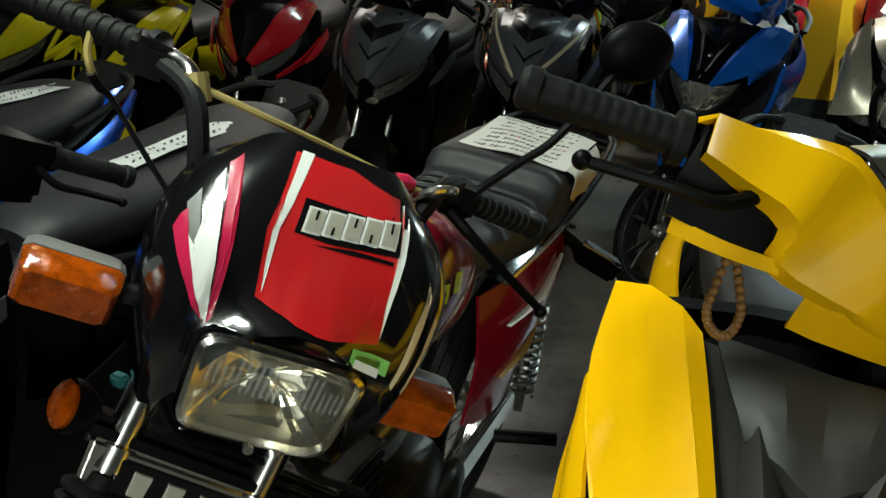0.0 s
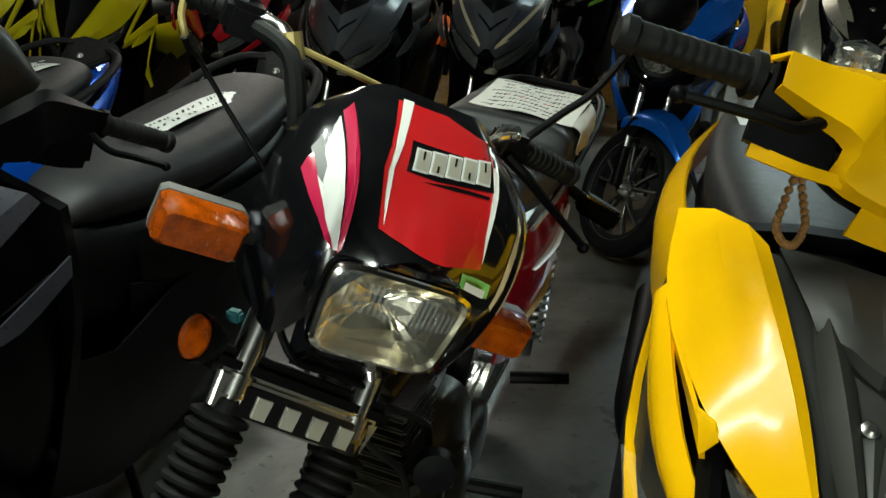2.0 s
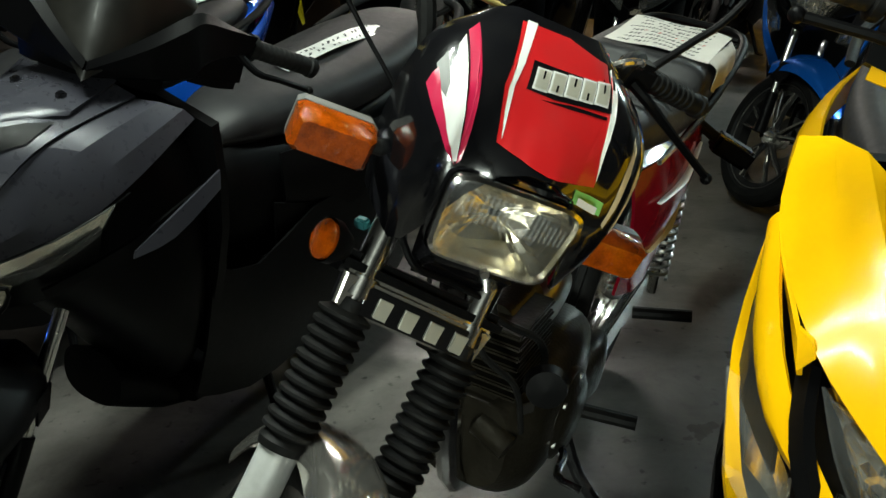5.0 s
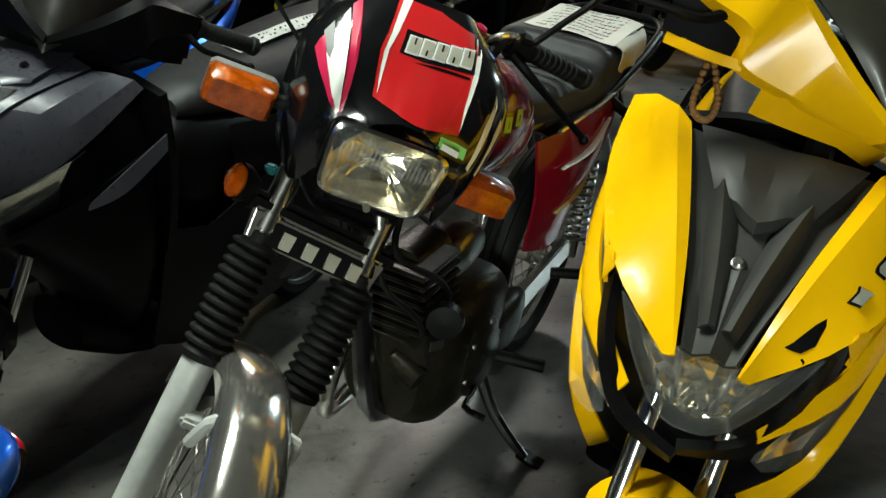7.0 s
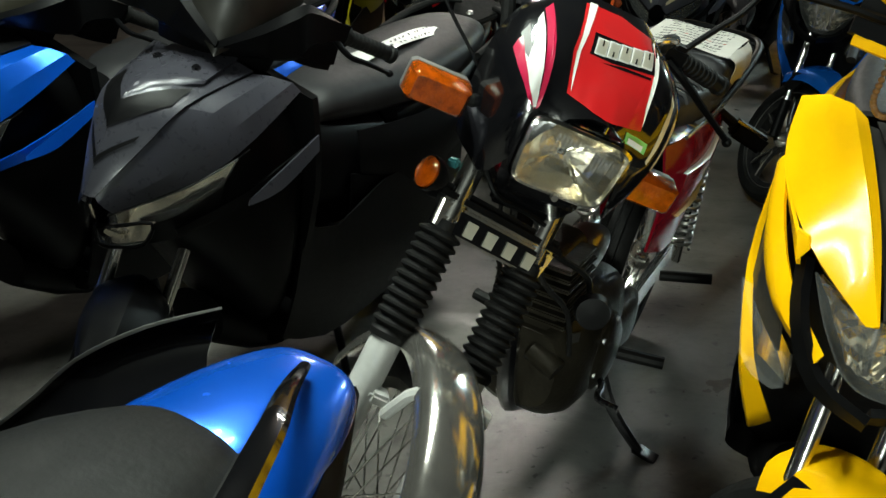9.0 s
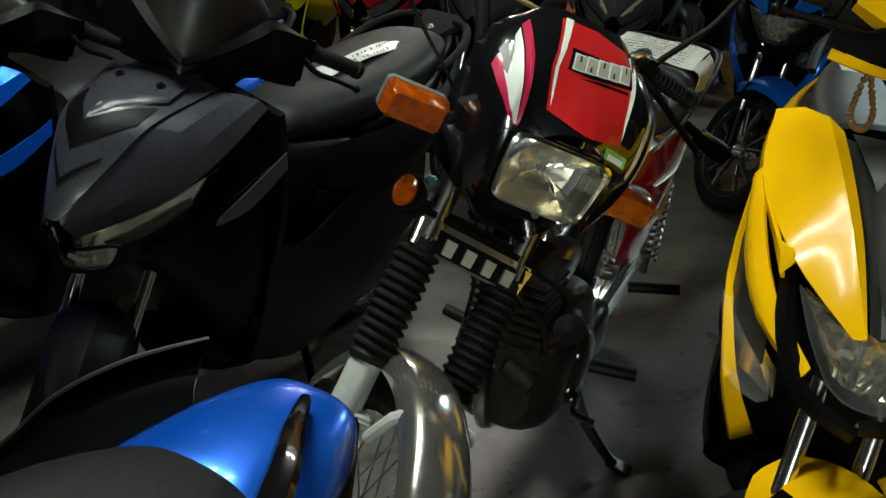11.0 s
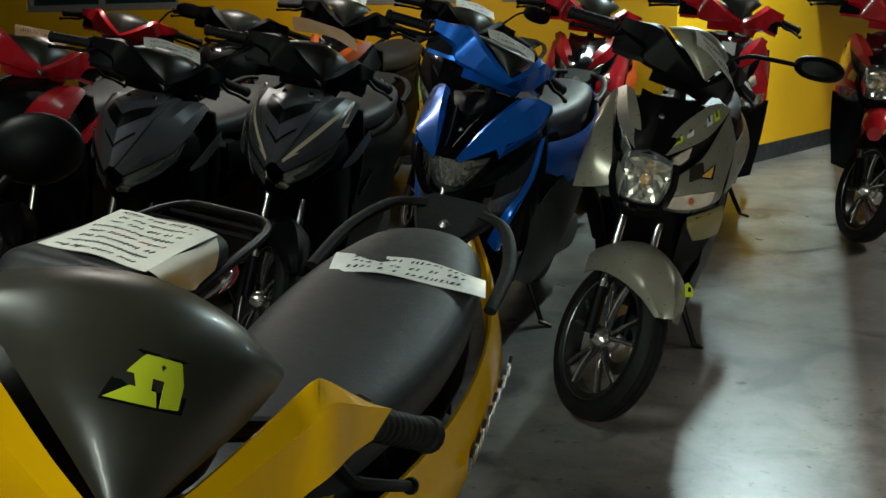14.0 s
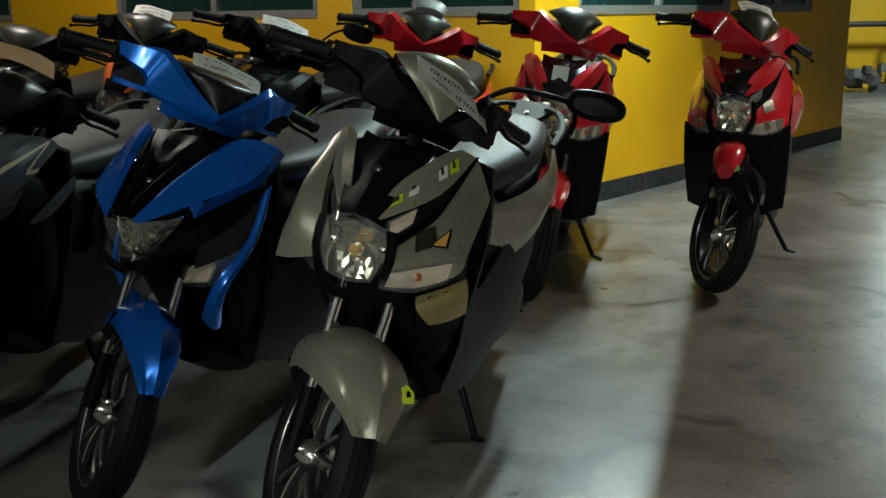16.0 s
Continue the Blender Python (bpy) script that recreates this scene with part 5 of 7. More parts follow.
    for i in range(4):
        x = -0.052 + i * 0.036
        plate([(x, 0.2205, 0.694), (x + 0.018, 0.2205, 0.694), (x + 0.017, 0.2115, 0.672), (x + 0.001, 0.2115, 0.672)], (0, -0.004, 0.001), 0.0, bars)
    braced("badge_bar_letter", bars, EMBLEM, bd)
    # headlight: body, chrome rim, reflector and fluted lens
    C = Vector((-0.010, 0.188, 0.876))
    tilt = Matrix.Rotation(radians(-2), 4, "X")

    def face(w, h, y, e=6.5, n=40, bow=0.0):
        out = []
        for i in range(n):
            a = math.tau * i / n
            x = w * math.copysign(abs(math.cos(a)) ** (2 / e), math.cos(a))
            z = h * math.copysign(abs(math.sin(a)) ** (2 / e), math.sin(a))
            out.append(C + tilt @ Vector((x * (1 + 0.06 * z / h), y, z)))
        return out
    hw, hh = 0.074, 0.047
    hb = steered("headlight", rings(bmesh.new(), [face(hw * 0.55, hh * 0.6, 0.10), face(hw * 0.9, hh * 0.95, 0.07), face(hw * 1.1, hh * 1.14, 0.01), face(hw * 1.1, hh * 1.14, -0.004)], cap=False), BLACK)
    steered("headlight_rim", rings(bmesh.new(), [face(hw * 1.07, hh * 1.11, -0.003), face(hw * 1.06, hh * 1.10, -0.012), face(hw * 1.0, hh * 1.02, -0.014), face(hw * 0.97, hh * 0.97, -0.006)], cap=False), CHROME, hb, "chrome headlight rim")
    rnd = random.Random(5)
    bm = bmesh.new()
    loops = []
    for j, (f, y) in enumerate(((0.99, -0.004), (0.86, 0.008), (0.72, 0.018), (0.56, 0.026), (0.40, 0.031), (0.24, 0.034), (0.10, 0.035))):
        loops.append([p + Vector((rnd.uniform(-1, 1), rnd.uniform(-1, 1), rnd.uniform(-1, 1))) * (0.0011 if j else 0) for p in face(hw * f, hh * f, y, n=34)])
    rings(bm, loops, cap=False)
    bmesh.ops.triangulate(bm, faces=bm.faces[:])
    bm.transform(S)
    part("reflector", bm, REFLECTOR, hb, "bright faceted reflector", angle=3)
    steered("bulb", lathe([(0.0, -0.02), (0.009, -0.018), (0.011, -0.008), (0.008, 0.01)], C + tilt @ Vector((0, 0.02, 0)), tilt @ Vector((0, 1, 0)), 14), LENS, hb)
    bm = rings(bmesh.new(), [face(hw * 0.99, hh * 1.0, -0.009), face(hw * 0.9, hh * 0.9, -0.016), face(hw * 0.6, hh * 0.6, -0.022), face(hw * 0.2, hh * 0.2, -0.0245)], cap=False)
    ln = steered("lens", bm, LENS, hb, "fluted clear glass lens")
    ln.visible_shadow = False
    for i in range(21):
        x = -0.063 + i * 0.0063
        zz = 0.84 if 3 < i < 17 else 0.6
        a, b = C + tilt @ Vector((x, -0.0165 - 0.005 * (1 - abs(i - 10) / 10), hh * zz)), C + tilt @ Vector((x, -0.017 - 0.0075 * (1 - abs(i - 10) / 10), hh * 0.15))
        steered("lens_flute", tube([a, b], 0.0017, 6, 1), FLUTE, hb).visible_shadow = False
    steered("headlight_screw", tube([C + tilt @ Vector((0, -0.016, -hh * 1.06)), C + tilt @ Vector((0, -0.024, -hh * 1.06))], 0.005, 10, 1), STEEL, hb)
    # flyscreen over the lamp
    def front_row(x):
        return [(x, 0.180, 0.936), (x * 0.98, 0.194, 0.958), (x * 0.95, 0.230, 0.996), (x * 0.92, 0.270, 1.034), (x * 0.70, 0.334, 1.070)]
    left = [[(-0.128, 0.345, 0.80), (-0.148, 0.325, 0.88), (-0.152, 0.318, 0.96), (-0.132, 0.335, 1.012), (-0.088, 0.362, 1.040)],
            [(-0.118, 0.270, 0.80), (-0.134, 0.245, 0.88), (-0.143, 0.258, 0.970), (-0.120, 0.298, 1.020), (-0.073, 0.353, 1.057)],
            [(-0.098, 0.215, 0.81), (-0.106, 0.196, 0.89), (-0.103, 0.204, 0.955), (-0.094, 0.248, 1.012), (-0.055, 0.344, 1.067)]]
    fly = left + [front_row(-0.045), front_row(0.045)] + [[(-x, y, z) for x, y, z in r] for r in left[::-1]]
    fs = steered("flyscreen", sheet(fly, -0.005, 3), BLACK, label="glossy black flyscreen with red and white decals")
    shell = bmesh.new()
    shell.from_mesh(fs.data)
    shell.transform(S.inverted())
    skin = BVHTree.FromBMesh(shell)

    def decal(name, outline, mat, h=0.0012, cuts=3, label=""):
        """A film on the flyscreen: an outline of (x, z) seen from the front, pressed back onto the shell."""
        bm = bmesh.new()
        bm.faces.new([bm.verts.new((x, 0, z)) for x, z in outline])
        bmesh.ops.triangulate(bm, faces=bm.faces[:])
        bmesh.ops.subdivide_edges(bm, edges=bm.edges[:], cuts=cuts, use_grid_fill=True)
        for v in bm.verts:
            p, n, _, _ = skin.ray_cast(v.co, Vector((0, 1, 0)))
            if p is None:
                p, n, _, _ = skin.find_nearest(v.co + Vector((0, 0.25, 0)))
            v.co = p + n * (h if n.y < 0 else -h)
        return steered(name, bm, mat, fs, label)
    decal("red_decal", [(-0.036, 1.062), (0.007, 1.063), (0.070, 1.052), (0.067, 1.038), (0.066, 1.013), (0.067, 0.984), (0.067, 0.953), (0.038, 0.953), (0.003, 0.953), (-0.027, 0.957), (-0.058, 0.961), (-0.061, 0.985), (-0.065, 1.010), (-0.051, 1.060)], DECALRED, 0.0012, 5)
    decal("white_stripe", [(-0.046, 1.062), (-0.034, 1.063), (-0.044, 1.039), (-0.054, 1.012), (-0.0545, 0.983), (-0.054, 0.965), (-0.058, 0.986), (-0.060, 1.009), (-0.054, 1.035)], WHITE, 0.0018)
    decal("white_stripe", [(0.068, 1.050), (0.077, 1.048), (0.072, 1.027), (0.071, 1.009), (0.069, 0.984), (0.067, 0.957), (0.0645, 0.983), (0.0655, 1.005), (0.066, 1.026)], WHITE, 0.0018)
    decal("crimson_stripe", [(-0.139, 0.975), (-0.136, 0.987), (-0.132, 0.993), (-0.126, 0.979), (-0.112, 0.953), (-0.096, 0.929), (-0.092, 0.925), (-0.106, 0.935), (-0.121, 0.953), (-0.132, 0.965)], PINKRED, 0.0026, 4)
    decal("grey_flash", [(-0.134, 0.995), (-0.125, 1.009), (-0.119, 0.988), (-0.118, 0.975), (-0.124, 0.972)], OFFWHITE, 0.0016)
    decal("white_flash", [(-0.130, 0.982), (-0.1185, 0.976), (-0.117, 0.990), (-0.1165, 1.009), (-0.116, 1.018), (-0.109, 1.027), (-0.107, 1.011), (-0.102, 0.984), (-0.098, 0.960), (-0.091, 0.929), (-0.095, 0.928), (-0.110, 0.949), (-0.122, 0.968)], WHITE, 0.0018)
    decal("crimson_stripe", [(-0.107, 1.030), (-0.096, 1.039), (-0.094, 1.019), (-0.091, 0.992), (-0.089, 0.963), (-0.088, 0.932), (-0.091, 0.927), (-0.096, 0.955), (-0.101, 0.984), (-0.105, 1.012)], PINKRED, 0.0026, 4)
    decal("cream_stripe", [(0.100, 0.976), (0.112, 1.011), (0.114, 1.004), (0.108, 0.965), (0.100, 0.913), (0.096, 0.918)], CREAM)
    decal("cream_stripe", [(0.120, 0.965), (0.130, 1.000), (0.133, 0.994), (0.126, 0.950), (0.116, 0.905), (0.113, 0.910)], CREAM)
    st = decal("emission_sticker", [(0.042, 0.949), (0.086, 0.941), (0.087, 0.926), (0.042, 0.936)], MINT, 0.0014, label="small green and white emission sticker")
    steered("sticker_field", plate([(0.046, 0.1755, 0.9455), (0.072, 0.1765, 0.9415), (0.072, 0.1735, 0.934), (0.046, 0.1725, 0.9385)], (0, 0.0005, 0), 0), WHITE, st)
    decal("swoosh", [(-0.021, 1.009), (0.018, 1.014), (0.062, 1.016), (0.062, 1.0135), (0.018, 1.0105)], BLACK, 0.0016)
    # raised name badge: plain slanted blocks with a pale rim on a dark backing
    decal("badge_backing", [(-0.036, 1.037), (0.066, 1.040), (0.067, 1.020), (-0.004, 1.013), (-0.040, 1.013)], BLACK, 0.0016)
    for i in range(5):
        x, z = -0.0335 + i * 0.0192, 1.0160 + i * 0.0018
        w = 0.0172
        decal("badge_rim", [(x - 0.0012, z - 0.0012), (x + w, z - 0.0002), (x + w + 0.003, z + 0.0180), (x + 0.002, z + 0.0172)], WHITE, 0.0024, 2)
        decal("badge_block", [(x + 0.0006, z + 0.0006), (x + w - 0.0022, z + 0.0014), (x + w + 0.0006, z + 0.0162), (x + 0.0036, z + 0.0155)], EMBLEM, 0.0034, 2)
        decal("badge_slot", [(x + 0.0062, z + 0.0010), (x + 0.0088, z + 0.0011), (x + 0.0096, z + 0.0068), (x + 0.0072, z + 0.0066)] if i % 2 else [(x + 0.0080, z + 0.0090), (x + 0.0104, z + 0.0092), (x + 0.0116, z + 0.0158), (x + 0.0092, z + 0.0156)], BLACK, 0.0040, 1)
    # turn signals
    for sx in (-1, 1):
        reach, low = (0.203, 0.872) if sx < 0 else (0.168, 0.853)
        st = steered("turn_signal", tube([(sx * 0.10, 0.30, low - 0.004), (sx * (reach - 0.043), 0.295, low - 0.002)], 0.010, 12, 1), RUBBER)
        c = Vector((sx * reach, 0.285, low))

        def box(w, h, y):
            return [c + Vector((x * w + 0.0, y, z * h)) for x, z in ((-1, -0.8), (-0.85, -1), (0.85, -1), (1, -0.8), (1, 0.8), (0.85, 1), (-0.85, 1), (-1, 0.8))]
        steered("signal_body", rings(bmesh.new(), [box(0.035, 0.018, 0.035), box(0.046, 0.024, 0.022), box(0.048, 0.026, 0.002)]), OFFWHITE, st, "grey turn signal housing")
        steered("signal_lens", rings(bmesh.new(), [box(0.047, 0.025, 0.002), box(0.045, 0.023, -0.026), box(0.039, 0.018, -0.034)]), AMBER, st, "amber turn signal lens")
    # bars: chrome with rubber grips and a brass brace
    bar = [(-0.345, 0.615, 1.005), (-0.237, 0.541, 1.031), (-0.172, 0.490, 1.045), (-0.148, 0.452, 1.040), (-0.120, 0.420, 0.985), (-0.07, 0.400, 0.940), (0.07, 0.400, 0.940), (0.115, 0.420, 0.985), (0.145, 0.440, 1.030), (0.175, 0.490, 1.022), (0.240, 0.545, 1.000), (0.365, 0.602, 0.978)]
    hb_ = steered("handlebar", tube(bar, 0.0105, 12, 5), CHROME, label="chrome handlebar wrapped with black cable sleeves")
    steered("bar_brace", tube([(-0.142, 0.452, 1.040), (0, 0.442, 1.034), (0.135, 0.430, 1.026)], 0.0042, 8, 2), GOLD, hb_, "thin brass handlebar brace")
    steered("brace_clamp", tube([(-0.150, 0.456, 1.052), (-0.136, 0.446, 1.026)], 0.013, 10, 1), GOLD, hb_)
    steered("brass_collar", tube([(0.118, 0.424, 1.020), (0.132, 0.416, 1.040), (0.155, 0.424, 1.046), (0.172, 0.452, 1.034)], 0.0052, 8, 4), OLDCHROME, hb_, "dull chrome cable guide")
    grip_and_lever(t, -1, (-0.190, 0.508, 1.040), (-0.345, 0.615, 1.005), S, lever=False)
    grip_and_lever(t, 1, (0.205, 0.525, 1.008), (0.365, 0.602, 0.978), S, lever=False)
    for sx in (-1, 1):
        steered("switch_box", block((sx * 0.195, 0.500, 1.036 if sx < 0 else 1.012), (0.05, 0.044, 0.042), 0.008), PLASTIC, hb_)
        steered("cable_sleeve", tube([(sx * 0.180, 0.482, 1.036), (sx * 0.145, 0.436, 1.032), (sx * 0.118, 0.400, 0.975), (sx * 0.10, 0.372, 0.900), (sx * 0.085, 0.36, 0.84)], 0.0115, 10, 4), RUBBER, hb_, "black rubber cable sleeve")
    steered("thin_cable", tube([(-0.170, 0.470, 1.030), (-0.132, 0.424, 1.015), (-0.108, 0.392, 0.950), (-0.085, 0.36, 0.86)], 0.0045, 8, 4), PLASTIC, hb_)
    lv = tube([(0.182, 0.465, 1.006), (0.215, 0.448, 0.992), (0.290, 0.455, 0.956), (0.361, 0.465, 0.923)], [0.0085, 0.0075, 0.006, 0.006], 8, 4)
    bmesh.ops.create_uvsphere(lv, u_segments=10, v_segments=8, radius=0.0092, matrix=Matrix.Translation((0.362, 0.465, 0.922)))
    steered("brake_lever", lv, PLASTIC, hb_, "black lever with a ball end")
    steered("cable_stub", tube([(-0.258, 0.540, 1.022), (-0.256, 0.532, 1.005), (-0.249, 0.526, 0.992), (-0.241, 0.528, 0.980)], 0.0046, 8, 3), GOLD, hb_, "bent brass cable guide")
    steered("clutch_cable", tube([(-0.245, 0.524, 0.984), (-0.230, 0.538, 0.966), (-0.215, 0.543, 0.957), (-0.160, 0.530, 0.912), (-0.095, 0.503, 0.862), (-0.04, 0.47, 0.80)], [0.0052, 0.0052, 0.0036, 0.0034, 0.0034, 0.0034], 8, 4), PLASTIC, hb_)
    steered("cable_knob", tube([(0.088, 0.429, 1.030), (0.100, 0.428, 1.030), (0.112, 0.427, 1.030)], [0.009, 0.012, 0.009], 10, 3), PINKRED, hb_)
    steered("meter", loft([(0.345, 0, 0.965, 0.05, 0.040, 2.2), (0.39, 0, 0.980, 0.070, 0.045, 2.2), (0.42, 0, 0.985, 0.066, 0.042, 2.2)]), PLASTIC)
    steered("wire_loom", tube([(-0.09, 0.26, 0.80), (-0.06, 0.235, 0.77), (0.0, 0.25, 0.755), (0.05, 0.26, 0.74)], 0.0045, 8, 4), PLASTIC)
    # chrome front fender
    rows = []
    for i in range(15):
        a = radians(36 + 130 * i / 14)
        rr = R + 0.028
        rows.append([(x, hub[1] - math.cos(a) * (rr - dd), R + math.sin(a) * (rr - dd)) for x, dd in ((-0.061, 0.042), (-0.057, 0.018), (-0.038, 0.004), (-0.008, 0), (0.022, 0.004), (0.040, 0.018), (0.044, 0.042))])
    fd = lower("front_fender", sheet(rows, 0.003, 2), OLDCHROME, label="bright chrome front fender")
    lower("fender_edge", tube([r for r in rows[0]], 0.004, 6, 2), CHROME, fd)
    lower("fender_stay", tube([(-0.062, 0.05, R + 0.20), (-0.050, 0.02, R + 0.285), (0.050, 0.02, R + 0.285), (0.062, 0.05, R + 0.20)], 0.009, 8, 3), ALLOY, fd)
    # frame, tank, seat
    part("frame", tube([(0, 0.35, 0.80), (0, 0.42, 0.50), (0, 0.52, 0.24), (0, 0.80, 0.19), (0, 1.0, 0.22)], 0.02, 10, 4), BLACK, t)
    tk = part("fuel_tank", loft([(0.36, 0, 0.80, 0.055, 0.06, 2.4), (0.42, 0, 0.82, 0.105, 0.105, 2.5), (0.55, 0, 0.83, 0.135, 0.125, 2.7), (0.70, 0, 0.80, 0.130, 0.11, 2.7), (0.82, 0, 0.765, 0.105, 0.075, 2.5), (0.88, 0, 0.75, 0.07, 0.05, 2.3)], 32), MAROON, t, "glossy maroon fuel tank with white stripes")
    part("tank_cap", lathe([(0.0, 0.016), (0.026, 0.014), (0.030, 0.0)], (0, 0.55, 0.952), (0, 0, 1), 22), CHROME, tk)
    for sx in (-1, 1):
        flip = lambda pts: [(sx * x, y, z) for x, y, z in pts]
        stick("white_stripe", tk, flip([(0.118, 0.530, 0.748), (0.130, 0.600, 0.770), (0.132, 0.650, 0.790), (0.124, 0.725, 0.818), (0.110, 0.760, 0.840), (0.122, 0.735, 0.806), (0.130, 0.660, 0.780), (0.126, 0.600, 0.758), (0.116, 0.540, 0.738)]), WHITE, 0.0012, 2)
        stick("white_stripe", tk, flip([(0.112, 0.640, 0.726), (0.122, 0.702, 0.752), (0.118, 0.762, 0.784), (0.098, 0.800, 0.800), (0.114, 0.775, 0.776), (0.118, 0.710, 0.742), (0.108, 0.650, 0.718)]), WHITE, 0.0012, 2)
        for i in range(4):
            y = (0.486 + i * 0.044) if sx > 0 else (0.618 - i * 0.044)
            stick("badge_shadow", tk, flip([(0.130, y - 0.003, 0.812), (0.130, y + 0.040, 0.804), (0.130, y + 0.043, 0.846), (0.130, y, 0.854)]), BLACK, 0.0010, 2)
            stick("tank_badge", tk, flip([(0.130, y + 0.002, 0.818), (0.130, y + 0.034, 0.811), (0.130, y + 0.037, 0.840), (0.130, y + 0.005, 0.847)]), LIME, 0.0018, 2)
            stick("badge_slot", tk, flip([(0.130, y + 0.016, 0.824), (0.130, y + 0.021, 0.823), (0.130, y + 0.023, 0.834), (0.130, y + 0.018, 0.835)]), BLACK, 0.0024, 1)
        part("side_cover", sheet([[(sx * 0.10, 0.86, 0.72), (sx * 0.125, 1.0, 0.73), (sx * 0.12, 1.22, 0.745), (sx * 0.08, 1.42, 0.76)], [(sx * 0.125, 0.84, 0.62), (sx * 0.15, 1.0, 0.61), (sx * 0.145, 1.22, 0.66), (sx * 0.085, 1.46, 0.73)], [(sx * 0.115, 0.86, 0.49), (sx * 0.135, 1.0, 0.47), (sx * 0.12, 1.20, 0.58), (sx * 0.08, 1.42, 0.70)]], 0.006 * sx, 3), MAROON, t, "glossy maroon side cover with a white flash")
        part("cover_flash", tube([(sx * 0.147, 0.92, 0.66), (sx * 0.156, 1.06, 0.665), (sx * 0.150, 1.20, 0.70)], [0.004, 0.010, 0.003], 6, 4, flat=0.25), WHITE, t)
        part("cover_badge", tube([(sx * 0.143, 0.93, 0.56), (sx * 0.150, 1.03, 0.575), (sx * 0.145, 1.12, 0.61)], [0.010, 0.014, 0.008], 6, 4, flat=0.25), GOLD, t)
    st = part("seat", loft([(0.80, 0, 0.775, 0.075, 0.035, 2.5), (0.88, 0, 0.780, 0.105, 0.045, 3), (1.05, 0, 0.768, 0.125, 0.048, 3.6), (1.14, 0, 0.770, 0.130, 0.050, 4), (1.165, 0, 0.786, 0.132, 0.064, 5), (1.22, 0, 0.788, 0.134, 0.064, 5), (1.42, 0, 0.795, 0.128, 0.058, 4), (1.53, 0, 0.795, 0.095, 0.040, 2.6), (1.55, 0, 0.793, 0.07, 0.02, 2.4)], 28), VINYL, t, "black ribbed vinyl seat")
    for i in range(5):
        y = 0.93 + i * 0.042
        part("seat_rib", tube([(-0.11, y, 0.798), (-0.08, y, 0.820 - i * 0.001), (0.08, y, 0.820 - i * 0.001), (0.11, y, 0.798)], 0.006, 6, 3), VINYL, st)
    part("seat_trim", tube([(-0.133, 0.9, 0.74), (-0.138, 1.2, 0.745), (-0.12, 1.5, 0.765), (0, 1.565, 0.77), (0.12, 1.5, 0.765), (0.138, 1.2, 0.745), (0.133, 0.9, 0.74)], 0.005, 6, 4), CHROME, st, "chrome seat trim")
    rk = part("rear_rack", tube([(-0.13, 1.20, 0.74), (-0.14, 1.45, 0.80), (-0.11, 1.66, 0.82), (0, 1.70, 0.82), (0.11, 1.66, 0.82), (0.14, 1.45, 0.80), (0.13, 1.20, 0.74)], 0.010, 10, 4), PLASTIC, t)
    for y in (1.58, 1.64):
        part("rack_bar", tube([(-0.118, y, 0.815), (0.118, y, 0.815)], 0.006, 8, 1), PLASTIC, rk)
    part("tail_light", loft([(1.58, 0, 0.70, 0.055, 0.035, 3), (1.66, 0, 0.70, 0.05, 0.032, 3), (1.69, 0, 0.70, 0.035, 0.02, 2.5)]), REDLENS, t)
    for sx in (-1, 1):
        sh = part("shock_absorber", tube([(sx * 0.125, 1.24, 0.33), (sx * 0.125, 1.17, 0.68)], 0.011, 10, 1), CHROME, t)
        bm = bmesh.new()
        a, b = Vector((sx * 0.125, 1.235, 0.37)), Vector((sx * 0.125, 1.185, 0.60))
        pts = []
        for i in range(12 * 11 + 1):
            w = math.tau * i / 12
            p = a.lerp(b, i / (12 * 11))
            pts.append(p + Vector((math.cos(w) * 0.024, math.sin(w) * 0.024, 0)))
        part("spring", tube(pts, 0.0042, 6, 1, bm), STEEL, sh, "steel coil spring")
        part("shock_cap", tube([(sx * 0.125, 1.18, 0.615), (sx * 0.125, 1.172, 0.66)], 0.024, 14, 1), CHROME, sh)
        part("footpeg", tube([(sx * 0.11, 0.80, 0.27), (sx * 0.225, 0.82, 0.275)], 0.014, 10, 1), RUBBER, t)
        part("rear_footpeg", tube([(sx * 0.12, 1.10, 0.34), (sx * 0.235, 1.13, 0.36)], 0.013, 10, 1), RUBBER, t)
    part("chain_guard", plate([(0.085, 0.86, 0.34), (0.085, 1.30, 0.36), (0.085, 1.30, 0.30), (0.085, 0.86, 0.27)], (0.02, 0, 0), 0.004), CHROME, t)
    part("rear_fender", sheet([[(-0.06, 1.20, 0.60), (0, 1.20, 0.62), (0.06, 1.20, 0.60)], [(-0.06, 1.50, 0.60), (0, 1.50, 0.62), (0.06, 1.50, 0.60)], [(-0.055, 1.70, 0.44), (0, 1.71, 0.45), (0.055, 1.70, 0.44)]], 0.005, 3), BLACK, t)
    # engine
    en = part("engine", loft([(0.53, 0, 0.32, 0.075, 0.085, 3), (0.60, 0, 0.31, 0.115, 0.12, 3), (0.78, 0, 0.31, 0.12, 0.12, 3), (0.92, 0, 0.31, 0.09, 0.10, 3)]), OILY, t, "oily cast engine block")
    for i in range(7):
        z = 0.43 + i * 0.022
        part("cooling_fin", block((0, 0.60 - i * 0.006, z), (0.15, 0.15, 0.009), 0.003), OILY, en)
    part("cylinder", loft([(0.54, 0, 0.49, 0.055, 0.09, 3), (0.66, 0, 0.49, 0.055, 0.09, 3)]), OILY, en)
    for sx in (-1, 1):
        part("engine_cover", lathe([(0.0, 0.135), (0.06, 0.132), (0.085, 0.118), (0.09, 0.09)], (0, 0.72, 0.31), (sx, 0, 0), 26), OILY, en)
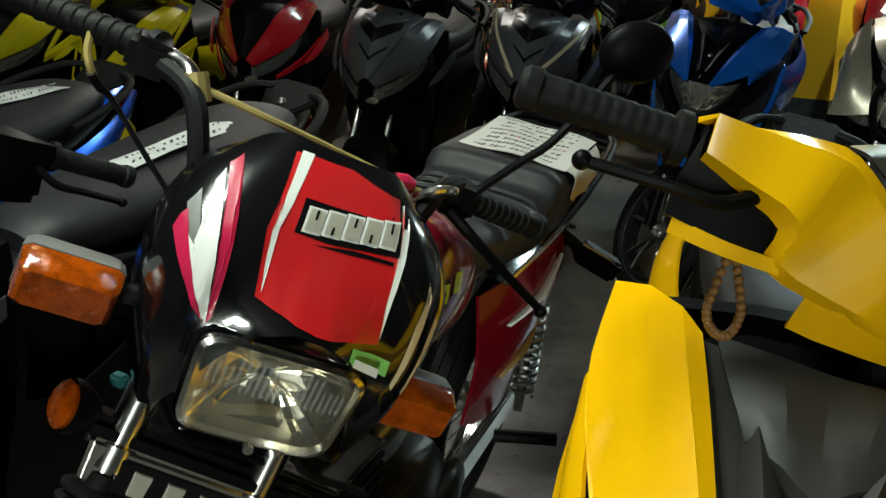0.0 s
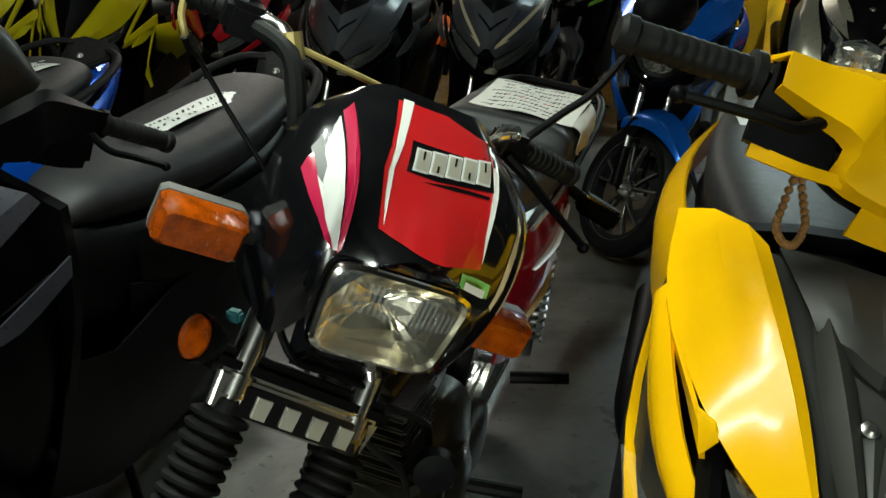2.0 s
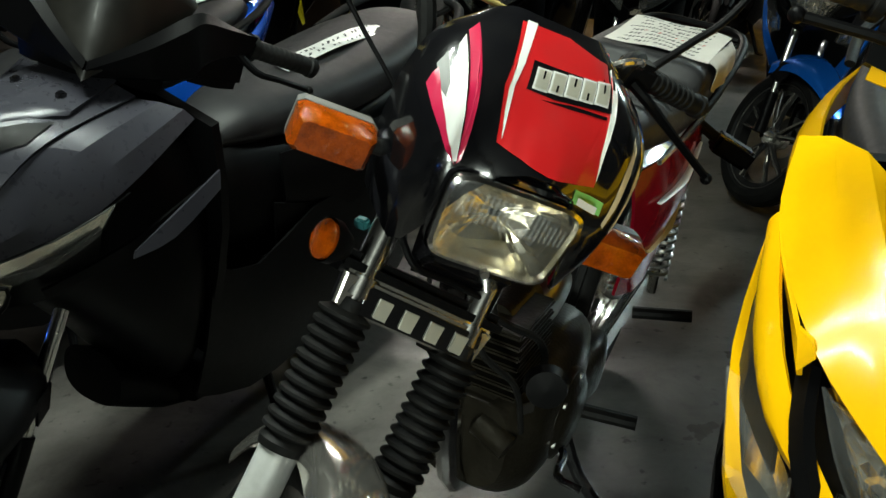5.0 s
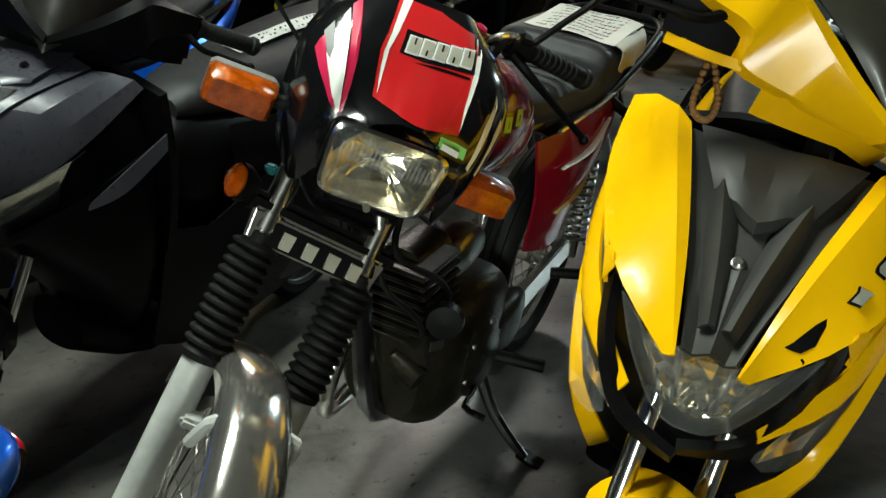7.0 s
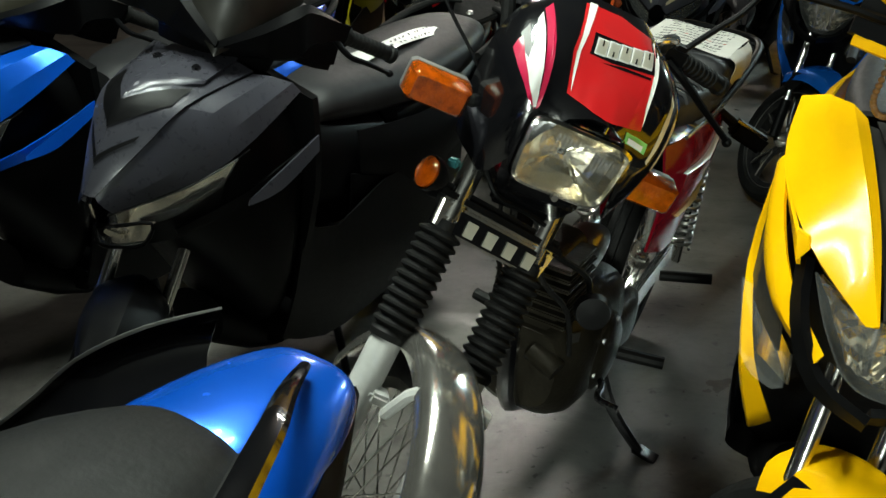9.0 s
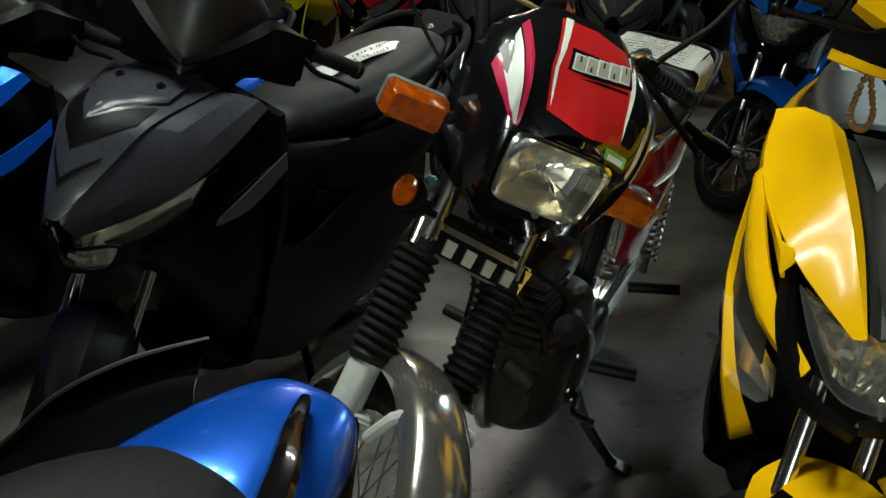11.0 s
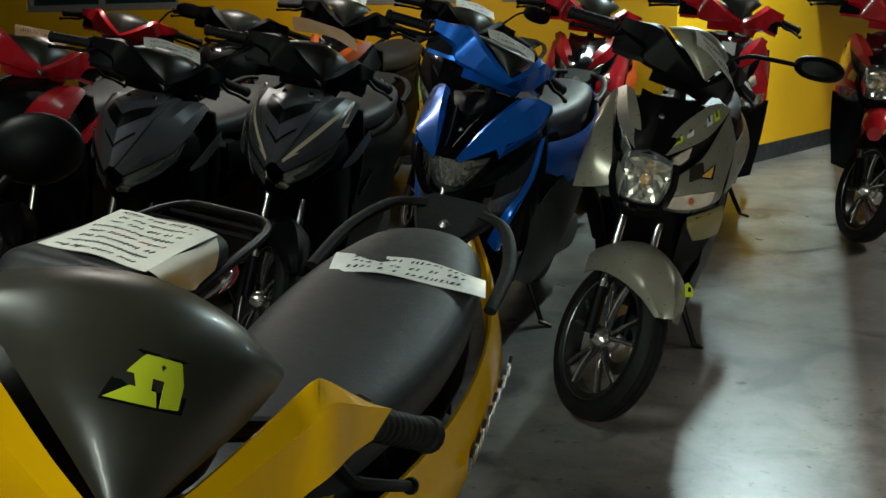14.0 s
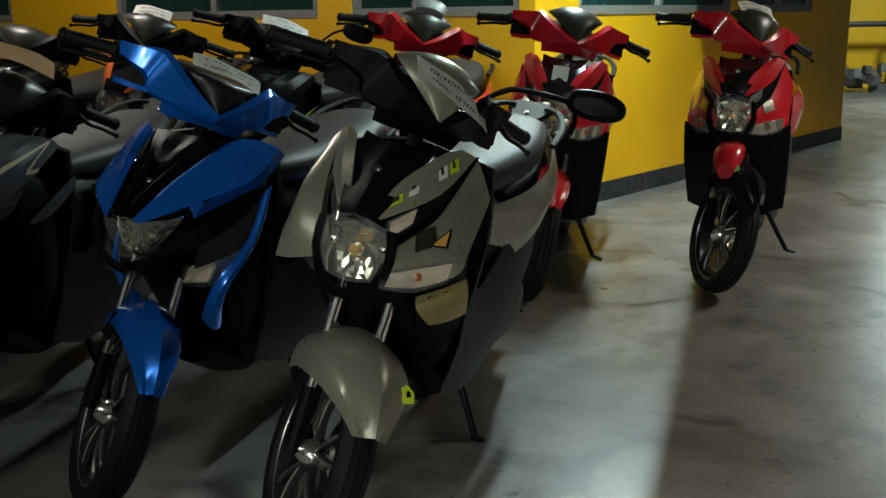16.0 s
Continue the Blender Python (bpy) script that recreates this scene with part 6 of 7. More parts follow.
    for sx in (-1, 1):
        for i in range(6):
            w = math.tau * i / 6 + 0.3
            part("cover_bolt", lathe([(0.0, 0.008), (0.0065, 0.007), (0.0075, 0.0)], (sx * 0.118, 0.72 + 0.074 * math.cos(w), 0.31 + 0.074 * math.sin(w)), (sx, 0, 0), 8), STEEL, en)
    part("carburettor", loft([(0.68, 0.02, 0.50, 0.035, 0.04, 2.4), (0.74, 0.02, 0.51, 0.04, 0.05, 2.6), (0.82, 0.02, 0.50, 0.03, 0.035, 2.4)]), STEEL, en)
    part("sprocket_cover", loft([(0.80, 0.085, 0.30, 0.03, 0.05, 3), (0.90, 0.095, 0.30, 0.032, 0.062, 3), (0.98, 0.09, 0.30, 0.02, 0.045, 2.6)]), OILY, en)
    for k, (p, q) in enumerate((((0.05, 0.42, 0.72), (0.09, 0.60, 0.45)), ((0.02, 0.40, 0.70), (0.10, 0.50, 0.40)), ((-0.05, 0.40, 0.70), (-0.09, 0.56, 0.42)))):
        a, b = Vector(p), Vector(q)
        part("hose", tube([a, a.lerp(b, 0.35) + Vector((0.02 * (k - 1), -0.05, 0)), a.lerp(b, 0.7) + Vector((0.015, -0.02, 0.02)), b], 0.006 - 0.001 * k, 8, 5), RUBBER, en)
    part("breather", tube([(0.02, 0.53, 0.365), (0.08, 0.52, 0.345)], 0.022, 14, 1), OILY, en)
    part("maker_plate", block((0.085, 0.565, 0.40), (0.004, 0.03, 0.022), 0.001, Matrix.Rotation(radians(-30), 4, "Z")), STEEL, en, "small bright metal plate")
    part("connector", block((-0.075, 0.235, 0.80), (0.018, 0.014, 0.014), 0.003), TEAL, t, "teal wire connector")
    part("horn", lathe([(0.0, 0.02), (0.03, 0.018), (0.034, 0.0), (0.02, -0.02)], (0.13, 0.47, 0.52), (0.4, -1, 0.1), 20), PLASTIC, t)
    part("exhaust_pipe", tube([(-0.05, 0.54, 0.42), (-0.06, 0.46, 0.36), (-0.08, 0.47, 0.24), (-0.11, 0.62, 0.18), (-0.13, 0.90, 0.19), (-0.14, 1.1, 0.23), (-0.15, 1.62, 0.30)], [0.017, 0.017, 0.017, 0.018, 0.022, 0.042, 0.045], 12, 4), CHROME, t)
    part("gear_lever", tube([(0.10, 0.72, 0.26), (0.14, 0.66, 0.27), (0.155, 0.58, 0.285), (0.20, 0.57, 0.285)], 0.007, 8, 3), BLACK, t)
    sd = part("side_stand", tube([(0.10, 0.78, 0.24), (0.15, 0.79, 0.14), (0.228, 0.805, 0.053)], [0.014, 0.013, 0.011], 8, 3), BLACK, t)
    part("stand_foot", block((0.242, 0.81, 0.050), (0.06, 0.04, 0.01), 0.003, Matrix.Rotation(radians(12), 4, "Y")), BLACK, sd)
    back = m.inverted()
    d = Vector((0.069, 0.033, -0.034)).normalized()
    turn = Matrix((d, Vector((-0.43, 0.90, 0.0)).normalized(), d.cross(Vector((-0.43, 0.90, 0.0)).normalized()))).transposed().to_4x4()
    rs = part("rear_signal", block((0.200, 1.300, 0.668), (0.092, 0.046, 0.044), 0.007, turn), PLASTIC, t, "black rear turn signal with a bright upper edge")
    part("signal_edge", block((0.206, 1.279, 0.690), (0.082, 0.008, 0.006), 0.002, turn), CHROME, rs)
    part("signal_stalk", tube([(0.125, 1.270, 0.715), (0.165, 1.285, 0.690)], 0.012, 10, 1), RUBBER, rs)
    mr = part("mirror", tube([back @ Vector(p) for p in ((0.282, 1.605, 0.908), (0.302, 1.626, 0.924), (0.352, 1.632, 0.960), (0.400, 1.640, 0.995), (0.470, 1.690, 1.072))], 0.0055, 8, 5), PLASTIC, t, "thin black mirror stalk")
    bm = bmesh.new()
    bmesh.ops.create_uvsphere(bm, u_segments=20, v_segments=12, radius=1.0, matrix=Matrix.Translation(back @ Vector((0.490, 1.700, 1.092))) @ Matrix.Rotation(radians(35), 4, "Z") @ Matrix.Rotation(radians(-10), 4, "Y") @ Matrix.Diagonal((0.050, 0.022, 0.040, 1)))
    part("mirror_shell", bm, PLASTIC, mr, "rounded black mirror shell")
    return t, S


MACHO_STEER = 39.8
MACHO = pose(-0.13, 1.063, 0.0, 0, 9.9, -12.5)
motorcycle(MACHO)
PN = pose(0.016, 1.32, 0.862, 2, 0, 0)
pn = note("paper_note", MACHO @ PN, 0.212, 0.23, "crumpled white paper note taped on the black motorcycle seat", True, seed=3, rows=8, bend=0.004)
bm = sheet([[(0.138, 1.222, 0.852), (0.139, 1.29, 0.858), (0.139, 1.36, 0.854), (0.138, 1.438, 0.856)], [(0.156, 1.23, 0.838), (0.160, 1.30, 0.842), (0.157, 1.36, 0.836), (0.155, 1.42, 0.840)],
            [(0.152, 1.235, 0.800), (0.166, 1.29, 0.806), (0.154, 1.35, 0.798), (0.160, 1.40, 0.808)], [(0.158, 1.25, 0.790), (0.150, 1.30, 0.794), (0.160, 1.34, 0.789), (0.152, 1.37, 0.800)]], 0.0012, 3)
bm.transform(PN.inverted() @ Matrix.Translation((-0.016, -0.01, 0)))
part("hanging_edge", bm, PAPER, pn)

# ---- the yellow scooter ----
def surf(grid, u, v, h=0.0, sx=1):
    """A point over a panel's grid: u along a row, v from row to row, both 0 to 1, raised by h."""
    def at_uv(a, b):
        a, b = min(max(a, 0), 1), min(max(b, 0), 1)
        rows = [curve_points(r, 6) for r in grid]
        n = len(rows[0]) - 1
        f = a * n
        j = min(int(f), n - 1)
        col = curve_points([r[j].lerp(r[j + 1], f - j) for r in rows], 6)
        m = len(col) - 1
        g = b * m
        i = min(int(g), m - 1)
        return col[i].lerp(col[i + 1], g - i)
    p = at_uv(u, v)
    n = (at_uv(u + 0.04, v) - at_uv(u - 0.04, v)).cross(at_uv(u, v + 0.04) - at_uv(u, v - 0.04)).normalized()
    if n.z < 0:
        n = -n
    q = p + n * h
    return Vector((q.x * sx, q.y, q.z))


def film(name, grid, quad, mat, parent, h, S=None, n=8, label=""):
    """A thin decal on a panel between four (u, v) corners."""
    a, b, c, e = (Vector((*q, 0)) for q in quad)
    rows = [[surf(grid, *a.lerp(e, i / n).lerp(b.lerp(c, i / n), k / n)[:2], h) for k in range(n + 1)] for i in range(n + 1)]
    bm = sheet(rows, 0.0008)
    if S is not None:
        bm.transform(S)
    return part(name, bm, mat, parent, label)


def lay(name, target, outline, c, into, mat, label="", h=0.0008):
    """A thin decal laid on a mesh: a small outline round c cast along a direction onto it."""
    src = bmesh.new()
    src.from_mesh(target.data)
    src.transform(target.matrix_local)
    tree = BVHTree.FromBMesh(src)
    into = Vector(into).normalized()
    right = into.cross(Vector((0, 0, 1))).normalized()
    up = right.cross(into)
    bm = bmesh.new()
    verts = []
    for r in (1.0, 0.5):
        for x, z in outline:
            q = Vector(c) + right * x * r + up * z * r - into * 0.10
            p, n, _, _ = tree.ray_cast(q, into, 0.25)
            p = p - into * h if p else q + into * (0.10 - h)
            verts.append(bm.verts.new(p))
    k = len(outline)
    for i in range(k):
        bm.faces.new((verts[i], verts[(i + 1) % k], verts[k + (i + 1) % k], verts[k + i]))
    bm.faces.new(verts[k:])
    src.free()
    return part(name, bm, mat, target.parent, label)


SCREEN_LOW = [[(-0.037, 0.247, 1.006), (-0.024, 0.236, 1.009), (0, 0.231, 1.012), (0.024, 0.236, 1.009), (0.037, 0.247, 1.006)],
              [(-0.076, 0.280, 1.036), (-0.046, 0.258, 1.044), (0, 0.248, 1.048), (0.046, 0.258, 1.044), (0.076, 0.280, 1.036)],
              [(-0.110, 0.322, 1.062), (-0.062, 0.290, 1.076), (0, 0.276, 1.082), (0.062, 0.290, 1.076), (0.110, 0.322, 1.062)]]

YS = pose(0.438, 1.007, 0.0, 0, 11.5, -9.7)
ysc, YST = scooter("scooter", YS, "bright yellow and black scooter with wooden beads on its handlebar", YELLOW, DARK, steer=39, bars=pose(0.0265, -0.0988, 0.0327, -5.75, 2.15, 4.42))
note("tape_note", YS @ pose(0.019, 1.225, 0.846, 4, 0, 12), 0.25, 0.080, "white taped label with handwriting across the black scooter seat", False, TAPE, 0.012, 3, 5)
# name badge, arrow decals and helmet-shaped logo
pans = [c for c in ysc.children if c.name.startswith("side_panel_front")]
ypan = max(pans, key=lambda c: sum(v.co.x for v in c.data.vertices))
low0, low1, top0, top1 = (Vector(p) for p in ((0.123, 0.133, 0.816), (0.163, 0.242, 0.856), (0.108, 0.127, 0.820), (0.150, 0.236, 0.869)))
for i in range(5):
    p, q = i / 5, (i + 0.96) / 5
    quad = [low0.lerp(low1, p), low0.lerp(low1, q), top0.lerp(top1, q), top0.lerp(top1, p)]
    mid = sum(quad, Vector()) / 4
    stick("badge_shadow", ypan, [mid.lerp(v, 1.22) for v in quad], BLACK, 0.0008, 2)
    stick("badge_block", ypan, [mid.lerp(v, 1.02) for v in quad], EMBLEM, 0.0040, 2, "raised pewter badge block")
stick("arrow_decal", ypan, [(0.186, 0.341, 0.884), (0.184, 0.331, 0.880), (0.131, 0.162, 0.826), (0.122, 0.143, 0.818), (0.128, 0.158, 0.828)], BLACK)
stick("arrow_decal", ypan, [(0.185, 0.332, 0.876), (0.184, 0.326, 0.873), (0.134, 0.146, 0.804), (0.130, 0.142, 0.806)], BLACK)
stick("arrow_decal", ypan, [(0.120, 0.143, 0.812), (0.134, 0.146, 0.804), (0.124, 0.122, 0.790), (0.086, 0.070, 0.776), (0.072, 0.062, 0.782), (0.092, 0.098, 0.800)], BLACK)
stick("arrow_decal", ypan, [(0.124, 0.116, 0.787), (0.126, 0.114, 0.783), (0.090, 0.064, 0.768), (0.086, 0.066, 0.772)], BLACK)
lg = film("logo_base", SCREEN_LOW, ((0.33, 0.53), (0.50, 0.53), (0.49, 0.63), (0.41, 0.64)), LIME, ysc, 0.0012, YST, label="lime green helmet-shaped logo")
film("logo_rim", SCREEN_LOW, ((0.315, 0.51), (0.595, 0.51), (0.585, 0.88), (0.43, 0.90)), BLACK, lg, 0.0006, YST)
film("logo_crown", SCREEN_LOW, ((0.40, 0.72), (0.57, 0.70), (0.55, 0.86), (0.45, 0.87)), LIME, lg, 0.0013, YST)
film("logo_back", SCREEN_LOW, ((0.51, 0.53), (0.575, 0.54), (0.57, 0.72), (0.51, 0.71)), LIME, lg, 0.0013, YST)
film("logo_neck", SCREEN_LOW, ((0.43, 0.63), (0.475, 0.63), (0.475, 0.73), (0.42, 0.73)), LIME, lg, 0.0013, YST)
# bright letter strip along the tail
for i in range(8):
    y = 1.02 + i * 0.031
    part("tail_badge", plate([(0.203, y, 0.640 + i * 0.009), (0.201, y + 0.022, 0.646 + i * 0.009), (0.199, y + 0.024, 0.668 + i * 0.009), (0.201, y + 0.002, 0.662 + i * 0.009)], (0.006, 0, 0.001), 0.001), CHROME, ysc)

# beads hung on the left bar
bt = thing("bead_bracelet", Matrix.Translation((0.565, 1.245, 0.90)), "brown wooden bead bracelet hanging on the handlebar", "bracelet")
bead_mesh = bmesh.new()
bmesh.ops.create_uvsphere(bead_mesh, u_segments=10, v_segments=8, radius=0.0045)
first = part("bead", bead_mesh, BEAD, bt)
rnd = random.Random(4)
loop = curve_points([(x * 0.62, y, z * 0.62 + 0.012) for x, y, z in [(0.004, 0.005, 0.125), (-0.014, 0.0, 0.075), (-0.024, -0.004, 0.030), (-0.012, -0.006, 0.004), (0.010, -0.004, 0.002), (0.022, 0.002, 0.030), (0.016, 0.006, 0.075), (0.006, 0.008, 0.125)]], 4)
for i, p in enumerate(loop):
    if i == 0:
        first.location = p
        continue
    o = new("bead", first.data)
    o.parent = bt
    o.location = p + Vector((0, rnd.uniform(-0.002, 0.002), 0))
part("cord", tube(loop, 0.0014, 5, 1), PLASTIC, bt)


def at(x, y, lean, yaw, scale=1.0):
    return pose(x, y, 0, 0, lean, yaw) @ Matrix.Scale(scale, 4)


def slip(m, w, h, label, mat=PAPER, rows=2, seed=1, bend=0.012):
    return note("paper_strip", m, w, h, label, False, mat, bend, rows, seed)


# ---- scooters standing round ----
ROW1, ROW2, ROW3 = "front row of scooters", "second row of scooters", "back row of scooters"
M_C = at(-0.795, 1.345, 10, -12.2, 0.985)
csc, CST = scooter("scooter", M_C, "dark grey and black scooter with a taped label on its seat", GUNMETAL, GUNMETAL, steer=34, cowl=PLASTIC, screen=VISOR, fender=PLASTIC, mask="chevron", tall=2.6, wing=PLASTIC, tail=PLASTIC, group=ROW1)
lb = part("low_beam_lamp", facets([[(-0.026, 0.046, 0.630), (0.034, 0.040, 0.652), (0.096, 0.048, 0.674)], [(-0.016, 0.042, 0.600), (0.034, 0.034, 0.614), (0.082, 0.044, 0.634)]], 8, 3), REFLECTOR, csc, "clear low beam lamp", angle=3)
ln = part("low_beam_lens", sheet([[(-0.029, 0.030, 0.628), (0.034, 0.020, 0.651), (0.100, 0.032, 0.674)], [(-0.018, 0.030, 0.598), (0.034, 0.022, 0.612), (0.084, 0.032, 0.632)]], 0.003, 3), LENS, lb)
ln.visible_shadow = False
part("lamp_frame", tube([(-0.031, 0.030, 0.629), (0.034, 0.019, 0.653), (0.103, 0.032, 0.677), (0.086, 0.032, 0.630), (0.034, 0.021, 0.609), (-0.019, 0.030, 0.595), (-0.031, 0.030, 0.629)], 0.004, 6, 3), PLASTIC, lb)
note("tape_note", M_C @ pose(0.012, 1.10, 0.838, 0, -3, 88), 0.50, 0.055, "white taped label along the black scooter seat", False, TAPE, 0.006, 2, 11)
M_B1 = at(-1.41, 1.50, 11, -12)
scooter("scooter", M_B1, "bright blue and black scooter with a taped label", BLUE, PLASTIC, steer=34, cowl=PLASTIC, group=ROW1, mask="chevron")
note("tape_note", M_B1 @ pose(0.0, 1.22, 0.850, 0, -5, 84), 0.30, 0.055, "white taped label along the black scooter seat", False, TAPE, 0.006, 2, 12)
# the bike next to the camera: only its tail is seen
M_D = at(-0.534, -0.933, 8, -16)
dsc, DST = scooter("scooter", M_D, "blue scooter seen from behind with a red tail light", BLUE, PLASTIC, steer=20, cowl=PLASTIC, tail=PLASTIC, group=ROW1, rail=False, seat_mat=RUBBER)
tc = part("tail_cowl", loft([(1.40, 0, 0.765, 0.100, 0.048, 2.2), (1.46, 0, 0.772, 0.099, 0.050, 2.2), (1.478, 0, 0.779, 0.098, 0.054, 2.2), (1.556, 0, 0.790, 0.080, 0.046, 2.3), (1.610, 0, 0.797, 0.060, 0.034, 2.5), (1.632, 0, 0.800, 0.047, 0.026, 2.6), (1.640, 0, 0.801, 0.036, 0.019, 2.6)], 28), BLUE, dsc, "glossy blue tail cowl", angle=20)
part("cowl_groove", tube([(0.060, 1.455, 0.822), (0.048, 1.52, 0.829), (0.036, 1.58, 0.826), (0.024, 1.637, 0.817)], 0.0022, 6, 5), BLACK, tc)
part("tail_lamp", loft([(1.60, 0.010, 0.786, 0.030, 0.014, 2.6), (1.648, 0.010, 0.796, 0.022, 0.011, 2.4)]), REDLENS, dsc, "red tail light")
inv = M_D.inverted()
part("grab_strip", tube([inv @ Vector(p) for p in ((0.036, 0.562, 0.832), (0.058, 0.475, 0.856), (0.080, 0.385, 0.868), (0.090, 0.25, 0.862), (0.02, 0.16, 0.80))], [0.005, 0.009, 0.012, 0.013, 0.012], 8, 5, flat=0.6), BLACK, dsc, "black grab rail")
edge_line = [inv @ Vector(p) for p in ((-0.42, 0.60, 0.62), (-0.313, 0.637, 0.70), (-0.257, 0.659, 0.75), (-0.19, 0.685, 0.782), (-0.117, 0.712, 0.800))]
mg = part("splash_guard", sheet([edge_line, [p + Vector((0.0, -0.02, -0.05)) for p in edge_line], [Vector((0.0, 1.45, 0.55)).lerp(p, 0.55) for p in edge_line]], 0.003, 2), BLACK, dsc, "thin black splash guard")
# thin steel tube drawn as the light caught along the guard's upper edge
part("guard_glint", tube(edge_line, [0.003, 0.003, 0.003, 0.003, 0.0015], 6, 4), STEEL, mg, "bright steel tube drawn as the edge's glint")
M_BLUE = at(0.646, 3.730, 8, -16.4, 1.05)
b, BS = scooter("scooter", M_BLUE, "metallic blue and black scooter with a paper strip on its windscreen", NAVY, PLASTIC, steer=46, group=ROW2, wing=PLASTIC, edge=NAVY, tall=0.1, screen=VISOR)
slip(M_BLUE @ BS @ pose(0.02, 0.318, 1.072, 32, 4, 0), 0.19, 0.045, "white paper strip taped over a scooter windscreen", seed=2)
M_SIL = at(1.200, 3.500, 10.4, -16, 1.054)
b, SS = scooter("scooter", M_SIL, "champagne grey scooter with a paper note over its handlebar cowl", SILVER, PLASTIC, steer=40, group=ROW2, mask="lantern", stripes=LIME, cowl=PLASTIC, screen=SILVER, big_fender=True, edge=PLASTIC)
fnd = [c for c in b.children if c.name.startswith("front_fender")][0]
lay("fender_logo", fnd, [(-0.020, -0.018), (0.020, -0.018), (0.020, 0.004), (0.004, 0.022), (-0.010, 0.016), (-0.006, -0.004)], (0.184, -0.026, 0.445), (-0.6, 0.72, -0.3), LIME, "lime green helmet-shaped logo")
lay("logo_eye", fnd, [(0.004, -0.004), (0.013, -0.004), (0.010, 0.008), (0.004, 0.010)], (0.184, -0.026, 0.445), (-0.6, 0.72, -0.3), BLACK, h=0.0016)
wgs = [c for c in b.children if c.name.startswith("wing")]
wg = max(wgs, key=lambda c: sum(v.co.x for v in c.data.vertices))
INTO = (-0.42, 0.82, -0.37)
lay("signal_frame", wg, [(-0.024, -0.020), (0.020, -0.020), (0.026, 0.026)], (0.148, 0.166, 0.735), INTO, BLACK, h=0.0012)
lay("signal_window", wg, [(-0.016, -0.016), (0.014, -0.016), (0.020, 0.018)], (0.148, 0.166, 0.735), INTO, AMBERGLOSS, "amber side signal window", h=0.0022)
part("side_fairing", sheet([[(-0.172, 0.330, 0.895), (-0.146, 0.205, 0.815), (-0.112, 0.110, 0.740), (-0.092, 0.062, 0.660)], [(-0.196, 0.300, 0.850), (-0.186, 0.170, 0.785), (-0.166, 0.100, 0.720), (-0.150, 0.075, 0.640)], [(-0.214, 0.330, 0.800), (-0.206, 0.205, 0.735), (-0.196, 0.120, 0.690), (-0.200, 0.100, 0.626)]], 0.006, 3), SILVER, b, "champagne grey side fairing")
bp = part("badge_panel", sheet([[(0.126, 0.128, 0.604), (0.166, 0.165, 0.622), (0.204, 0.225, 0.640)], [(0.132, 0.124, 0.578), (0.172, 0.165, 0.596), (0.212, 0.230, 0.608)], [(0.150, 0.170, 0.535), (0.182, 0.205, 0.540), (0.206, 0.265, 0.548)]], 0.006, 3), CHAMPAGNE, b, "champagne gold badge panel", angle=15)
letter_bars(bp, "badge_mark", (0.146, 0.140, 0.592), (0.62, 0.75, 0.25), (0.1, -0.3, 0.9), 4, 0.016, BLACK, slant=0.2)
inv = M_SIL.inverted()
mr = part("mirror", tube([inv @ Vector(p) for p in ((1.62, 3.96, 1.01), (1.70, 3.94, 1.045), (1.80, 3.91, 1.030), (1.87, 3.89, 1.012))], 0.007, 8, 4), PLASTIC, b, "black mirror on a thin stalk")
bm = loft([(-0.020, 0.0, 0, 0.055, 0.022, 2.2), (-0.008, 0.004, 0, 0.074, 0.036, 2.3), (0.010, 0.004, 0, 0.078, 0.038, 2.3), (0.014, 0.004, 0, 0.072, 0.033, 2.3)])
bm.transform(inv @ pose(1.910, 3.885, 1.006, 0, 14, -8))
part("mirror_shell", bm, PLASTIC, mr, "black mirror shell")


def facing(c, along, up):
    """A placing at c whose x runs along and whose z points up as near as may be."""
    x = Vector(along).normalized()
    z = (Vector(up) - x * Vector(up).dot(x)).normalized()
    return Matrix.Translation(c) @ Matrix((x, z.cross(x), z)).transposed().to_4x4()


slip(facing((1.572, 3.70, 1.055), (0.155, 0.214, -0.153), (-0.35, -0.75, 0.55)), 0.30, 0.060, "crumpled paper note taped across a scooter cowl", seed=6, bend=0.012)
M_H = at(0.055, 3.862, 8, -4, 1.036)
b, HS = scooter("scooter", M_H, "satin grey scooter with gold edge lines", GREY, GREY, steer=34, group=ROW2, stripes=CREAM, cowl=PLASTIC, screen=VISOR, mask="chevron", wing=PLASTIC, tail=PLASTIC, fender=PLASTIC, tall=1.1)
slip(M_H @ HS @ pose(0.0, 0.312, 1.128, 30, 0, 0), 0.24, 0.07, "brown cardboard strip over a scooter windscreen", CARD, 0, 3, 0.02)
M_G = at(-0.475, 3.82, 7, -3.5, 1.03)
b, GS = scooter("scooter", M_G, "satin black scooter with an orange emblem", GREY, GREY, steer=34, group=ROW2, cowl=PLASTIC, screen=VISOR, mask="chevron", wing=PLASTIC, tail=PLASTIC, fender=PLASTIC)
em = part("emblem", lathe([(0.010, 0.0), (0.020, 0.0), (0.020, 0.004), (0.010, 0.004), (0.010, 0.0)], (-0.112, 0.135, 0.80), (-0.35, -0.75, 0.55), 18), ORANGE, b, "orange ring emblem")
part("emblem_bar", block((-0.112, 0.128, 0.772), (0.034, 0.006, 0.012), 0.002), ORANGE, em)
slip(M_G @ GS @ pose(0.02, 0.33, 1.082, 30, 0, 0), 0.20, 0.06, "white paper strip over a scooter windscreen", seed=8)
M_F = at(-0.99, 4.03, 5, 3.5, 1.07)
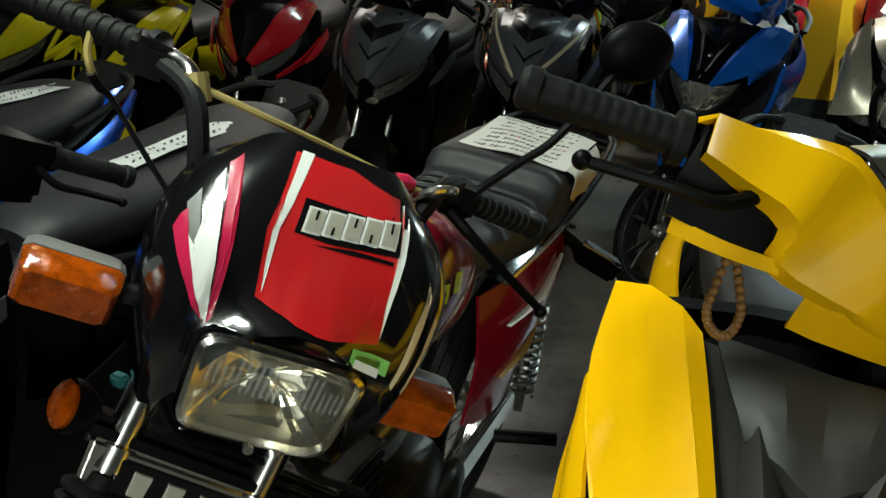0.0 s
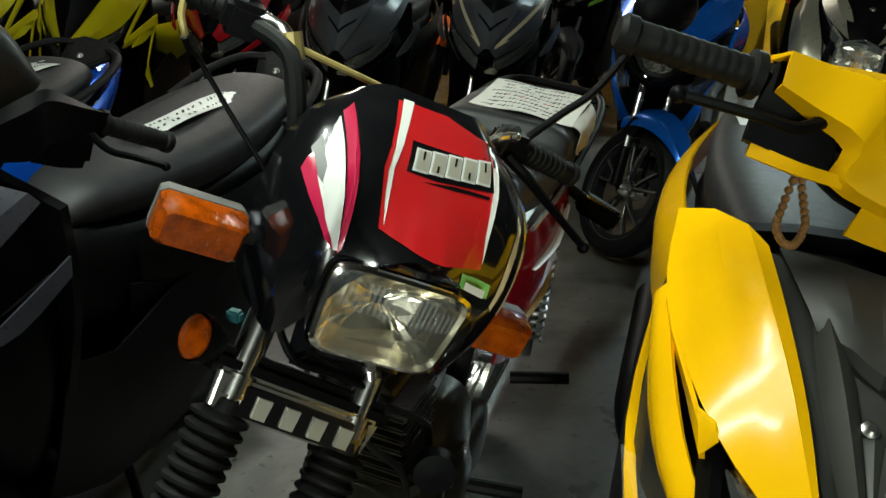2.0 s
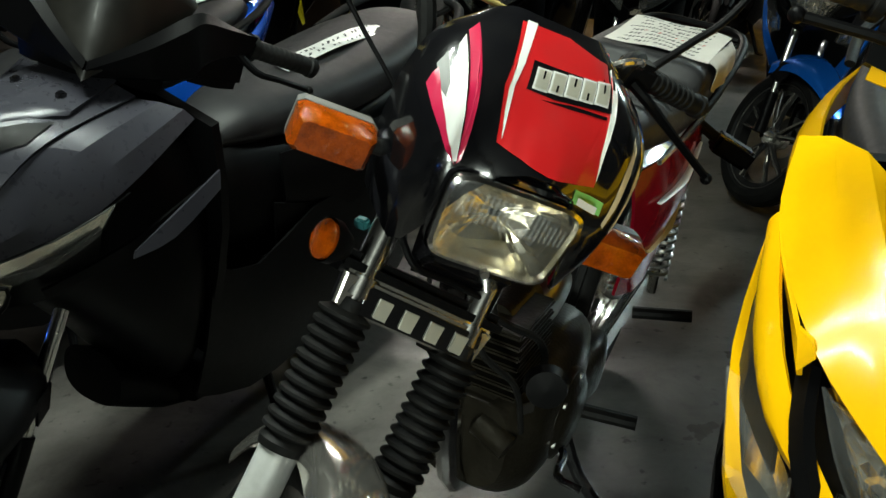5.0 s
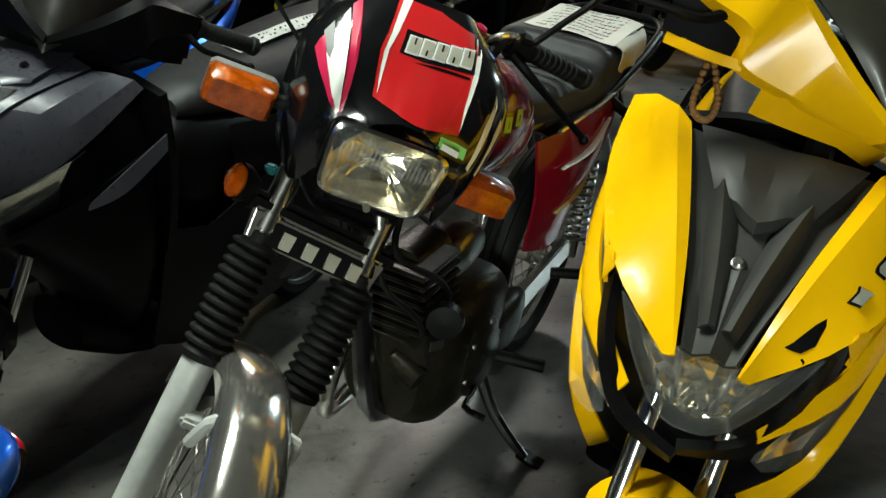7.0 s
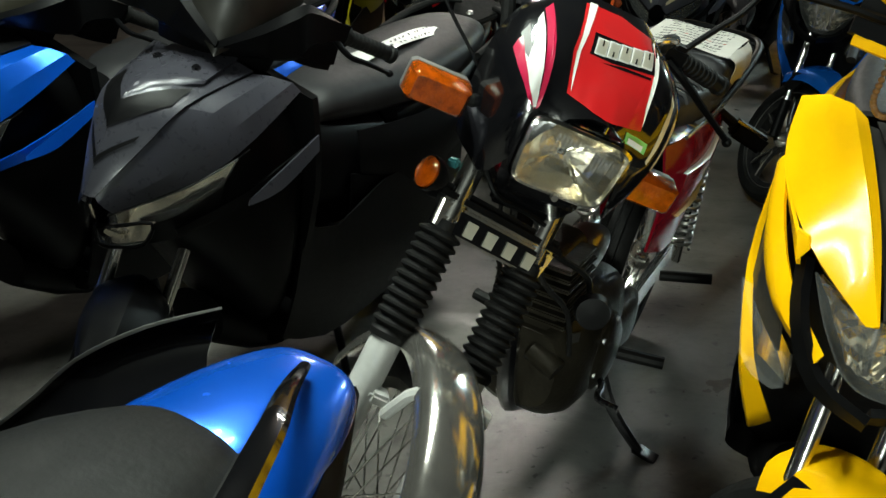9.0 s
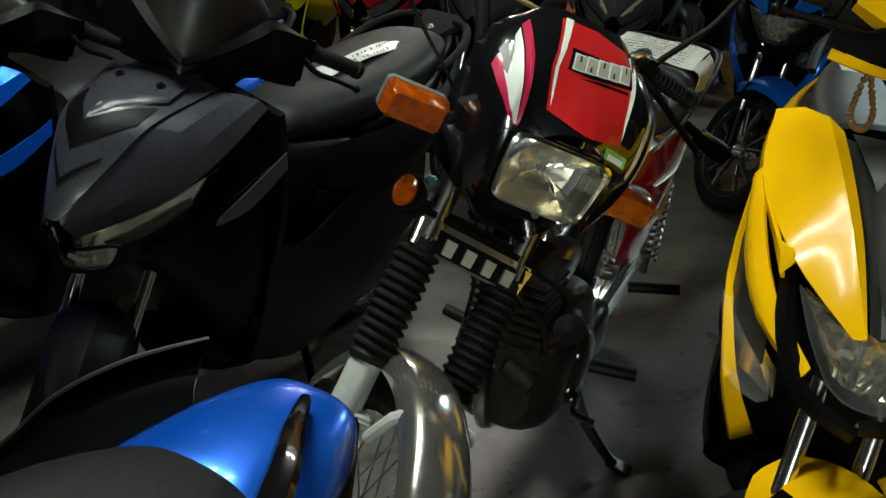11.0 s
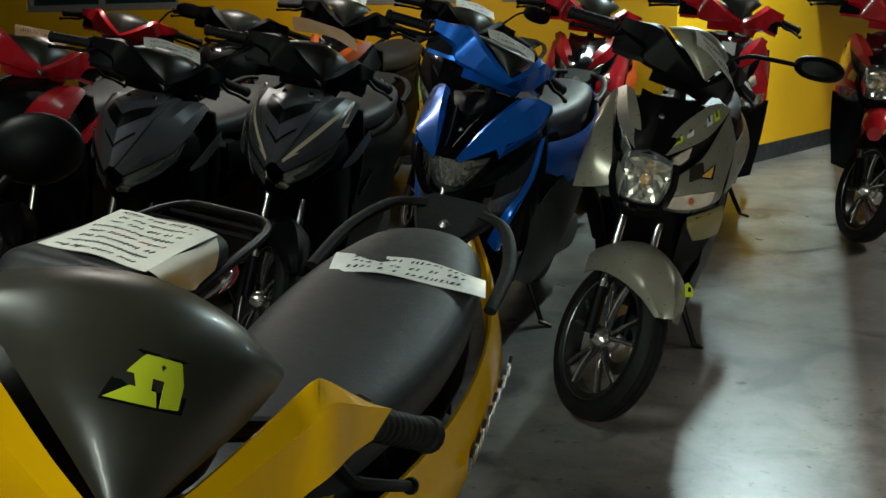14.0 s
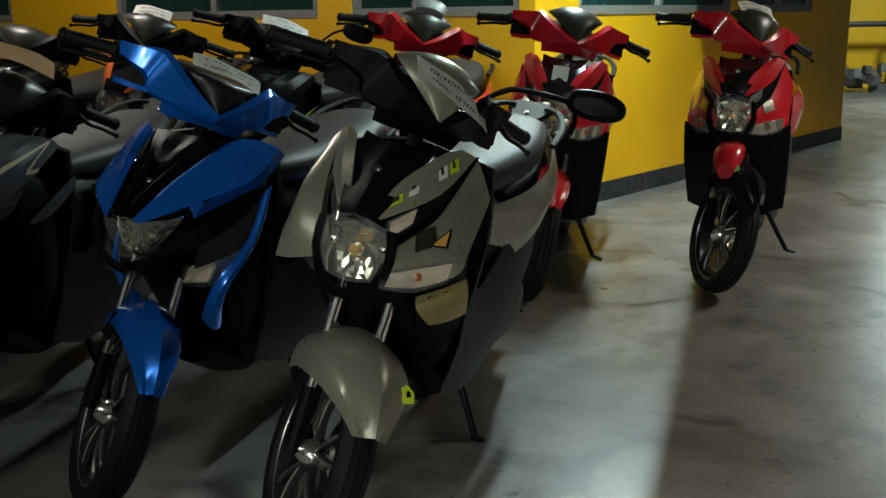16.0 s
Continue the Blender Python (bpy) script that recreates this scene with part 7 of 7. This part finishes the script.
b, FS = scooter("scooter", M_F, "red and black scooter with a sharp nose", RED, PLASTIC, steer=34, group=ROW2, mask="chevron", tail=PLASTIC, fender=PLASTIC)
slip(M_F @ FS @ pose(0.0, 0.325, 1.082, 30, 0, 0), 0.18, 0.06, "brown cardboard and tape over a scooter windscreen", CARD, 1, 4)
scooter("scooter", at(-1.59, 3.97, 9, 4, 1.05), "lemon yellow and black scooter with zigzag panels", LEMON, PLASTIC, steer=34, group=ROW2, mask="chevron", zigzag=True, wing=PLASTIC, screen=VISOR)
scooter("scooter", at(-2.13, 4.06, 7, 4, 1.05), "lemon yellow and black scooter with zigzag panels", LEMON, PLASTIC, steer=34, group=ROW2, mask="chevron", zigzag=True, wing=PLASTIC, screen=VISOR)
M_L = at(2.700, 5.695, 0.8, -21, 1.125)
b, LS = scooter("scooter", M_L, "red and black scooter standing alone by the yellow wall", RED, BLACK, edge=PLASTIC, steer=32, group=ROW3, apron=True, fender=PLASTIC, mask="lantern")
fd = part("fender_tip", loft([(-0.07, 0, 0.50, 0.030, 0.03, 2.2), (-0.02, 0, 0.54, 0.055, 0.045, 2.2), (0.05, 0, 0.56, 0.06, 0.05, 2.2)]), RED, b, "red fender tip")
part("fender_tag", block((0.03, -0.055, 0.505), (0.04, 0.006, 0.035), 0.002, Matrix.Rotation(radians(-30), 4, "X")), MINT, fd, "small green and white tag")
slip(M_L @ LS @ pose(0.0, 0.33, 1.11, 35, 0, 0), 0.15, 0.06, "white paper over a scooter meter", seed=14)
M_M = at(1.83, 5.58, 7, -10, 1.15)
b, MS = scooter("scooter", M_M, "red scooter with a white tag on its front", RED, BLACK, edge=PLASTIC, steer=15, group=ROW3, mask="lantern", apron=True)
part("tag", block((0.0, 0.10, 0.862), (0.06, 0.004, 0.06), 0.001, Matrix.Rotation(radians(-30), 4, "X")), WHITE, b, "white paper tag")
M_R = at(1.12, 5.90, 8, -10, 1.15)
b, RS = scooter("scooter", M_R, "red and black scooter with a pale meter cover", RED, BLACK, edge=PLASTIC, steer=15, group=ROW3, mask="lantern", apron=True)
bm = loft([(0.29, 0, 1.09, 0.06, 0.025, 2.6), (0.33, 0, 1.115, 0.075, 0.035, 2.8), (0.38, 0, 1.115, 0.07, 0.03, 2.8)])
bm.transform(RS)
part("meter_cover", bm, OFFWHITE, b, "pale plastic meter cover")
M_K = at(0.38, 5.80, 10, -14, 1.13)
b, KS = scooter("scooter", M_K, "black scooter with light green decals and a note on its screen", PLASTIC, BLACK, steer=30, group=ROW3, mask="chevron", wing=GREEN, mirrors=(1,))
slip(M_K @ KS @ pose(0.0, 0.325, 1.085, 30, 0, 0), 0.20, 0.06, "white paper note over a scooter windscreen", seed=18)
M_O = at(-0.30, 6.12, 8, -10, 1.16)
b, OS = scooter("scooter", M_O, "orange and black scooter with a note on its screen", ORANGE, BLACK, steer=15, cowl=PLASTIC, tail=PLASTIC, wing=PLASTIC, group=ROW3, mask="lantern", apron=True)
slip(M_O @ OS @ pose(0.0, 0.32, 1.11, 35, 0, 0), 0.16, 0.06, "white paper note over a scooter windscreen", seed=20)
scooter("scooter", at(-0.92, 6.05, 8, -10, 1.14), "plain black scooter in the back row", PLASTIC, BLACK, steer=15, group=ROW3, mask="chevron")
scooter("scooter", at(-1.58, 6.0, 8, -10, 1.14), "black and red scooter with a round mirror", PLASTIC, BLACK, steer=15, group=ROW3, mask="chevron", mirrors=(1,), cowl=RED)


# ---- beyond the wall's end ----
rl = thing("pipe_rail", Matrix.Translation((7.0, 17.2, 0)), "dark pipe rail in front of the far yellow wall", "rail")
part("rail_pipe", tube([(0.0, 0, 1.02), (2.4, 0, 1.02)], 0.045, 10, 1), SKIRT, rl)
for x in (0.25, 1.05, 2.2):
    part("rail_post", tube([(x, 0, 0), (x, 0, 1.02)], 0.04, 10, 1), SKIRT, rl)
heap = bmesh.new()
rnd = random.Random(21)
for i in range(90):
    x, y = rnd.uniform(-0.9, 2.2), rnd.uniform(-0.35, 0.35)
    sz = rnd.uniform(0.04, 0.16)
    top = 0.42 * math.exp(-((x - 0.4) / 1.1) ** 2) * rnd.random()
    block((x, y, top + sz * 0.4), (sz * rnd.uniform(0.8, 2), sz, sz * rnd.uniform(0.5, 1.2)), 0, Matrix.Rotation(rnd.uniform(0, 3), 4, "Z") @ Matrix.Rotation(rnd.uniform(-0.4, 0.4), 4, "X"), heap)
hp = part("rubble", heap, CONCRETE)
hp.matrix_world = Matrix.Translation((7.0, 17.0, 0))
tagged(hp, label="heap of grey rubble and scrap by the far wall", category="rubble", kind="stuff")
